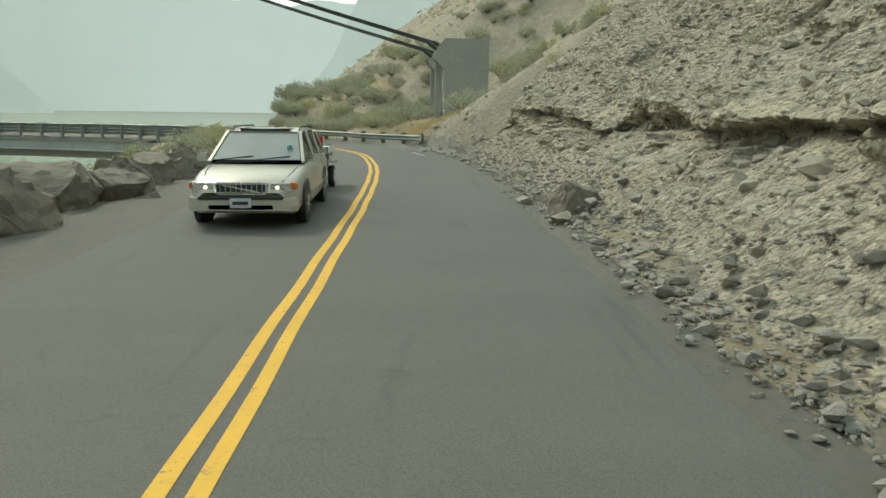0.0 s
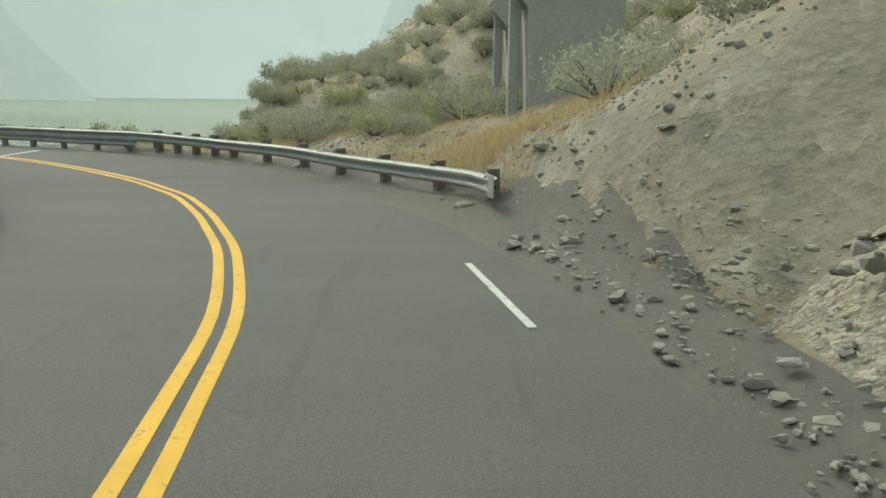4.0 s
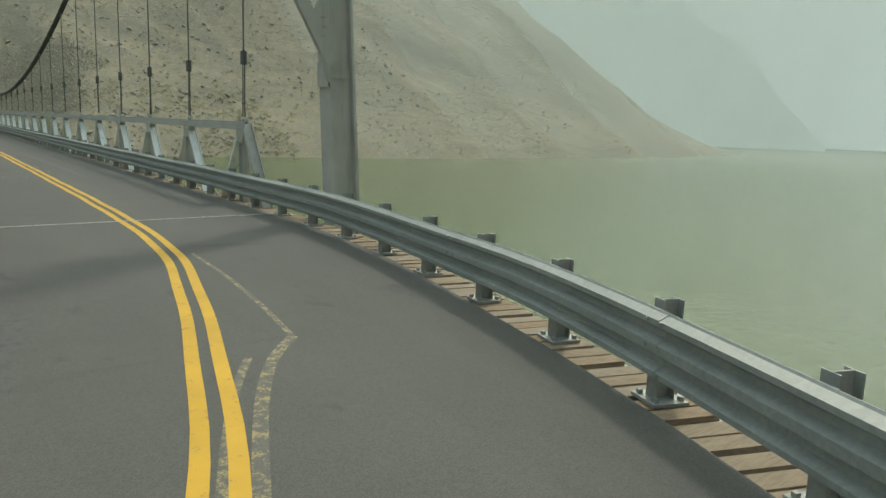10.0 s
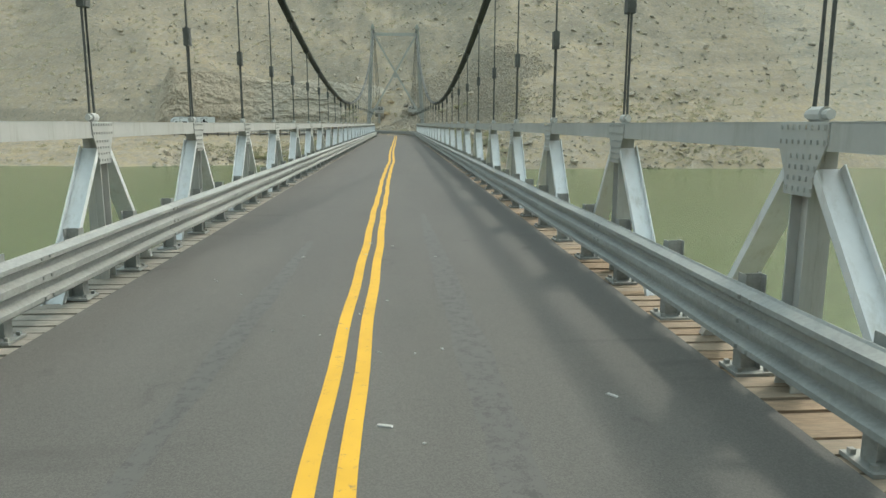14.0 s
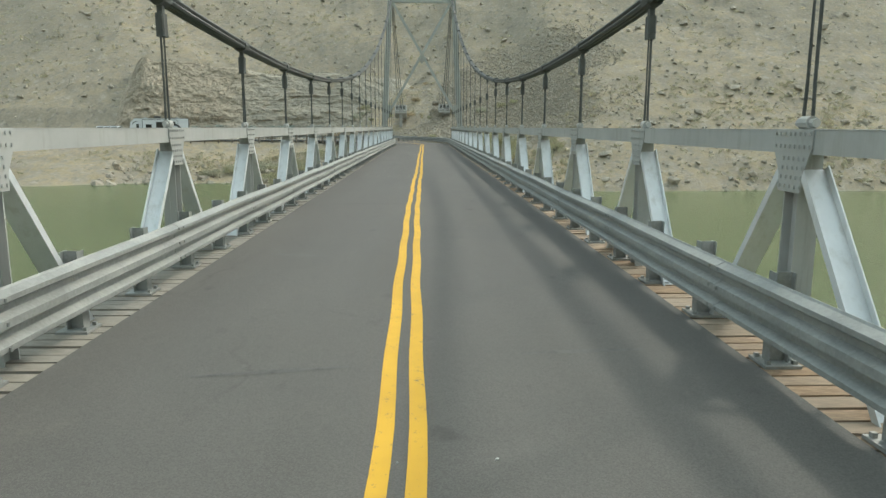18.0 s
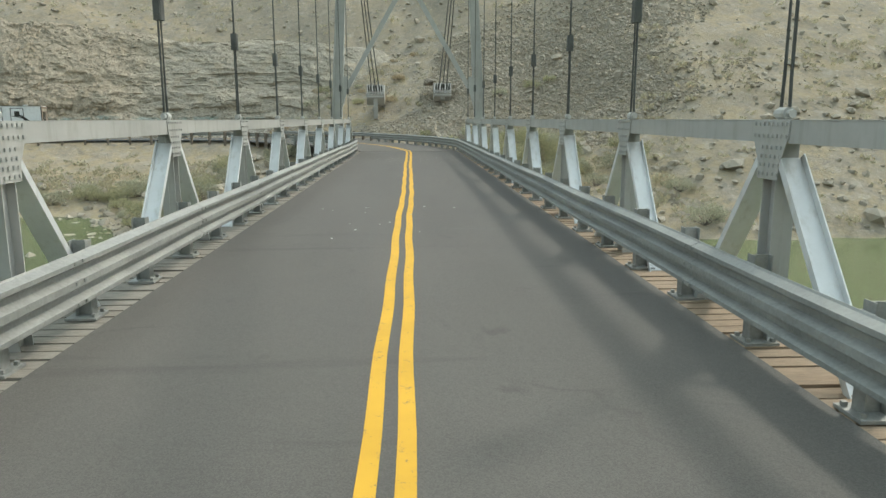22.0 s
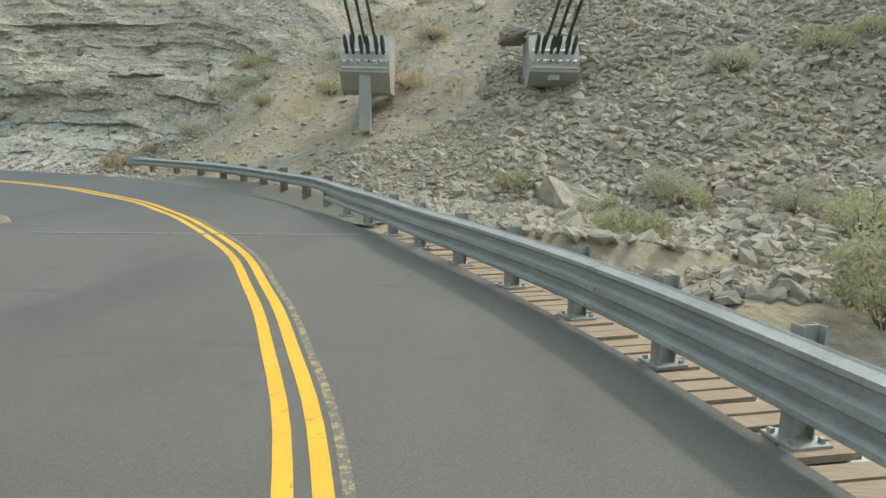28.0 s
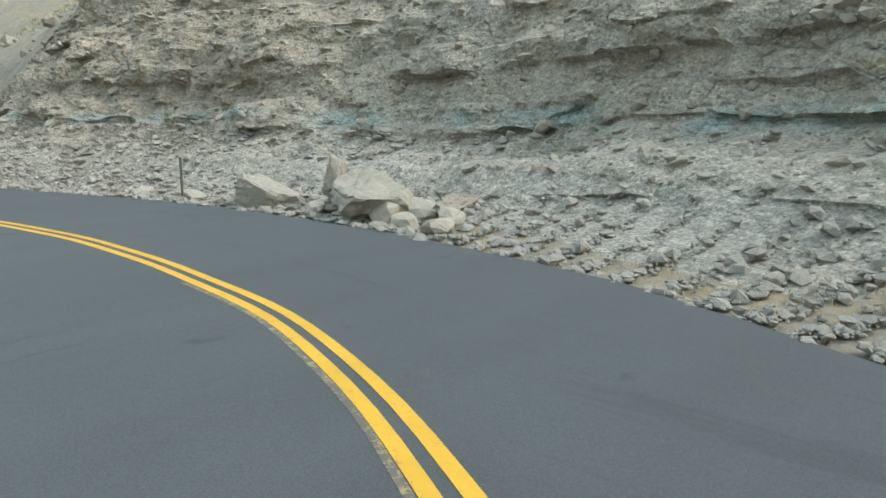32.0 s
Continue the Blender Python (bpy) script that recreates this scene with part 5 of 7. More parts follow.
def scatter_stones(name, label, pts, sizes, mat, seed, sink=0.25, lift=None):
    """Many stones as one piece of ground cover."""
    rng = np.random.RandomState(seed)
    kinds = [stone_verts(rng) for _ in range(24)]
    z = ground_z(pts[:, 0], pts[:, 1]) if lift is None else lift
    vs, fs = [], []
    for k in range(len(pts)):
        v = kinds[k % 24] * sizes[k] + np.array([pts[k, 0], pts[k, 1], z[k] + sizes[k] * (0.35 - sink)])
        o = len(vs)
        vs.extend(map(tuple, v))
        fs.extend((a + o, b + o, c + o) for a, b, c in ICO_F)
    me = bpy.data.meshes.new(name)
    me.from_pydata(vs, [], fs)
    me.materials.append(mat)
    return tagged(new(name, me), label, "stones", kind="stuff")


def sprinkle(rng, n, x0, x1, y0, y1):
    return np.stack([rng.uniform(x0, x1, n), rng.uniform(y0, y1, n)], 1)


rs = np.random.RandomState(5)
p = sprinkle(rs, 60000, 133.5, 163, -30, 7)
d_, _ = to_road(p[:, 0], p[:, 1])
fan = value_noise(p[:, 0], p[:, 1], 6.0, 50)
keep = (ground_z(p[:, 0], p[:, 1], False) > -2.2) & (d_ > 4.7) & ((p[:, 1] < -1.0 - 0.16 * (p[:, 0] - 141) + 1.6 * fan) | ((p[:, 0] < 147) & (p[:, 1] < 5.0)))
p = p[keep]
size = 0.08 + 0.125 * rs.rand(len(p)) ** 2 + 0.2 * rs.rand(len(p)) ** 10
size = size * (0.7 + 0.45 * smooth(-p[:, 1], -4, 5))
keep = rs.rand(len(p)) < smooth(p[:, 1] + 4 * fan[keep], -30, -17) * smooth(-p[:, 0] + 3 * fan[keep], -163, -150)
p, size = p[keep], size[keep]
near = np.argsort(p[:, 0] + 0.35 * np.abs(p[:, 1]))[:300]
rest = np.setdiff1d(np.arange(len(p)), near)
talus = scatter_stones("talus_slope", "slope of broken grey and brown talus stones", p[rest], size[rest], TALUS, 6)
STONES = []
rg = np.random.RandomState(77)
for _ in range(16):
    me = bpy.data.meshes.new("stone")
    me.from_pydata(stone_verts(rg).tolist(), [], ICO_F)
    me.materials.append(TALUS)
    STONES.append(me)
zz = ground_z(p[near, 0], p[near, 1])
for j, k in enumerate(near):
    o = part("stone", STONES[j % 16], None, talus)
    s_ = size[k] * 1.1
    o.matrix_basis = Matrix.LocRotScale((p[k, 0], p[k, 1], zz[j] + s_ * 0.12), Euler((0.4 * rg.randn(), 0.4 * rg.randn(), 6 * rg.rand())), (s_, s_, s_))

# scree on the cut bank, rubble along both road edges, stones over the slopes
k_ = rs.randint(near_index(-32.4, 60), near_index(-31.6, 18), 13000)
o_ = 3.75 + 1.3 * rs.rand(13000) ** 1.5
pp = CENTRE[k_] + CR[k_] * o_[:, None] + 0.2 * rs.randn(13000, 2)
scatter_stones("roadside_rubble", "grey rubble and gravel fallen at the foot of the cut", pp, 0.012 + 0.04 * rs.rand(13000) ** 2 + 0.12 * rs.rand(13000) ** 14, GRAVEL, 8, 0.25, np.interp(o_, [3.5, 4.2, 4.7, 5.05], [-0.02, 0.07, 0.37, 0.9]))
k_ = rs.randint(near_index(149.0, 13.5) - 6, near_index(143.2, 50), 20000)
o_ = 4.0 + 4.2 * rs.rand(20000) ** 1.5
pp = CENTRE[k_] + CR[k_] * o_[:, None] + 0.1 * rs.randn(20000, 2)
scatter_stones("cliff_rubble", "pale rubble fallen at the foot of the cliff", pp, 0.018 + 0.05 * rs.rand(20000) ** 2 + 0.17 * rs.rand(20000) ** 14, GRAVEL, 9, 0.25, np.interp(o_, [3.9, 4.6, 6.0, 7.6, 8.6], [-0.02, 0.03, 0.38, 1.25, 2.0]))
q_ = CUT_PTS[rs.randint(0, len(CUT_PTS), 22000)]
scatter_stones("cut_scree", "small stones and scree sticking out of the cut slope", q_[:, :2], 0.025 + 0.075 * rs.rand(22000) ** 2 + 0.16 * rs.rand(22000) ** 14, CUT_STONE, 14, 0.35, q_[:, 2])
q_ = CLIFF_PTS[rs.randint(0, len(CLIFF_PTS), 22000)]
scatter_stones("cliff_stones", "broken stones lodged on the ledges of the cliff", q_[:, :2], 0.02 + 0.06 * rs.rand(22000) ** 2 + 0.20 * rs.rand(22000) ** 12, TALUS, 16, 0.4, q_[:, 2])
p = sprinkle(rs, 4200, -44, -19, -40, 16)
d_, _ = to_road(p[:, 0], p[:, 1])
p = p[(d_ > 3.9)]
scatter_stones("slope_stones", "grey stones strewn over the dry slope", p, 0.025 + 0.07 * rs.rand(len(p)) ** 2 + 0.2 * rs.rand(len(p)) ** 12, TALUS, 10)
k_ = rs.randint(near_index(-31.6, 19), IA, 5000)
o_ = 4.0 + 6.5 * rs.rand(5000) ** 1.6
pp = CENTRE[k_] + CR[k_] * o_[:, None] + 0.2 * rs.randn(5000, 2)
scatter_stones("bend_gravel", "small stones and gravel behind the guardrail of the bend", pp, 0.012 + 0.035 * rs.rand(5000) ** 2 + 0.10 * rs.rand(5000) ** 12, GRAVEL, 15)
p = sprinkle(rs, 9000, 144, 163, -4, 15)
d_, _ = to_road(p[:, 0], p[:, 1])
p = p[d_ > 4.8]
scatter_stones("slope_gravel", "loose tan gravel on the slope between talus and cliff", p, 0.015 + 0.05 * rs.rand(len(p)) ** 2 + 0.16 * rs.rand(len(p)) ** 14, GRAVEL, 17)
p = sprinkle(rs, 2200, -29.6, -20, 22, 62)
d_, _ = to_road(p[:, 0], p[:, 1])
p = p[(d_ < -3.7)]
scatter_stones("verge_gravel", "loose gravel on the verge", p, 0.02 + 0.07 * rs.rand(len(p)) ** 2, GRAVEL, 12)
p = sprinkle(rs, 4200, 141, 230, -110, 75)
p = p[(ground_z(p[:, 0], p[:, 1], False) > 3)]
p = np.concatenate([p, sprinkle(rs, 900, 117, 141, -60, -9), sprinkle(rs, 1500, 108, 136, 8, 40)])
scatter_stones("hill_stones", "boulders strewn over the far hillside", p, 0.12 + 0.35 * rs.rand(len(p)) ** 2 + 0.6 * rs.rand(len(p)) ** 10, TALUS, 13)


def boulder(name, label, at, size, mat, seed, rz=0, group="", flat=0.8, sub=4):
    """One large rock with broken faces."""
    rng = np.random.RandomState(seed)
    bm = bmesh.new()
    bmesh.ops.create_icosphere(bm, subdivisions=sub, radius=1.0)
    cuts = [(lambda n: n / np.linalg.norm(n))(rng.randn(3)) for _ in range(17)]
    caps = [0.48 + 0.26 * rng.rand() for _ in cuts]
    for v in bm.verts:
        q = np.array(v.co)
        for n, c in zip(cuts, caps):
            q = q - n * max(0.0, float(q @ n) - c)
        q = q * (1.12 + 0.12 * noise.noise(Vector(q * 3 + seed)) + 0.10 * noise.noise(Vector(q * 8 + seed)) + 0.07 * noise.noise(Vector(q * 17 + seed)))
        v.co = (q[0] * size[0] / 1.3, q[1] * size[1] / 1.3, max(q[2], -0.45) * size[2] / 1.15)
    me = bpy.data.meshes.new(name)
    bm.to_mesh(me)
    bm.free()
    me.materials.append(mat)
    ob = new(name, me)
    ob.matrix_world = pose(at[0], at[1], at[2] + size[2] * 0.36, 0, 0, rz)
    return tagged(ob, label, "boulder", group)


row = "boulders lining the verge"
for n, (x, y, w, d, h, rz) in enumerate([(-27.9, 42.0, 0.55, 0.5, 0.35, 20), (-27.2, 40.6, 1.45, 1.3, 0.85, 70), (-27.0, 39.3, 0.95, 0.8, 0.45, 10), (-27.1, 37.7, 1.5, 1.2, 0.82, 35), (-27.5, 36.2, 0.95, 0.85, 0.5, 60), (-27.4, 34.9, 1.15, 1.0, 0.62, 120),
                                         (-27.3, 33.2, 1.1, 0.95, 0.62, 80), (-27.4, 31.6, 0.9, 0.8, 0.5, 20), (-27.2, 29.9, 1.1, 0.9, 0.6, 50), (-27.1, 28.2, 1.0, 0.8, 0.55, 95), (-28.3, 36.4, 0.30, 0.25, 0.16, 5), (-27.0, 44.2, 1.2, 1.0, 0.6, 33), (-25.9, 38.9, 1.0, 0.9, 0.5, 75)]):
    boulder("boulder", "grey-brown angular boulder at the road verge", (x, y, -0.08), (w, d, h * 1.3), BASALT, 100 + n, rz, row)
boulder("boulder", "dark angular boulder lying at the foot of the cut", (-36.75, 38.3, 0.0), (0.85, 0.6, 0.60), BASALT, 140, 30)
boulder("boulder", "small pale fallen rock on gravel", (-36.05, 36.6, 0.02), (0.26, 0.2, 0.14), PALE_ROCK, 141, 10)
boulder("boulder", "flat tan slab fallen at the road edge", (-36.2, 39.2, 0.0), (0.45, 0.32, 0.18), TALUS, 142, 70)
boulder("boulder", "large tan boulder standing behind the guardrail", (141.0, -3.0, -0.7), (1.5, 1.2, 1.3), PALE_ROCK, 143, 60)
boulder("boulder", "grey angular boulder behind the guardrail", (140.6, -4.7, -0.8), (1.0, 0.9, 1.1), BASALT, 144, 15)
boulder("boulder", "grey slab lying on the talus", (149.2, -1.9, 5.2), (1.3, 0.9, 0.6), BASALT, 145, 20)
boulder("boulder", "tan slab on the talus slope", (147.4, -10.5, 4.3), (1.5, 0.8, 0.5), PALE_ROCK, 146, 100)
boulder("boulder", "pale tan fallen block at the cliff foot", (152.3, 26.6, 0.0), (1.55, 0.8, 0.55), PALE_ROCK, 147, 95)
boulder("boulder", "pale broken rock at the cliff foot", (152.8, 23.9, 0.05), (1.6, 1.1, 0.85), PALE_ROCK, 148, 60)
boulder("boulder", "sharp white rock leaning on a larger one", (152.9, 25.0, 0.35), (0.5, 0.45, 0.75), PALE_ROCK, 149, 10)
boulder("boulder", "grey rock among cliff rubble", (153.3, 22.0, 0.1), (0.8, 0.6, 0.5), TALUS, 150, 10)
for n, (x, y, w, d, h) in enumerate([(152.5, 22.9, 0.7, 0.6, 0.45), (152.2, 22.2, 0.45, 0.4, 0.28), (152.9, 22.4, 0.6, 0.5, 0.42), (152.1, 21.3, 0.5, 0.45, 0.3), (152.7, 21.5, 0.55, 0.4, 0.35), (152.2, 24.8, 0.5, 0.35, 0.25), (151.9, 29.0, 0.45, 0.35, 0.2), (151.6, 31.0, 0.5, 0.3, 0.2)]):
    boulder("boulder", "small pale rock broken off the cliff", (x, y, 0.02), (w, d, h), PALE_ROCK, 160 + n, 47 * n, "rocks fallen at the cliff foot", 0.8, 2)
boulder("boulder", "tan outcrop in the brush above the shore", (-22.9, -32.5, 0.5), (2.4, 1.5, 1.2), TALUS, 151, 40)
boulder("boulder", "flat grey boulder in dry grass", (-30.4, 2.0, 0.35), (1.9, 1.1, 0.8), BASALT, 152, 15)
boulder("boulder", "low grey boulder behind the guardrail", (-31.3, 5.4, 0.1), (1.2, 0.9, 0.5), BASALT, 153, 5)


# ---- brush and grass ----
def leaf_cloud(rng, n, radius, height, size, upward=0.5, hollow=0.35):
    """Small leaves round twig ends: an uneven crown with gaps."""
    heads = []
    for _ in range(max(6, n // 26)):
        a, r = rng.rand() * 6.28, radius * (hollow + (1 - hollow) * rng.rand() ** 0.5)
        heads.append((r * math.cos(a), r * math.sin(a), height * (0.35 + 0.65 * rng.rand()) * (1.0 - 0.45 * (r / radius) ** 2), 0.16 + 0.2 * rng.rand()))
    vs, fs = [], []
    for k in range(n):
        hx, hy, hz, hr = heads[k % len(heads)]
        c = np.array([hx, hy, hz]) + rng.randn(3) * np.array([hr, hr, hr * 0.8]) * radius * 0.55
        c[2] = max(c[2], 0.03)
        d = rng.randn(3)
        d[2] = abs(d[2]) + upward
        d /= np.linalg.norm(d)
        w = np.cross(d, rng.randn(3))
        w /= np.linalg.norm(w) + 1e-6
        s = size * (0.6 + 0.8 * rng.rand())
        o = len(vs)
        vs += [tuple(c - w * s * 0.25), tuple(c + d * s * 0.5 + w * s * 0.35), tuple(c + d * s * 1.1), tuple(c + d * s * 0.5 - w * s * 0.35)]
        fs.append((o, o + 1, o + 2, o + 3))
    return vs, fs, heads


def shrub_meshes(seed, radius, height, n, size, mat, upward=0.5):
    rng = np.random.RandomState(seed)
    vs, fs, heads = leaf_cloud(rng, n, radius, height, size, upward)
    crown = bpy.data.meshes.new("crown")
    crown.from_pydata(vs, [], fs)
    crown.materials.append(mat)
    b = Builder()
    for hx, hy, hz, _ in heads[::2][:14]:
        b.tube([(0, 0, -0.12), (0, 0, -0.06), (hx * 0.08, hy * 0.08, 0.02), (hx * 0.45, hy * 0.45, hz * 0.45), (hx, hy, hz)], [0.03, 0.03, 0.02, 0.013, 0.005], 4, False)
    tb = bmesh.new()
    tb.from_mesh(b.mesh("stems"))
    bmesh.ops.remove_doubles(tb, verts=tb.verts, dist=0.002)
    twigs = bpy.data.meshes.new("stem")
    tb.to_mesh(twigs)
    tb.free()
    twigs.materials.append(TWIG)
    return crown, twigs


SAGES = [shrub_meshes(20 + i, 0.62 + 0.10 * (i % 3), 0.80 + 0.12 * (i % 4), 2000, 0.055, SAGE) for i in range(5)]
BRUSH = [shrub_meshes(40 + i, 0.6 + 0.1 * i, 0.85 + 0.1 * i, 2000, 0.055, GREEN_LEAF, 1.2) for i in range(3)]
WILLOW = [shrub_meshes(60 + i, 1.0, 2.4, 4200, 0.08, GREEN_LEAF, 0.3) for i in range(2)]


def shrub(name, label, group, kind, x, y, s, rz, z=None):
    crown, twigs = kind
    z = float(ground_z(np.array([x]), np.array([y]))[0]) if z is None else z
    t = thing(name, label, "shrub", group, (x, y, z - 0.05), rz)
    t.scale = (s, s, s)
    part("crown", crown, None, t)
    part("stem", twigs, None, t)


def plant(n, box, group, names, smin, smax, test, seed):
    r = np.random.RandomState(seed)
    done = 0
    tries = 0
    while done < n and tries < n * 40:
        tries += 1
        x, y = r.uniform(box[0], box[1]), r.uniform(box[2], box[3])
        d, _ = to_road(np.array([x]), np.array([y]))
        z = float(ground_z(np.array([x]), np.array([y]))[0])
        if z < WATER_Z + 0.4 or not test(x, y, d[0], z) or (-41.5 < x < -33 and 2 < y < 10.5):
            continue
        nm, lb, kinds = names[r.randint(len(names))]
        shrub(nm, lb, group, kinds[r.randint(len(kinds))], x, y, r.uniform(smin, smax), r.uniform(0, 360), z)
        done += 1


SG = ("sagebrush", "grey-green sagebrush on dry ground", SAGES)
RB = ("rabbitbrush", "yellow-green rabbitbrush on dry ground", BRUSH)
plant(80, (-37, -19, -38, 9), "brush below the anchor slope", [SG, SG, SG, RB], 0.6, 1.35, lambda x, y, d, z: d > 6.0 and (x < -20 or y < -6) and not (-40 < x < -34.5 and abs(abs(y) - 3.27) < 1.8), 3)
plant(60, (-36, -19.5, -42, 1), "big sage on the home bank", [SG, SG, SG, SG, RB], 1.1, 2.0, lambda x, y, d, z: d > 7.5 and z > -4 and not (-41 < x < -33.5 and abs(abs(y) - 3.27) < 2.2), 23)
plant(46, (-36.5, -26.5, -8, 10.5), "brush behind the guardrail bend", [SG, SG, SG, RB], 0.45, 1.15, lambda x, y, d, z: d > 6.0 and not (-40 < x < -33.5 and abs(abs(y) - 3.27) < 1.6), 13)
plant(44, (-26, -15, -42, -9), "brush above the shore", [SG, SG, SG, RB], 0.7, 1.4, lambda x, y, d, z: z > -4.3, 14)
plant(60, (-47, -36, -30, 14), "brush on the anchor slope", [SG, SG, RB], 0.8, 1.6, lambda x, y, d, z: d > 6 and not (-42 < x < -34.5 and abs(abs(y) - 3.27) < 1.8), 4)
plant(16, (-28, -21, 12, 48), "brush behind the verge boulders", [RB, SG], 0.7, 1.5, lambda x, y, d, z: d < -6.5, 5)
plant(10, (-47, -39, 18, 52), "brush on the cut slope", [RB, SG], 0.5, 1.0, lambda x, y, d, z: d > 8.5, 6)
plant(14, (136, 147, -16, 0), "brush beside the talus", [RB, RB, SG], 0.6, 1.2, lambda x, y, d, z: d > 6.5 and z < 1.2 or z > 4, 7)
plant(26, (118, 139, -18, -4.5), "brush under the bridge end", [RB, SG], 0.8, 1.8, lambda x, y, d, z: z < -0.4, 8)
plant(44, (110, 134, 6, 28), "brush on the bank", [SG, RB], 0.7, 1.5, lambda x, y, d, z: d < -4.5, 9)
plant(12, (152, 160, 2, 13), "brush between talus and cliff", [SG, RB], 0.5, 1.1, lambda x, y, d, z: d > 6 and d < 14, 10)
DRY = [shrub_meshes(80 + i, 0.6, 0.55 + 0.1 * i, 1500, 0.06, DRY_LEAF, 0.8) for i in range(2)]
plant(11, (150.5, 160, -1, 14), "dry brush between talus and cliff", [("dry_bush", "withered straw-brown bush on gravelly soil", DRY)], 0.6, 1.3, lambda x, y, d, z: d > 5.0 and z < 9, 15)
for x, y, s, n in ((128.5, -8.2, 1.0, 0), (131.5, -9.6, 1.15, 1), (126.0, -11.0, 0.9, 1), (134.2, -8.6, 1.1, 0), (123.5, -9.0, 0.8, 0), (121.0, -7.0, 0.8, 1), (124.6, -6.4, 0.9, 0), (127.2, -6.6, 1.0, 1), (130.2, -6.9, 0.9, 0), (132.8, -6.2, 0.8, 1), (129.6, -11.5, 1.2, 0)):
    shrub("willow_shrub", "tall pale-green willow shrub by the bridge end", "willows by the bridge end", WILLOW[n], x, y, s, 40 * x)
for x, y, s in ((-20.9, -1.6, 1.3), (-19.0, -3.2, 1.1), (-23.0, -0.2, 0.9), (-24.2, 15.2, 1.5), (-25.2, 17.6, 1.2), (-24.6, 19.5, 1.3), (-23.4, 21.8, 1.4)):
    shrub("rabbitbrush", "yellow-green rabbitbrush behind the guardrail", "brush behind the guardrail", BRUSH[int(x) % 3], x, y, s, 30 * y)


def far_brush():
    """Brush and tufts too far to tell apart."""
    r = np.random.RandomState(90)
    pts = np.concatenate([sprinkle(r, 12000, 118, 270, -220, 110), sprinkle(r, 900, 112, 142, -60, -9), sprinkle(r, 2400, 106, 138, 9, 46), sprinkle(r, 2200, -95, -24, -110, 60)])
    d, _ = to_road(pts[:, 0], pts[:, 1])
    z = ground_z(pts[:, 0], pts[:, 1])
    clump = value_noise(pts[:, 0], pts[:, 1], 14, 61)
    ok = (z > WATER_Z + 0.5) & (np.abs(d) > 6) & ((d > 12) | (d < -7)) & (clump + 0.8 * r.rand(len(pts)) > 0.15) & ~((pts[:, 0] > 139) & (pts[:, 0] < 160) & (pts[:, 1] > -22) & (pts[:, 1] < -2))
    ok &= ~((pts[:, 0] > -42) & (pts[:, 0] < -36) & (pts[:, 1] > 17))
    vs, fs = [], []
    kinds = [leaf_cloud(np.random.RandomState(200 + i), 46, 0.6, 0.42, 0.17, 1.6, 0.1)[:2] for i in range(10)]
    for (x, y), h in zip(pts[ok], z[ok]):
        kv, kf = kinds[r.randint(10)]
        s = 0.45 + 0.9 * r.rand() ** 2
        o = len(vs)
        vs += [(x + a * s, y + b * s, h + c * s - 0.05) for a, b, c in kv]
        fs += [tuple(i + o for i in q) for q in kf]
    me = bpy.data.meshes.new("hillside_brush")
    me.from_pydata(vs, [], fs)
    me.materials.append(FAR_SAGE)
    tagged(new("hillside_brush", me), "scattered sagebrush over the canyon slopes", "brush", kind="stuff")


far_brush()


def dry_grass():
    r = np.random.RandomState(91)
    k = r.randint(near_index(-30.0, 15.6), IA, 7000)
    strip = CENTRE[k] + CR[k] * (4.9 + 4.5 * r.rand(7000)[:, None] ** 1.4) + 0.2 * r.randn(7000, 2)
    pts = np.concatenate([strip, sprinkle(r, 13000, -37, -20, -34, 12), sprinkle(r, 2600, -39, -32.5, 5, 15), sprinkle(r, 300, 138, 148, -14, 2), sprinkle(r, 1500, 148, 158, 2, 14), sprinkle(r, 900, -28.5, -22, 14, 50), sprinkle(r, 500, 151, 156, 13, 19), sprinkle(r, 700, 112, 134, 5, 24)])
    d, _ = to_road(pts[:, 0], pts[:, 1])
    z = ground_z(pts[:, 0], pts[:, 1])
    patch = value_noise(pts[:, 0], pts[:, 1], 3.2, 62)
    ok = (z > WATER_Z + 0.5) & (np.abs(d) > 4.6) & (0.8 * patch + r.rand(len(pts)) > 0.38) & ~((pts[:, 0] < 0) & (pts[:, 1] > 14) & (d > 6.5))
    vs, fs = [], []
    for (x, y), h in zip(pts[ok], z[ok]):
        s = 0.06 + 0.15 * r.rand() ** 1.5
        for _ in range(14):
            a, t = r.rand() * 6.28, 0.25 + 0.6 * r.rand()
            bx, by = x + 0.14 * r.randn(), y + 0.14 * r.randn()
            o = len(vs)
            w = 0.005
            vs += [(bx - w * math.sin(a), by + w * math.cos(a), h - 0.03), (bx + w * math.sin(a), by - w * math.cos(a), h - 0.03), (bx + math.cos(a) * s * t, by + math.sin(a) * s * t, h + s)]
            fs.append((o, o + 1, o + 2))
    me = bpy.data.meshes.new("dry_grass")
    me.from_pydata(vs, [], fs)
    me.materials.append(STRAW)
    tagged(new("dry_grass", me), "tufts of dry straw-coloured grass", "grass", kind="stuff")


dry_grass()


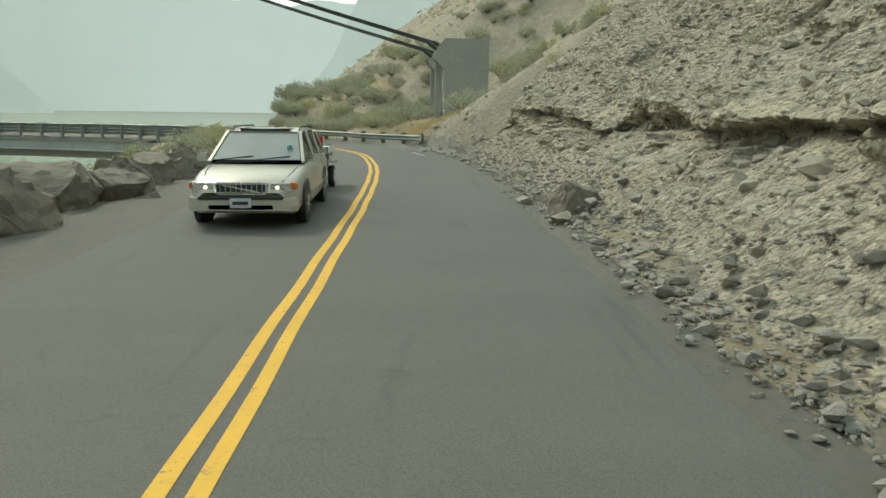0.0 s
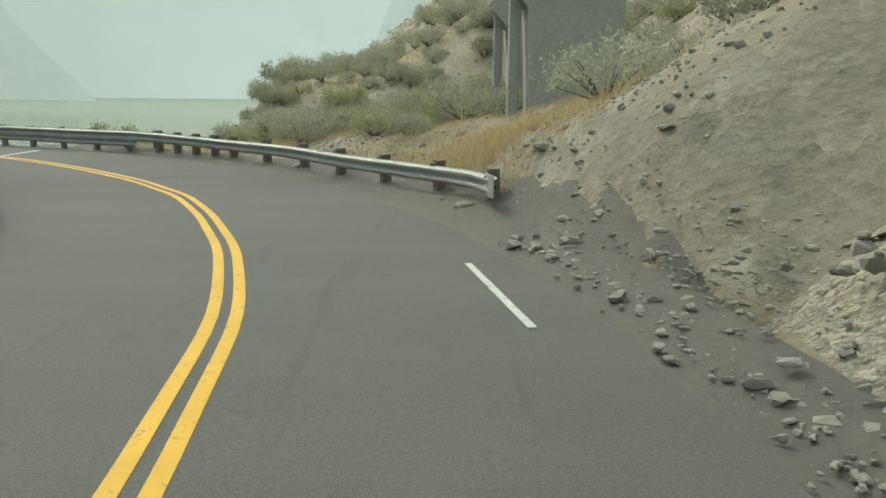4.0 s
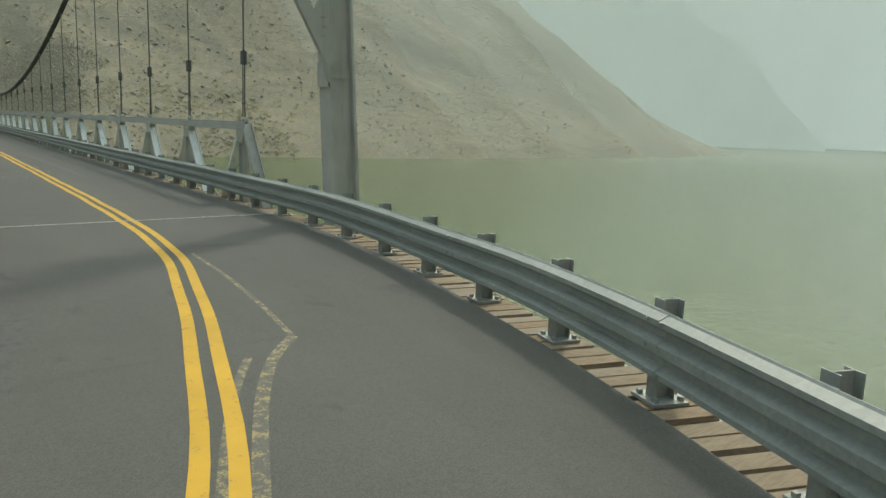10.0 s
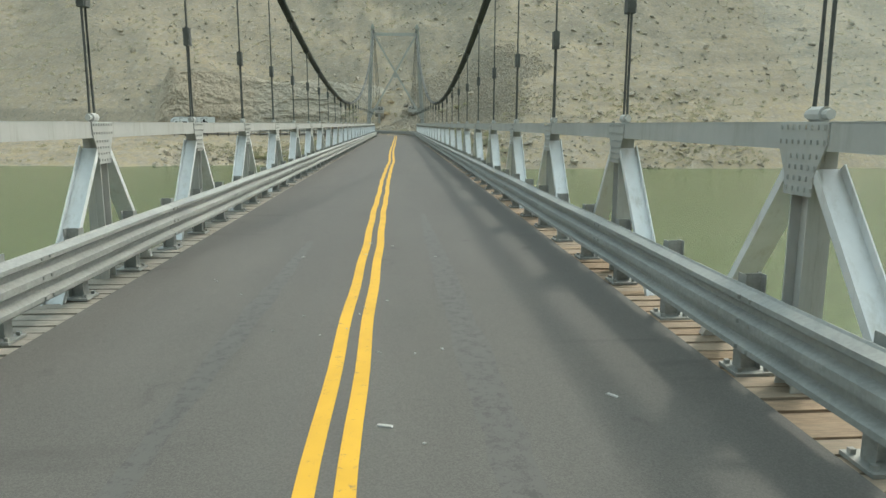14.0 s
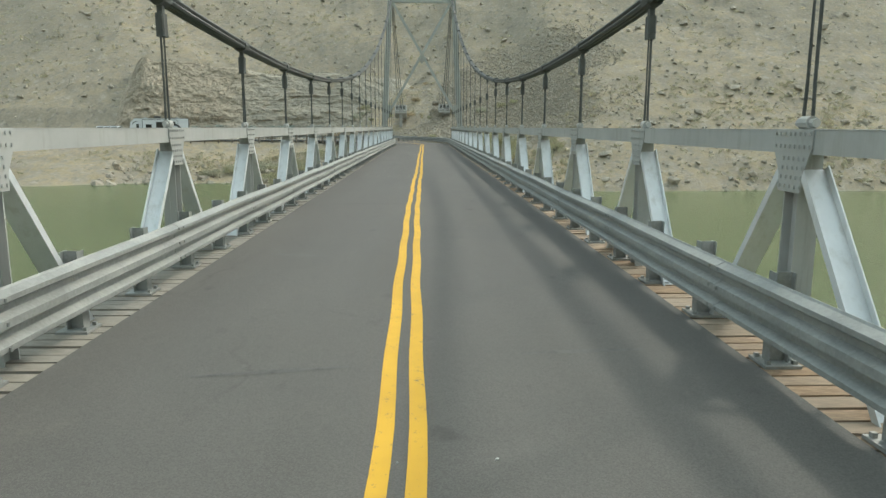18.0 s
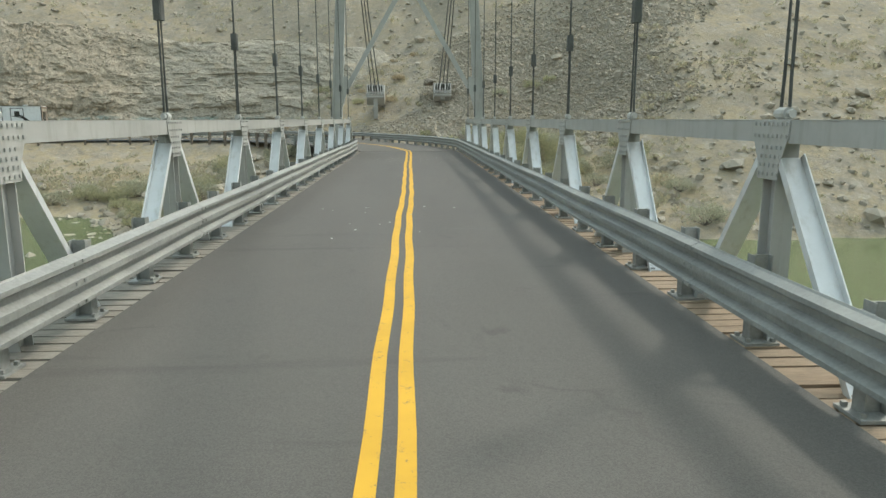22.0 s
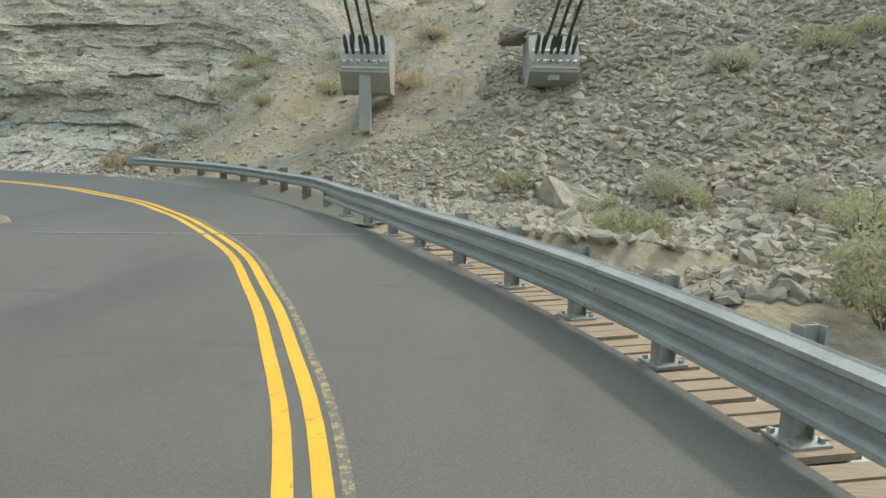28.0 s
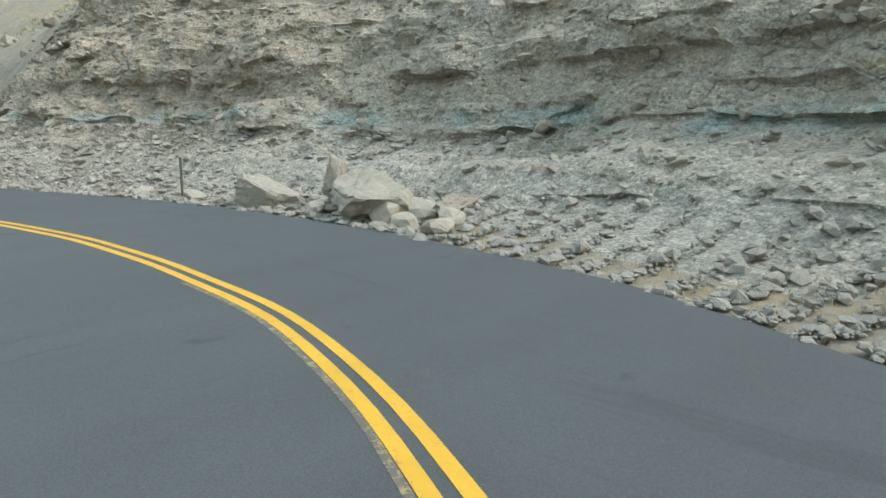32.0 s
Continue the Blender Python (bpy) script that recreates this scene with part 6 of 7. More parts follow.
# ---- cable anchors ----
def anchor(x, y, z, sg, label, deep, foot, under):
    """A concrete anchor with two rows of cable sockets. sg: +1 where the hill lies towards +x."""
    t = thing("cable_anchor", label, "anchor", "cable anchors")
    b = Builder()
    b.prism([(x - sg * 0.15, z - 0.55), (x - sg * 0.15, z - 0.15), (x + sg * 0.55, z + 0.75), (x + sg * deep, z + 0.75), (x + sg * deep, under), (x + sg * 0.6, under), (x + sg * 0.45, max(z - 1.15, under + 0.05))], y - 0.86, y + 0.86)
    part("concrete_block", b, CONCRETE, t)
    part("strut", Builder().box((x + sg * 0.12, y, (z - 0.5 + foot) / 2), (0.34, 0.42, z - 0.5 - foot + 0.2), None, 1, 0.03), CONCRETE, t, "upright concrete strut")
    part("bearing_plate", Builder().prism([(x - sg * 0.20, z - 0.42), (x + sg * 0.42, z + 0.42), (x + sg * 0.47, z + 0.38), (x - sg * 0.15, z - 0.46)], y - 0.78, y + 0.78), STEEL, t)
    run = Vector((-sg * 0.80, 0, 0.60))
    for col in (-0.52, 0.0, 0.52):
        for pair in (-0.11, 0.11):
            a = Vector((x + sg * 0.12, y + col + pair, z + 0.05))
            part("socket", Builder().tube([a, a + run * 0.55, a + run * 0.95], [0.05, 0.085, 0.05], 8), DARK_STEEL, t, "dark cable socket")
            part("anchor_rod", Builder().tube([a - run * 0.05, a + run * 0.6], 0.026, 6), CABLE, t)
        for row_ in range(2):
            for pair in (-0.14, 0.14):
                c = Vector((x + sg * (-0.13 + 0.28 * row_), y + col + pair, z - 0.22 + 0.36 * row_))
                part("nut_plate", Builder().box(tuple(c), (0.08, 0.19, 0.16), Matrix.Rotation(sg * radians(-35), 3, "Y")).tube([c, c + run * 0.1], 0.05, 6), CHROME, t, "bright nut and washer plate")


anchor(147.6, HALF, 4.45, 1, "concrete cable anchor on a strut set in the talus slope", 2.4, 2.0, 3.25)
anchor(147.6, -HALF, 4.6, 1, "concrete cable anchor half buried in talus", 2.4, 3.9, 3.6)
anchor(-35.9, HALF, 5.75, -1, "large stained concrete cable anchor on the brushy slope", 3.4, 1.2, 1.2)
anchor(-35.9, -HALF, 5.75, -1, "large stained concrete cable anchor on the brushy slope", 3.4, 1.4, 1.4)


def abutment(i, sgn, label):
    """Concrete end wall of the bridge with wing walls."""
    t = thing("abutment", label, "abutment")
    c, r = CENTRE[i], CR[i]
    f = np.array([-r[1], r[0]]) * sgn
    rot = Matrix.Rotation(math.atan2(r[1], r[0]), 3, "Z")
    m = c - f * 0.35
    part("end_wall", Builder().box((m[0], m[1], -2.3), (6.9, 0.7, 4.2), rot), CONCRETE, t)
    for s in (-1, 1):
        q = c + r * 3.35 * s - f * 1.6
        part("wing_wall", Builder().box((q[0], q[1], -2.1), (0.35, 2.6, 2.9), rot), CONCRETE, t)


abutment(IA, 1, "pale concrete abutment under the near bridge end")
abutment(IB, -1, "pale concrete abutment under the far bridge end")


def pole(x, y, z, h, label, mat):
    t = thing("marker_post", label, "marker post", "", (x, y, z))
    part("stake", Builder().box((0, 0, h / 2), (0.05, 0.025, h), None, 1, 0.004), mat, t)


pole(154.0, 15.3, 0.5, 1.5, "thin rusty marker stake in the cliff debris", DARK_STEEL)
pole(154.7, 14.5, 0.7, 1.2, "thin weathered marker stake in the cliff debris", POST_WOOD)
pole(151.6, 29.0, 0.1, 0.9, "thin rusty marker stake at the cliff foot", DARK_STEEL)


# ---- vehicles ----
def wheel(parent, x, y, r, w, rim_mat, side):
    """A tyre with a spoked rim, its axle along x of the vehicle. side: which way it faces."""
    b = Builder()
    n = 20
    prof = [(-w / 2, r * 0.66), (-w / 2, r * 0.93), (-w * 0.36, r), (w * 0.36, r), (w / 2, r * 0.93), (w / 2, r * 0.66)]
    vs = [(x + px, y + pr * math.cos(a), r + pr * math.sin(a)) for a in (2 * math.pi * k / n for k in range(n)) for px, pr in prof]
    m = len(prof)
    b.add(vs, [(k * m + j, k * m + (j + 1) % m, ((k + 1) % n) * m + (j + 1) % m, ((k + 1) % n) * m + j) for k in range(n) for j in range(m)])
    ty = part("wheel", b, RUBBER, parent, "black tyre", True)
    rb = Builder()
    f = side * w * 0.42
    rb.tube([(x + f * 0.2, y, r), (x + f, y, r)], r * 0.16, 10)
    for k in range(7):
        a = 2 * math.pi * k / 7
        rb.beam((x + f * 0.9, y + r * 0.12 * math.cos(a), r + r * 0.12 * math.sin(a)), (x + f * 0.8, y + r * 0.62 * math.cos(a), r + r * 0.62 * math.sin(a)), 0.05, 0.10 * r / 0.33, (1, 0, 0))
    ring = [(x + f * 0.85, y + r * 0.64 * math.cos(a), r + r * 0.64 * math.sin(a)) for a in (2 * math.pi * k / 18 for k in range(19))]
    rb.tube(ring, 0.025, 5, False)
    part("rim", rb, rim_mat, ty)
    part("hub_shadow", Builder().tube([(x - f * 0.3, y, r), (x + f * 0.25, y, r)], r * 0.64, 16), BLACK, ty)
    return ty


def shell(sections, mat_name="body"):
    """A lofted body: each section is (y, [(x half, z), ...]) with the outline mirrored in x."""
    b = Builder()
    rings = []
    for y, half in sections:
        ring = [(hx, y, z) for hx, z in half] + [(-hx, y, z) for hx, z in reversed(half)]
        rings.append(ring)
    m = len(rings[0])
    vs = [p for r in rings for p in r]
    fs = [(i * m + k, i * m + (k + 1) % m, (i + 1) * m + (k + 1) % m, (i + 1) * m + k) for i in range(len(rings) - 1) for k in range(m)]
    fs += [tuple(range(m)), tuple(reversed([(len(rings) - 1) * m + k for k in range(m)]))]
    return b.add(vs, fs)


def quad_panel(b, pts, t, n):
    """A thin plate through four points, t thick along n."""
    n = Vector(n) * t
    q = [Vector(p) for p in pts]
    return b.add(q + [p + n for p in q], [(3, 2, 1, 0), (4, 5, 6, 7), (0, 1, 5, 4), (1, 2, 6, 5), (2, 3, 7, 6), (3, 0, 4, 7)])


def station_wagon(at, rz):
    """An estate car; its nose points along +y of the thing."""
    t = thing("station_wagon", "champagne-silver estate car with lit headlights in the oncoming lane", "car", "", at, rz)
    low = lambda y, w, z0, z1, z2: (y, [(w * 0.90, z0), (w, z0 + 0.12), (w, z1), (w * 0.96, z2 - 0.05), (w * 0.86, z2)])
    body = part("body", shell([low(-2.34, 0.80, 0.36, 0.70, 0.92), low(-2.25, 0.87, 0.24, 0.75, 0.98), low(-1.2, 0.90, 0.20, 0.80, 0.98), low(0.0, 0.90, 0.19, 0.80, 0.97), low(0.75, 0.90, 0.19, 0.78, 0.95), low(1.5, 0.88, 0.20, 0.72, 0.88), low(2.05, 0.84, 0.22, 0.64, 0.78), low(2.28, 0.76, 0.26, 0.56, 0.68), low(2.36, 0.66, 0.32, 0.50, 0.58)]), CHAMPAGNE, t, "", True)
    cab = lambda y, w0, w1, z1: (y, [(w0, 0.93), (w0 * 0.99, 1.0), (w1, z1 - 0.10), (w1 * 0.93, z1 - 0.02), (w1 * 0.7, z1)])
    part("cabin", shell([cab(-2.28, 0.78, 0.60, 1.08), cab(-2.05, 0.80, 0.62, 1.40), cab(-1.7, 0.81, 0.64, 1.46), cab(-0.4, 0.82, 0.66, 1.48), cab(0.25, 0.82, 0.64, 1.44), cab(1.02, 0.80, 0.76, 0.99)]), GLASS, t, "tinted windows")
    part("windscreen", quad_panel(Builder(), [(-0.74, 1.03, 0.995), (0.74, 1.03, 0.995), (0.60, 0.27, 1.44), (-0.60, 0.27, 1.44)], 0.012, (0, 0.5, 0.86)), SCREEN, t, "windscreen painted pale for the sky's reflection")
    part("roof", shell([(-2.1, [(0.60, 1.40), (0.56, 1.425), (0.40, 1.43)]), (-1.6, [(0.66, 1.45), (0.60, 1.485), (0.40, 1.49)]), (-0.4, [(0.68, 1.47), (0.62, 1.505), (0.40, 1.51)]), (0.30, [(0.64, 1.42), (0.58, 1.46), (0.40, 1.465)])]), CHAMPAGNE, t, "", True)
    part("sunroof", Builder().box((0, -0.05, 1.495), (0.9, 0.62, 0.03), None, 1, 0.08), GLASS, t)
    for s in (-1, 1):
        for (y0, z0), (y1, z1), w0, w1 in (((1.08, 0.97), (0.24, 1.46), 0.79, 0.64), ((-0.10, 0.97), (-0.22, 1.47), 0.825, 0.67), ((-1.12, 0.97), (-1.20, 1.47), 0.82, 0.66), ((-2.28, 0.97), (-2.06, 1.42), 0.79, 0.62)):
            part("pillar", Builder().beam((s * w0, y0, z0), (s * w1, y1, z1), 0.055, 0.045), CHAMPAGNE, t)
        part("roof_rail", Builder().tube([(s * 0.58, -1.9, 1.45), (s * 0.60, -1.75, 1.53), (s * 0.61, -0.1, 1.54), (s * 0.60, 0.05, 1.48)], 0.016, 6), BLACK, t)
        hl = part("headlight", Builder().prism([(s * 0.43, 0.58), (s * 0.74, 0.60), (s * 0.75, 0.73), (s * 0.45, 0.72)], 2.14, 2.32), CHROME, t, "clear glass headlight")
        part("lamp", Builder().tube([(s * 0.55, 2.30, 0.66), (s * 0.55, 2.34, 0.66)], 0.032, 10), HEADLAMP, hl, "lit bulb")
        part("indicator", Builder().prism([(s * 0.72, 0.61), (s * 0.83, 0.625), (s * 0.82, 0.72), (s * 0.73, 0.73)], 2.02, 2.22), ORANGE, hl, "amber turn lamp")
        m = part("mirror", Builder().box((s * 0.99, 0.72, 1.02), (0.20, 0.11, 0.14), None, 0.85, 0.03).beam((s * 0.84, 0.70, 0.97), (s * 0.93, 0.72, 1.0), 0.05, 0.03), CHAMPAGNE, t)
        part("door_handle", Builder().box((s * 0.905, -0.05, 0.80), (0.02, 0.18, 0.03)), CHAMPAGNE, t)
        part("door_handle", Builder().box((s * 0.905, -1.05, 0.80), (0.02, 0.18, 0.03)), CHAMPAGNE, t)
        part("sill_trim", Builder().box((s * 0.90, 0.0, 0.46), (0.03, 2.0, 0.05), None, 1, 0.01), CHAMPAGNE, t)
        part("tail_light", Builder().box((s * 0.74, -2.30, 1.05), (0.10, 0.10, 0.5), None, 0.85, 0.02), RED, t)
        for y in (1.42, -1.36):
            part("wheel_arch", Builder().tube([(s * 0.80, y, 0.34), (s * 0.905, y, 0.34)], 0.385, 20), BLACK, t)
            wheel(t, s * 0.80, y, 0.32, 0.20, CHROME, s)
    part("grille", Builder().prism([(-0.36, 0.56), (0.36, 0.56), (0.40, 0.72), (-0.40, 0.72)], 2.26, 2.35), BLACK, t)
    part("grille_trim", Builder().beam((-0.38, 2.36, 0.725), (0.38, 2.36, 0.725), 0.02, 0.03).beam((-0.36, 2.36, 0.56), (0.36, 2.36, 0.56), 0.02, 0.02).beam((-0.37, 2.36, 0.56), (-0.39, 2.36, 0.72), 0.02, 0.02).beam((0.37, 2.36, 0.56), (0.39, 2.36, 0.72), 0.02, 0.02).beam((-0.30, 2.365, 0.58), (0.28, 2.365, 0.70), 0.015, 0.02), CHROME, t)
    for j in range(9):
        part("grille_bar", Builder().beam((-0.32 + 0.08 * j, 2.352, 0.57), (-0.32 + 0.08 * j, 2.352, 0.715), 0.012, 0.012), CHROME, t)
    for s in (-1, 1):
        part("bonnet_seam", Builder().tube([(s * 0.60, 2.20, 0.735), (s * 0.70, 1.7, 0.855), (s * 0.74, 1.1, 0.95)], 0.006, 4), BLACK, t)
        part("washer_jet", Builder().box((s * 0.30, 1.12, 0.965), (0.04, 0.03, 0.015), None, 0.8), BLACK, t)
    part("bumper", shell([(2.20, [(0.84, 0.28), (0.86, 0.36), (0.84, 0.50)]), (2.36, [(0.76, 0.29), (0.78, 0.37), (0.76, 0.50)]), (2.43, [(0.58, 0.31), (0.60, 0.38), (0.58, 0.48)])]), CHAMPAGNE, t)
    part("bumper_strip", Builder().box((0, 2.42, 0.50), (1.30, 0.05, 0.04), None, 1, 0.01), BLACK, t)
    part("air_intake", Builder().box((0, 2.40, 0.36), (1.0, 0.06, 0.07), None, 1, 0.01), BLACK, t)
    pl = part("number_plate", Builder().box((0, 2.445, 0.43), (0.32, 0.02, 0.15)), PLATE, t)
    part("plate_bar", Builder().box((0, 2.457, 0.43), (0.24, 0.006, 0.05)), BLACK, pl)
    for s in (-0.35, 0.28):
        part("wiper", Builder().tube([(s + 0.35, 1.04, 1.0), (s - 0.20, 0.96, 1.06)], 0.010, 5), BLACK, t)
    part("paper_tag", Builder().box((-0.52, 0.735, 1.19), (0.09, 0.012, 0.13), Matrix.Rotation(radians(-30), 3, "X")), PAPER, t, "pale blue paper tag behind the windscreen")
    return t


HEADLAMP = make_glow("headlamp", (1.0, 0.9, 0.7), 1.3).m
PLATE = plain("plate_white", (0.5, 0.52, 0.56), 0.5)
PAPER = plain("pale_blue_paper", (0.35, 0.60, 0.58), 0.8)
WOOD = plain("brown_ply", (0.22, 0.13, 0.07), 0.8)
station_wagon((-30.95, 37.65, 0.0), 0)


def utility_trailer(at, rz):
    t = thing("utility_trailer", "small dark box trailer with white panels strapped on top", "trailer", "", at, rz)
    part("box", Builder().box((0, 0, 0.56), (1.15, 1.9, 0.42), None, 1.06, 0.03), DARK_STEEL, t)
    part("drawbar", Builder().beam((0.4, 0.9, 0.42), (0, 2.0, 0.45), 0.05, 0.08).beam((-0.4, 0.9, 0.42), (0, 2.0, 0.45), 0.05, 0.08), DARK_STEEL, t)
    part("load_bed", Builder().box((0, -0.1, 0.81), (0.9, 1.5, 0.06)), WOOD, t, "brown boards")
    for s in (-1, 1):
        part("panel", Builder().box((s * 0.48, 0.05, 0.90), (0.42, 2.2, 0.16), Matrix.Rotation(radians(4 * s), 3, "Z"), 0.94, 0.02), WHITE_BODY, t, "long white boxed panel")
        part("strap", Builder().box((s * 0.48, -0.55, 0.99), (0.46, 0.12, 0.02)).box((s * 0.70, -0.55, 0.86), (0.02, 0.12, 0.26)), DARK_STEEL, t)
        part("strap", Builder().box((s * 0.48, 0.45, 0.99), (0.46, 0.12, 0.02)).box((s * 0.70, 0.45, 0.86), (0.02, 0.12, 0.26)), DARK_STEEL, t)
        part("mudguard", Builder().box((s * 0.74, -0.1, 0.62), (0.24, 0.66, 0.04), None, 0.9, 0.05), GALV, t)
        wheel(t, s * 0.74, -0.1, 0.26, 0.14, WHITE_BODY, s)
        part("tail_light", Builder().box((s * 0.45, -0.97, 0.5), (0.16, 0.04, 0.09)), RED, t)
    part("tie_strap", Builder().beam((-0.30, -0.50, 1.01), (0.30, -0.62, 1.0), 0.05, 0.01), ORANGE, t, "orange ratchet strap")


utility_trailer((-31.0, 33.6, 0.0), 0)


def swoosh(b, pts, w, x, n):
    """A tapered curved band of colour laid on a flat side."""
    c = spline(pts, 0.12)
    m = len(c)
    vs = []
    for i, (u, v) in enumerate(c):
        h = w * math.sin(math.pi * (0.08 + 0.92 * i / m)) / 2
        d = c[min(i + 1, m - 1)] - c[max(i - 1, 0)]
        d /= np.linalg.norm(d) + 1e-6
        for s in (-1, 1):
            q = (u - d[1] * h * s, v + d[0] * h * s)
            vs.append(n(q[0], q[1]))
    return b.add(vs, [(2 * i, 2 * i + 1, 2 * i + 3, 2 * i + 2) for i in range(m - 1)])


def travel_trailer(at, rz):
    """A bumper-pull travel trailer; +y is its front."""
    t = thing("travel_trailer", "white and tan travel trailer with dark swooshes and a spare wheel", "trailer", "", at, rz)
    w, h0, h1, l = 1.22, 0.62, 3.12, 4.0
    body = part("body", Builder().prism([(-l, h0), (-l, h1 - 0.05), (-l + 0.06, h1), (l - 0.7, h1), (l - 0.15, h1 - 0.55), (l, h1 - 1.3), (l - 0.1, h0 + 0.25), (l - 0.45, h0)], -w, w, 0), WHITE_BODY, t)
    part("rear_wall", Builder().box((0, -l - 0.012, (h0 + h1) / 2), (2 * w - 0.03, 0.03, h1 - h0 - 0.05), None, 1), TAN_BODY, t, "tan end wall")
    for s in (-1, 1):
        part("corner_trim", Builder().box((s * w, -l - 0.005, (h0 + h1) / 2), (0.05, 0.07, h1 - h0), None, 1, 0.01), BLACK, t)
        part("lower_skirt", Builder().box((s * (w + 0.006), -0.3, h0 + 0.18), (0.02, 7.2, 0.34)), BLACK, t, "dark lower skirt")
        part("roof_trim", Builder().beam((s * w, -l, h1 + 0.005), (s * w, l - 0.7, h1 + 0.005), 0.05, 0.05), BLACK, t)
    part("roof", Builder().box((0, -0.35, h1 + 0.012), (2 * w - 0.06, 7.2, 0.03), None, 1, 0.04), WHITE_BODY, t)
    part("air_conditioner", Builder().box((0, 0.3, h1 + 0.17), (0.72, 1.0, 0.30), None, 0.88, 0.10), BLACK, t, "dark roof air conditioner")
    for y in (-2.4, 2.0):
        part("roof_vent", Builder().box((0.3, y, h1 + 0.07), (0.4, 0.4, 0.11), None, 0.85, 0.05), WHITE_BODY, t)
    win = part("rear_window", Builder().box((-0.22, -l - 0.035, 2.05), (0.86, 0.04, 1.02), None, 1, 0.01), GLASS, t, "dark window")
    part("window_bar", Builder().box((-0.22, -l - 0.06, 1.86), (0.78, 0.012, 0.02)), BLACK, win)
    for n, wd in enumerate((0.20, 0.13, 0.14, 0.12, 0.14, 0.0, 0.16, 0.12, 0.13, 0.06, 0.06)):
        if wd:
            part("name_bar", Builder().box((-0.72 + 0.15 * n, -l - 0.04, 2.78 + (0.02 if n in (0, 6) else 0)), (wd * 0.8, 0.012, 0.19 if n in (0, 6) else 0.14)), CREAM, t, "pale bar of the trailer's name")
    for s in (-1, 1):
        b = Builder()
        swoosh(b, [(s * 1.15, 2.1), (s * 0.98, 1.65), (s * 0.62, 1.28), (s * 0.40, 1.16)], 0.12, 0, lambda u, v: (u, -l - 0.034, v))
        part("decal", b, CREAM, t, "pale tusk-shaped stripe")
        b = Builder()
        swoosh(b, [(s * 1.21, 1.75), (s * 0.95, 1.45), (s * 0.5, 1.20)], 0.22, 0, lambda u, v: (u, -l - 0.031, v))
        part("decal", b, BLACK, t, "dark tusk-shaped stripe")
        lamp = part("tail_light", Builder().box((s * 0.98, -l - 0.04, 1.02), (0.24, 0.05, 0.12), None, 1, 0.01), RED, t)
    pl = part("number_plate", Builder().box((-0.92, -l - 0.045, 0.84), (0.32, 0.02, 0.16)), PLATE, t)
    part("plate_bar", Builder().box((-0.92, -l - 0.058, 0.84), (0.22, 0.006, 0.05)), BLACK, pl)
    for x in (-0.5, -0.3, 0.3, -0.9, 0.9):
        part("marker_lamp", Builder().box((x, -l - 0.04, 3.02), (0.08, 0.03, 0.03)), RED, t)
    side = -w - 0.008
    on = lambda u, v: (side - 0.008, u, v)
    part("slide_out", Builder().box((-w - 0.02, 0.75, 1.85), (0.06, 3.0, 2.1), None, 1, 0.01), WHITE_BODY, t, "white slide-out wall")
    for y0, y1, z0, z1, nm in ((1.05, 1.85, 1.55, 2.25, "window"), (-0.55, 0.45, 1.45, 2.62, "window"), (2.75, 3.1, 1.6, 2.3, "window")):
        x_ = -w - 0.055 if y0 < 2.5 else -w - 0.012
        part(nm, Builder().box((x_, (y0 + y1) / 2, (z0 + z1) / 2), (0.03, y1 - y0, z1 - z0), None, 1, 0.004), GLASS, t, "dark window")
    for y in (-0.78, 2.28):
        part("slide_trim", Builder().box((-w - 0.04, y, 1.85), (0.05, 0.06, 2.12)), BLACK, t)
    part("slide_trim", Builder().box((-w - 0.04, 0.75, 2.92), (0.05, 3.1, 0.06)), BLACK, t)
    door = part("door", Builder().box((-w - 0.018, -2.0, 1.85), (0.03, 0.95, 2.0), None, 1, 0.004), WHITE_BODY, t, "white entry door")
    part("door_window", Builder().box((-w - 0.04, -2.0, 2.4), (0.02, 0.42, 0.5)), GLASS, door)
    part("door_handle", Builder().box((-w - 0.05, -1.6, 1.7), (0.04, 0.06, 0.14)), BLACK, door)
    for y in (-2.52, -1.48):
        part("door_trim", Builder().box((-w - 0.02, y, 1.85), (0.045, 0.05, 2.06)), BLACK, door)
    part("door_trim", Builder().box((-w - 0.02, -2.0, 2.9), (0.045, 1.05, 0.05)), BLACK, door)
    for pts, wd in (([(-0.2, 1.45), (0.4, 1.2), (1.2, 1.05), (1.9, 1.08)], 0.12), ([(-3.9, 1.5), (-3.0, 1.7), (-2.2, 2.25), (-1.5, 2.15)], 0.20), ([(-3.3, 0.7), (-2.7, 1.3), (-2.6, 1.9), (-1.7, 2.2)], 0.10), ([(3.2, 1.2), (2.9, 1.05), (2.5, 1.1)], 0.08), ([(3.7, 2.2), (3.3, 2.6), (2.9, 2.7)], 0.10), ([(-3.5, 0.7), (-3.2, 0.9), (-2.9, 1.4)], 0.14)):
        b = Builder()
        swoosh(b, pts, wd, 0, lambda u, v: (-w - (0.056 if -0.7 < u < 2.2 else 0.037), u, v))
        part("decal", b, BLACK, t, "dark swoosh")
    part("bumper", Builder().box((0.1, -l - 0.22, 0.60), (2.5, 0.12, 0.10)).box((-0.6, -l - 0.08, 0.6), (0.1, 0.3, 0.08)).box((0.6, -l - 0.08, 0.6), (0.1, 0.3, 0.08)), BLACK, t)
    part("spare_wheel", Builder().tube([(0.05, -l - 0.10, 0.86), (0.05, -l - 0.30, 0.86)], 0.34, 20), RUBBER, t)
    part("spare_rim", Builder().tube([(0.05, -l - 0.28, 0.86), (0.05, -l - 0.315, 0.86)], 0.20, 14), CHROME, t)
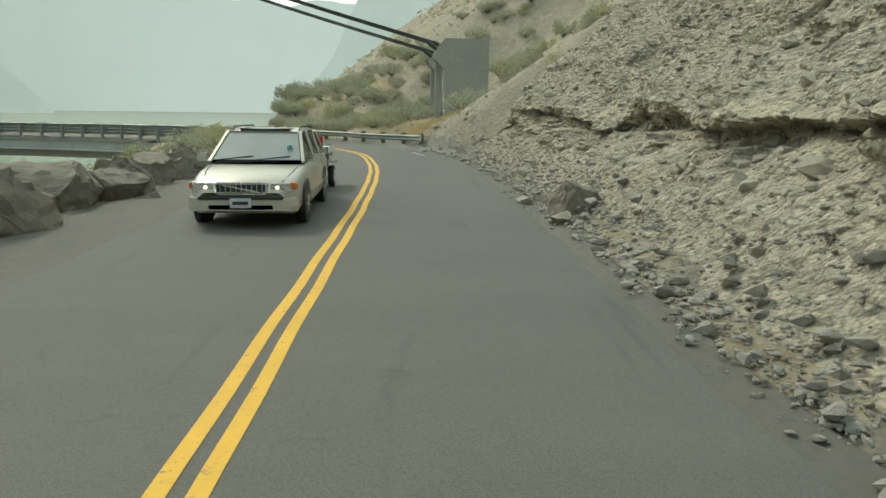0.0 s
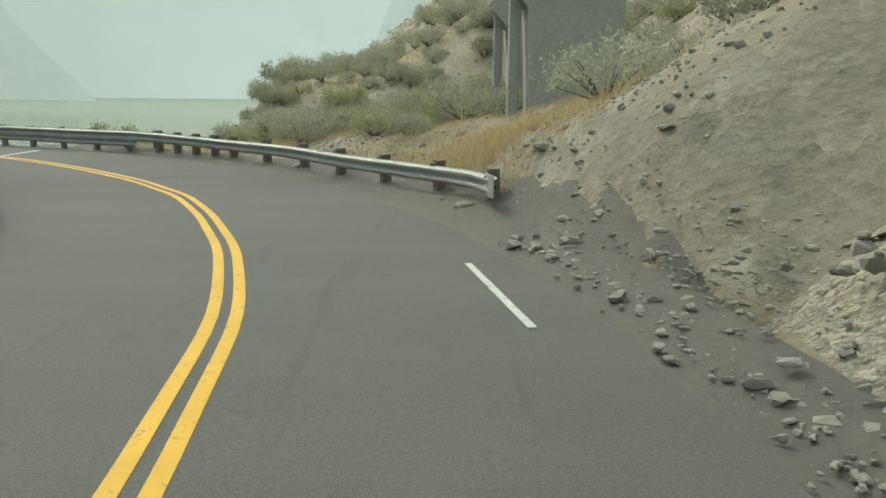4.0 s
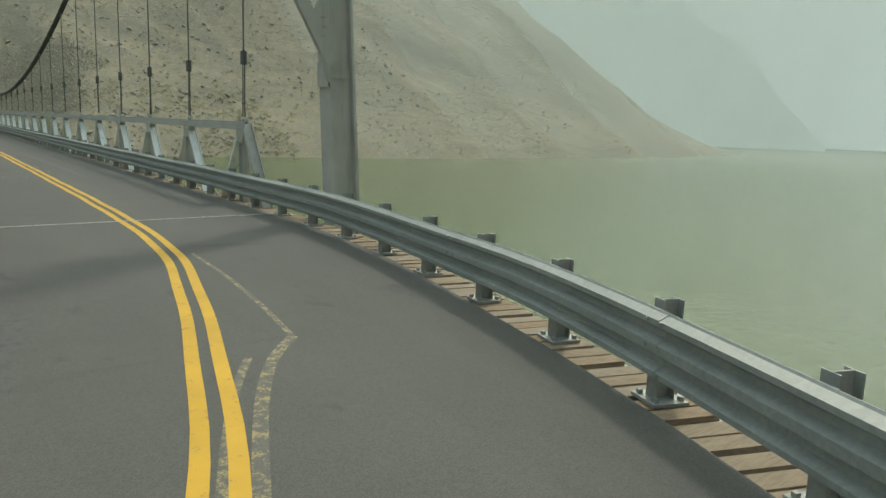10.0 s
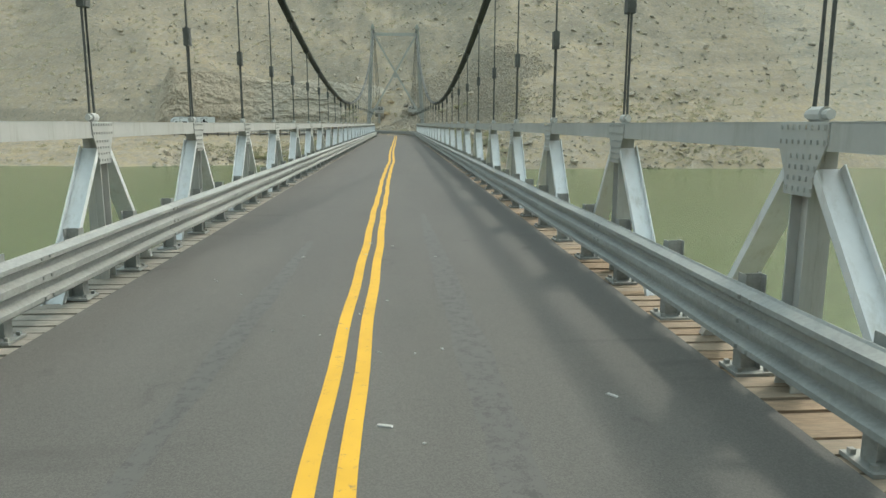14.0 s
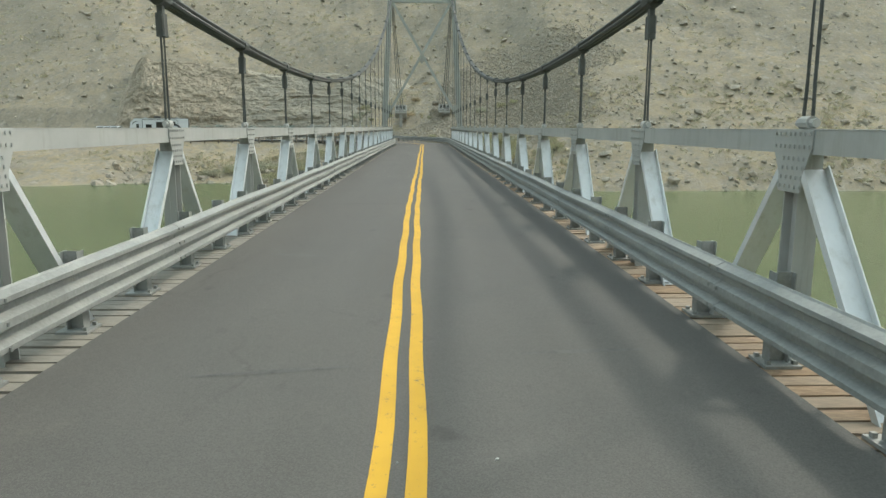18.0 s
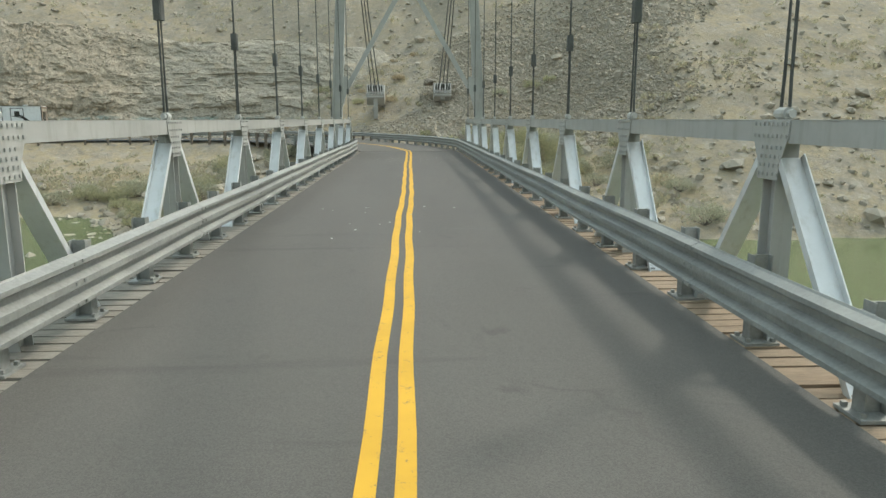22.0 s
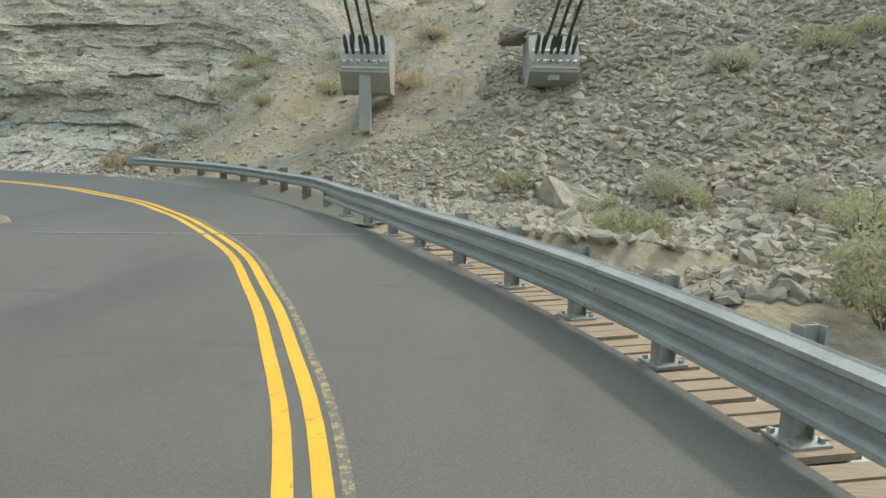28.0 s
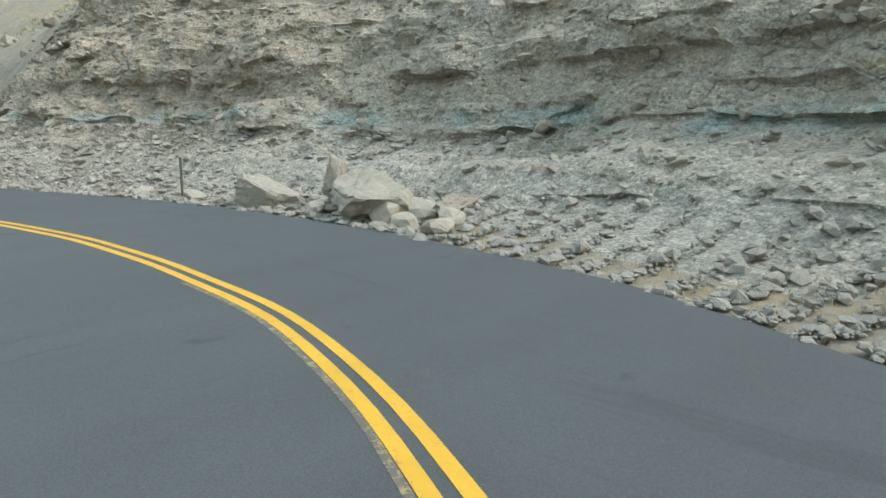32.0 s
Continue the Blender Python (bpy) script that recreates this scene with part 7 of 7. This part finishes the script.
    for n, s in enumerate((-1, 1)):
        for y in (-0.85, -1.65):
            part("wheel_well", Builder().tube([(s * 0.9, y, 0.42), (s * (w + 0.02), y, 0.42)], 0.44, 18), BLACK, t)
            wheel(t, s * 1.08, y, 0.36, 0.22, CHROME, s)
    part("frame", Builder().box((0, 0.2, 0.50), (1.6, 8.0, 0.22)), BLACK, t)
    part("hitch", Builder().beam((0.6, 3.6, 0.52), (0, 5.0, 0.50), 0.10, 0.14).beam((-0.6, 3.6, 0.52), (0, 5.0, 0.50), 0.10, 0.14).tube([(0, 4.45, 0.55), (0, 4.45, 1.05)], 0.16, 10), BLACK, t)
    return t


def bicycle(at, rz):
    t = thing("bicycle", "dark bicycle carried on the trailer bumper", "bicycle", "", at, rz)
    for x in (-0.5, 0.5):
        ring = [(x + 0.33 * math.cos(a), 0, 0.34 + 0.33 * math.sin(a)) for a in (2 * math.pi * k / 20 for k in range(21))]
        wl_ = part("wheel", Builder().tube(ring, 0.022, 6, False), RUBBER, t)
        sp = Builder()
        for k in range(8):
            a = math.pi * k / 4
            sp.tube([(x, 0, 0.34), (x + 0.31 * math.cos(a), 0, 0.34 + 0.31 * math.sin(a))], 0.004, 3)
        part("spokes", sp, CHROME, wl_)
    part("frame", Builder().tube([(0.5, 0, 0.34), (0.34, 0, 0.85), (-0.16, 0, 0.78), (0.0, 0, 0.32), (0.34, 0, 0.80)], 0.02, 6).tube([(-0.16, 0, 0.78), (-0.5, 0, 0.34), (0.0, 0, 0.32)], 0.016, 6), RED, t)
    part("handlebar", Builder().tube([(0.34, -0.26, 1.0), (0.33, 0, 0.95), (0.34, 0.26, 1.0)], 0.016, 6).tube([(0.34, 0, 0.84), (0.33, 0, 0.96)], 0.018, 6), CHROME, t)
    part("saddle", Builder().box((-0.19, 0, 0.89), (0.26, 0.13, 0.06), None, 0.8, 0.03), BLACK, t)


def tow_suv(at, rz):
    t = thing("tow_vehicle", "large white sport utility vehicle with dark lower trim towing a trailer", "car", "", at, rz)
    s_ = lambda y, w, z0, z1: (y, [(w * 0.94, z0), (w, z0 + 0.1), (w, z1 - 0.12), (w * 0.97, z1)])
    part("body", shell([s_(-2.85, 0.95, 0.62, 1.25), s_(-2.75, 1.0, 0.55, 1.32), s_(0.9, 1.01, 0.52, 1.30), s_(2.4, 1.0, 0.52, 1.22), s_(2.8, 0.94, 0.56, 1.12)]), WHITE_BODY, t, "", True)
    part("cabin", shell([(-2.78, [(0.94, 1.26), (0.93, 1.4), (0.80, 1.88)]), (-2.65, [(0.95, 1.26), (0.93, 1.4), (0.80, 1.92)]), (0.2, [(0.95, 1.26), (0.93, 1.4), (0.80, 1.92)]), (1.05, [(0.93, 1.24), (0.92, 1.28), (0.84, 1.34)])]), GLASS, t, "dark windows")
    part("roof", Builder().box((0, -1.2, 1.95), (1.62, 3.0, 0.10), None, 0.92, 0.12), WHITE_BODY, t)
    part("roof_rack", Builder().beam((0.7, -2.4, 2.03), (0.7, -0.2, 2.03), 0.03, 0.03).beam((-0.7, -2.4, 2.03), (-0.7, -0.2, 2.03), 0.03, 0.03).beam((-0.7, -0.6, 2.03), (0.7, -0.6, 2.03), 0.03, 0.03), BLACK, t)
    for s in (-1, 1):
        for y in (0.15, -0.85, -1.75, -2.72):
            part("pillar", Builder().beam((s * 0.95, y + 0.02, 1.26), (s * 0.81, y - 0.04, 1.92), 0.12, 0.05), WHITE_BODY, t)
        part("lower_cladding", Builder().box((s * 1.0, -0.1, 0.62), (0.05, 5.2, 0.22), None, 1, 0.01), DARK_STEEL, t, "dark grey cladding")
        part("mirror", Builder().box((s * 1.14, 0.85, 1.42), (0.22, 0.12, 0.26), None, 0.9, 0.03), WHITE_BODY, t)
        part("tail_light", Builder().box((s * 0.92, -2.82, 1.2), (0.14, 0.08, 0.42)), RED, t)
        for y in (1.75, -1.75):
            part("wheel_arch", Builder().tube([(s * 0.85, y, 0.45), (s * 1.02, y, 0.45)], 0.48, 20), BLACK, t)
            wheel(t, s * 0.88, y, 0.40, 0.26, CHROME, s)
        part("headlight", Builder().box((s * 0.75, 2.78, 0.98), (0.28, 0.08, 0.2)), CHROME, t)
    part("bumper", Builder().box((0, -2.9, 0.66), (1.9, 0.16, 0.2), None, 1, 0.03), CHROME, t)
    part("front_bumper", Builder().box((0, 2.85, 0.66), (1.9, 0.16, 0.24), None, 1, 0.03), CHROME, t)
    part("grille", Builder().box((0, 2.82, 0.98), (1.1, 0.06, 0.28)), BLACK, t)


CREAM = plain("cream_lettering", (0.62, 0.58, 0.48), 0.5)


def on_road(i, off):
    q = CENTRE[i] + CR[i] * off
    d = np.array([-CR[i][1], CR[i][0]])
    return (q[0], q[1], 0.0), math.degrees(math.atan2(d[1], d[0])) - 90


k0 = near_index(146.6, 33.0)
a_, r_ = on_road(k0 + 11, 1.25)
travel_trailer(a_, r_)
bike = pose(*a_, 0, 0, r_) @ Vector((0.55, -4.22, 0.60))
bicycle(tuple(bike), r_)
a_, r_ = on_road(k0 + 28, 1.25)
tow_suv(a_, r_)


# ---- deck edge timbers and flecks on the road ----
def deck_edge():
    pitch = 0.215
    for side in (-1, 1):
        t = thing("deck_timbers", "weathered brown timber planks along the deck edge" if side > 0 else "dusty grey timber planks along the deck edge", "deck edge")
        wood = TIMBER if side > 0 else GREY_TIMBER
        meshes = []
        for v in range(4):
            b = Builder().box((0, 0, 0), (0.175 + 0.006 * v, 0.62, 0.05), None, 0.99, 0.006)
            me = b.mesh("plank")
            me.materials.append(wood)
            meshes.append(me)
        rest_b = Builder()
        r = random.Random(side + 5)
        span = (IB - IA) * 0.5
        n = int(span / pitch)
        for i in range(n):
            k = IA + i * pitch / 0.5
            j = int(k)
            c, rr = CENTRE[j] + (CENTRE[min(j + 1, N - 1)] - CENTRE[j]) * (k - j), CR[j]
            q = c + rr * side * 3.10
            ang = math.atan2(rr[1], rr[0]) - math.pi / 2
            zz_ = -0.062 + r.uniform(-0.008, 0.008)
            if 40 <= i < 340:
                o = part("plank", meshes[r.randrange(4)], None, t)
                o.matrix_basis = pose(q[0] + r.uniform(-0.01, 0.01), q[1], zz_, 0, r.uniform(-0.6, 0.6), math.degrees(ang) + r.uniform(-0.8, 0.8))
            else:
                rest_b.box((q[0], q[1], zz_), (0.18, 0.62, 0.05), Matrix.Rotation(ang, 3, "Z"))
        part("more_planks", rest_b, wood, t, kind="stuff")


deck_edge()


def road_marks():
    """Rubber marks, patches and sealed cracks on the asphalt."""
    def smear(name, label, pts, widths, mat):
        c = spline(pts, 0.3)
        r = rights(c)
        rnd = random.Random(len(pts) * 7 + int(pts[0][0]))
        w = np.interp(np.linspace(0, 1, len(c)), np.linspace(0, 1, len(widths)), widths)
        vs = []
        for i in range(len(c)):
            a, b_ = w[i] * rnd.uniform(0.85, 1.15), w[i] * rnd.uniform(0.85, 1.15)
            vs += [(*(c[i] - r[i] * a), 0.0022), (*(c[i] + r[i] * b_), 0.0022)]
        b = Builder().add(vs, [(2 * i, 2 * i + 1, 2 * i + 3, 2 * i + 2) for i in range(len(c) - 1)])
        tagged(part(name, b, mat), label, "road mark", kind="structure")
    smear("skid_mark", "faint dark rubber mark along the lane", [(22.5, -0.90), (19.4, -0.93), (11.05, -1.04), (7.6, -1.06)], [0.05, 0.13, 0.15, 0.05], RUBBER_MARK)
    smear("skid_mark", "faint dark rubber mark along the lane", [(19.0, 1.0), (14.0, 1.05), (10.5, 1.05)], [0.05, 0.12, 0.06], RUBBER_MARK)
    smear("asphalt_patch", "dark square patch sealed into the asphalt", [(-8.9, 2.55), (-11.1, 2.95)], [0.30, 0.32], RUBBER_MARK)
    for pts in ([(106.2, -0.3), (106.1, -0.95), (106.2, -1.7)], [(106.7, 0.45), (107.0, 0.35)], [(110.9, -0.5), (110.9, -1.3)], [(50.5, 1.2), (50.7, 2.1)], [(23.3, 0.5), (23.1, 1.7)], [(45.6, 0.4), (45.4, 1.6)], [(45.9, -1.0), (46.0, -2.1)], [(70.8, -0.6), (70.6, -1.9)], [(80.6, 0.5), (80.4, 1.5)], [(96.0, 0.6), (95.8, 1.4)], [(78.9, -0.7), (79.0, -1.5)], [(89.6, -0.7), (89.4, -2.0)]):
        smear("sealed_crack", "short dark sealed crack across the deck", pts, [0.02, 0.05, 0.02], RUBBER_MARK)
    smear("sealed_crack", "long dark crack wandering over the bridge approach", [(129.3, 4.8), (130.0, 4.6), (132.9, 4.45), (136.5, 2.7)], [0.03, 0.05, 0.05, 0.02], RUBBER_MARK)


road_marks()


def road_flecks():
    """White specks and scraps lying on the asphalt."""
    r = np.random.RandomState(12)
    b = Builder()
    groups = [((7.4, 0.6), 0.5, 7), ((14.5, 0.6), 2.2, 24), ((91.5, 0.8), 1.6, 14), ((110.8, 0.95), 1.3, 34), ((67.9, 0.8), 0.4, 6), ((109.5, -0.6), 0.7, 6), ((43.9, -0.66), 0.1, 2)]
    for (x, y), sp, n in groups:
        for _ in range(n):
            px, py = x + r.randn() * sp, np.clip(y + r.randn() * 0.9, -2.5, 2.5)
            s = 0.010 + 0.024 * r.rand() ** 2
            a = r.rand() * 3.14
            b.box((px, py, 0.006), (s * (1 + 2.5 * r.rand()), s, 0.008), Matrix.Rotation(a, 3, "Z"), 0.8)
    tagged(part("road_scraps", b, SCRAP), "white scraps and droppings scattered on the asphalt", "litter", kind="stuff")


road_flecks()
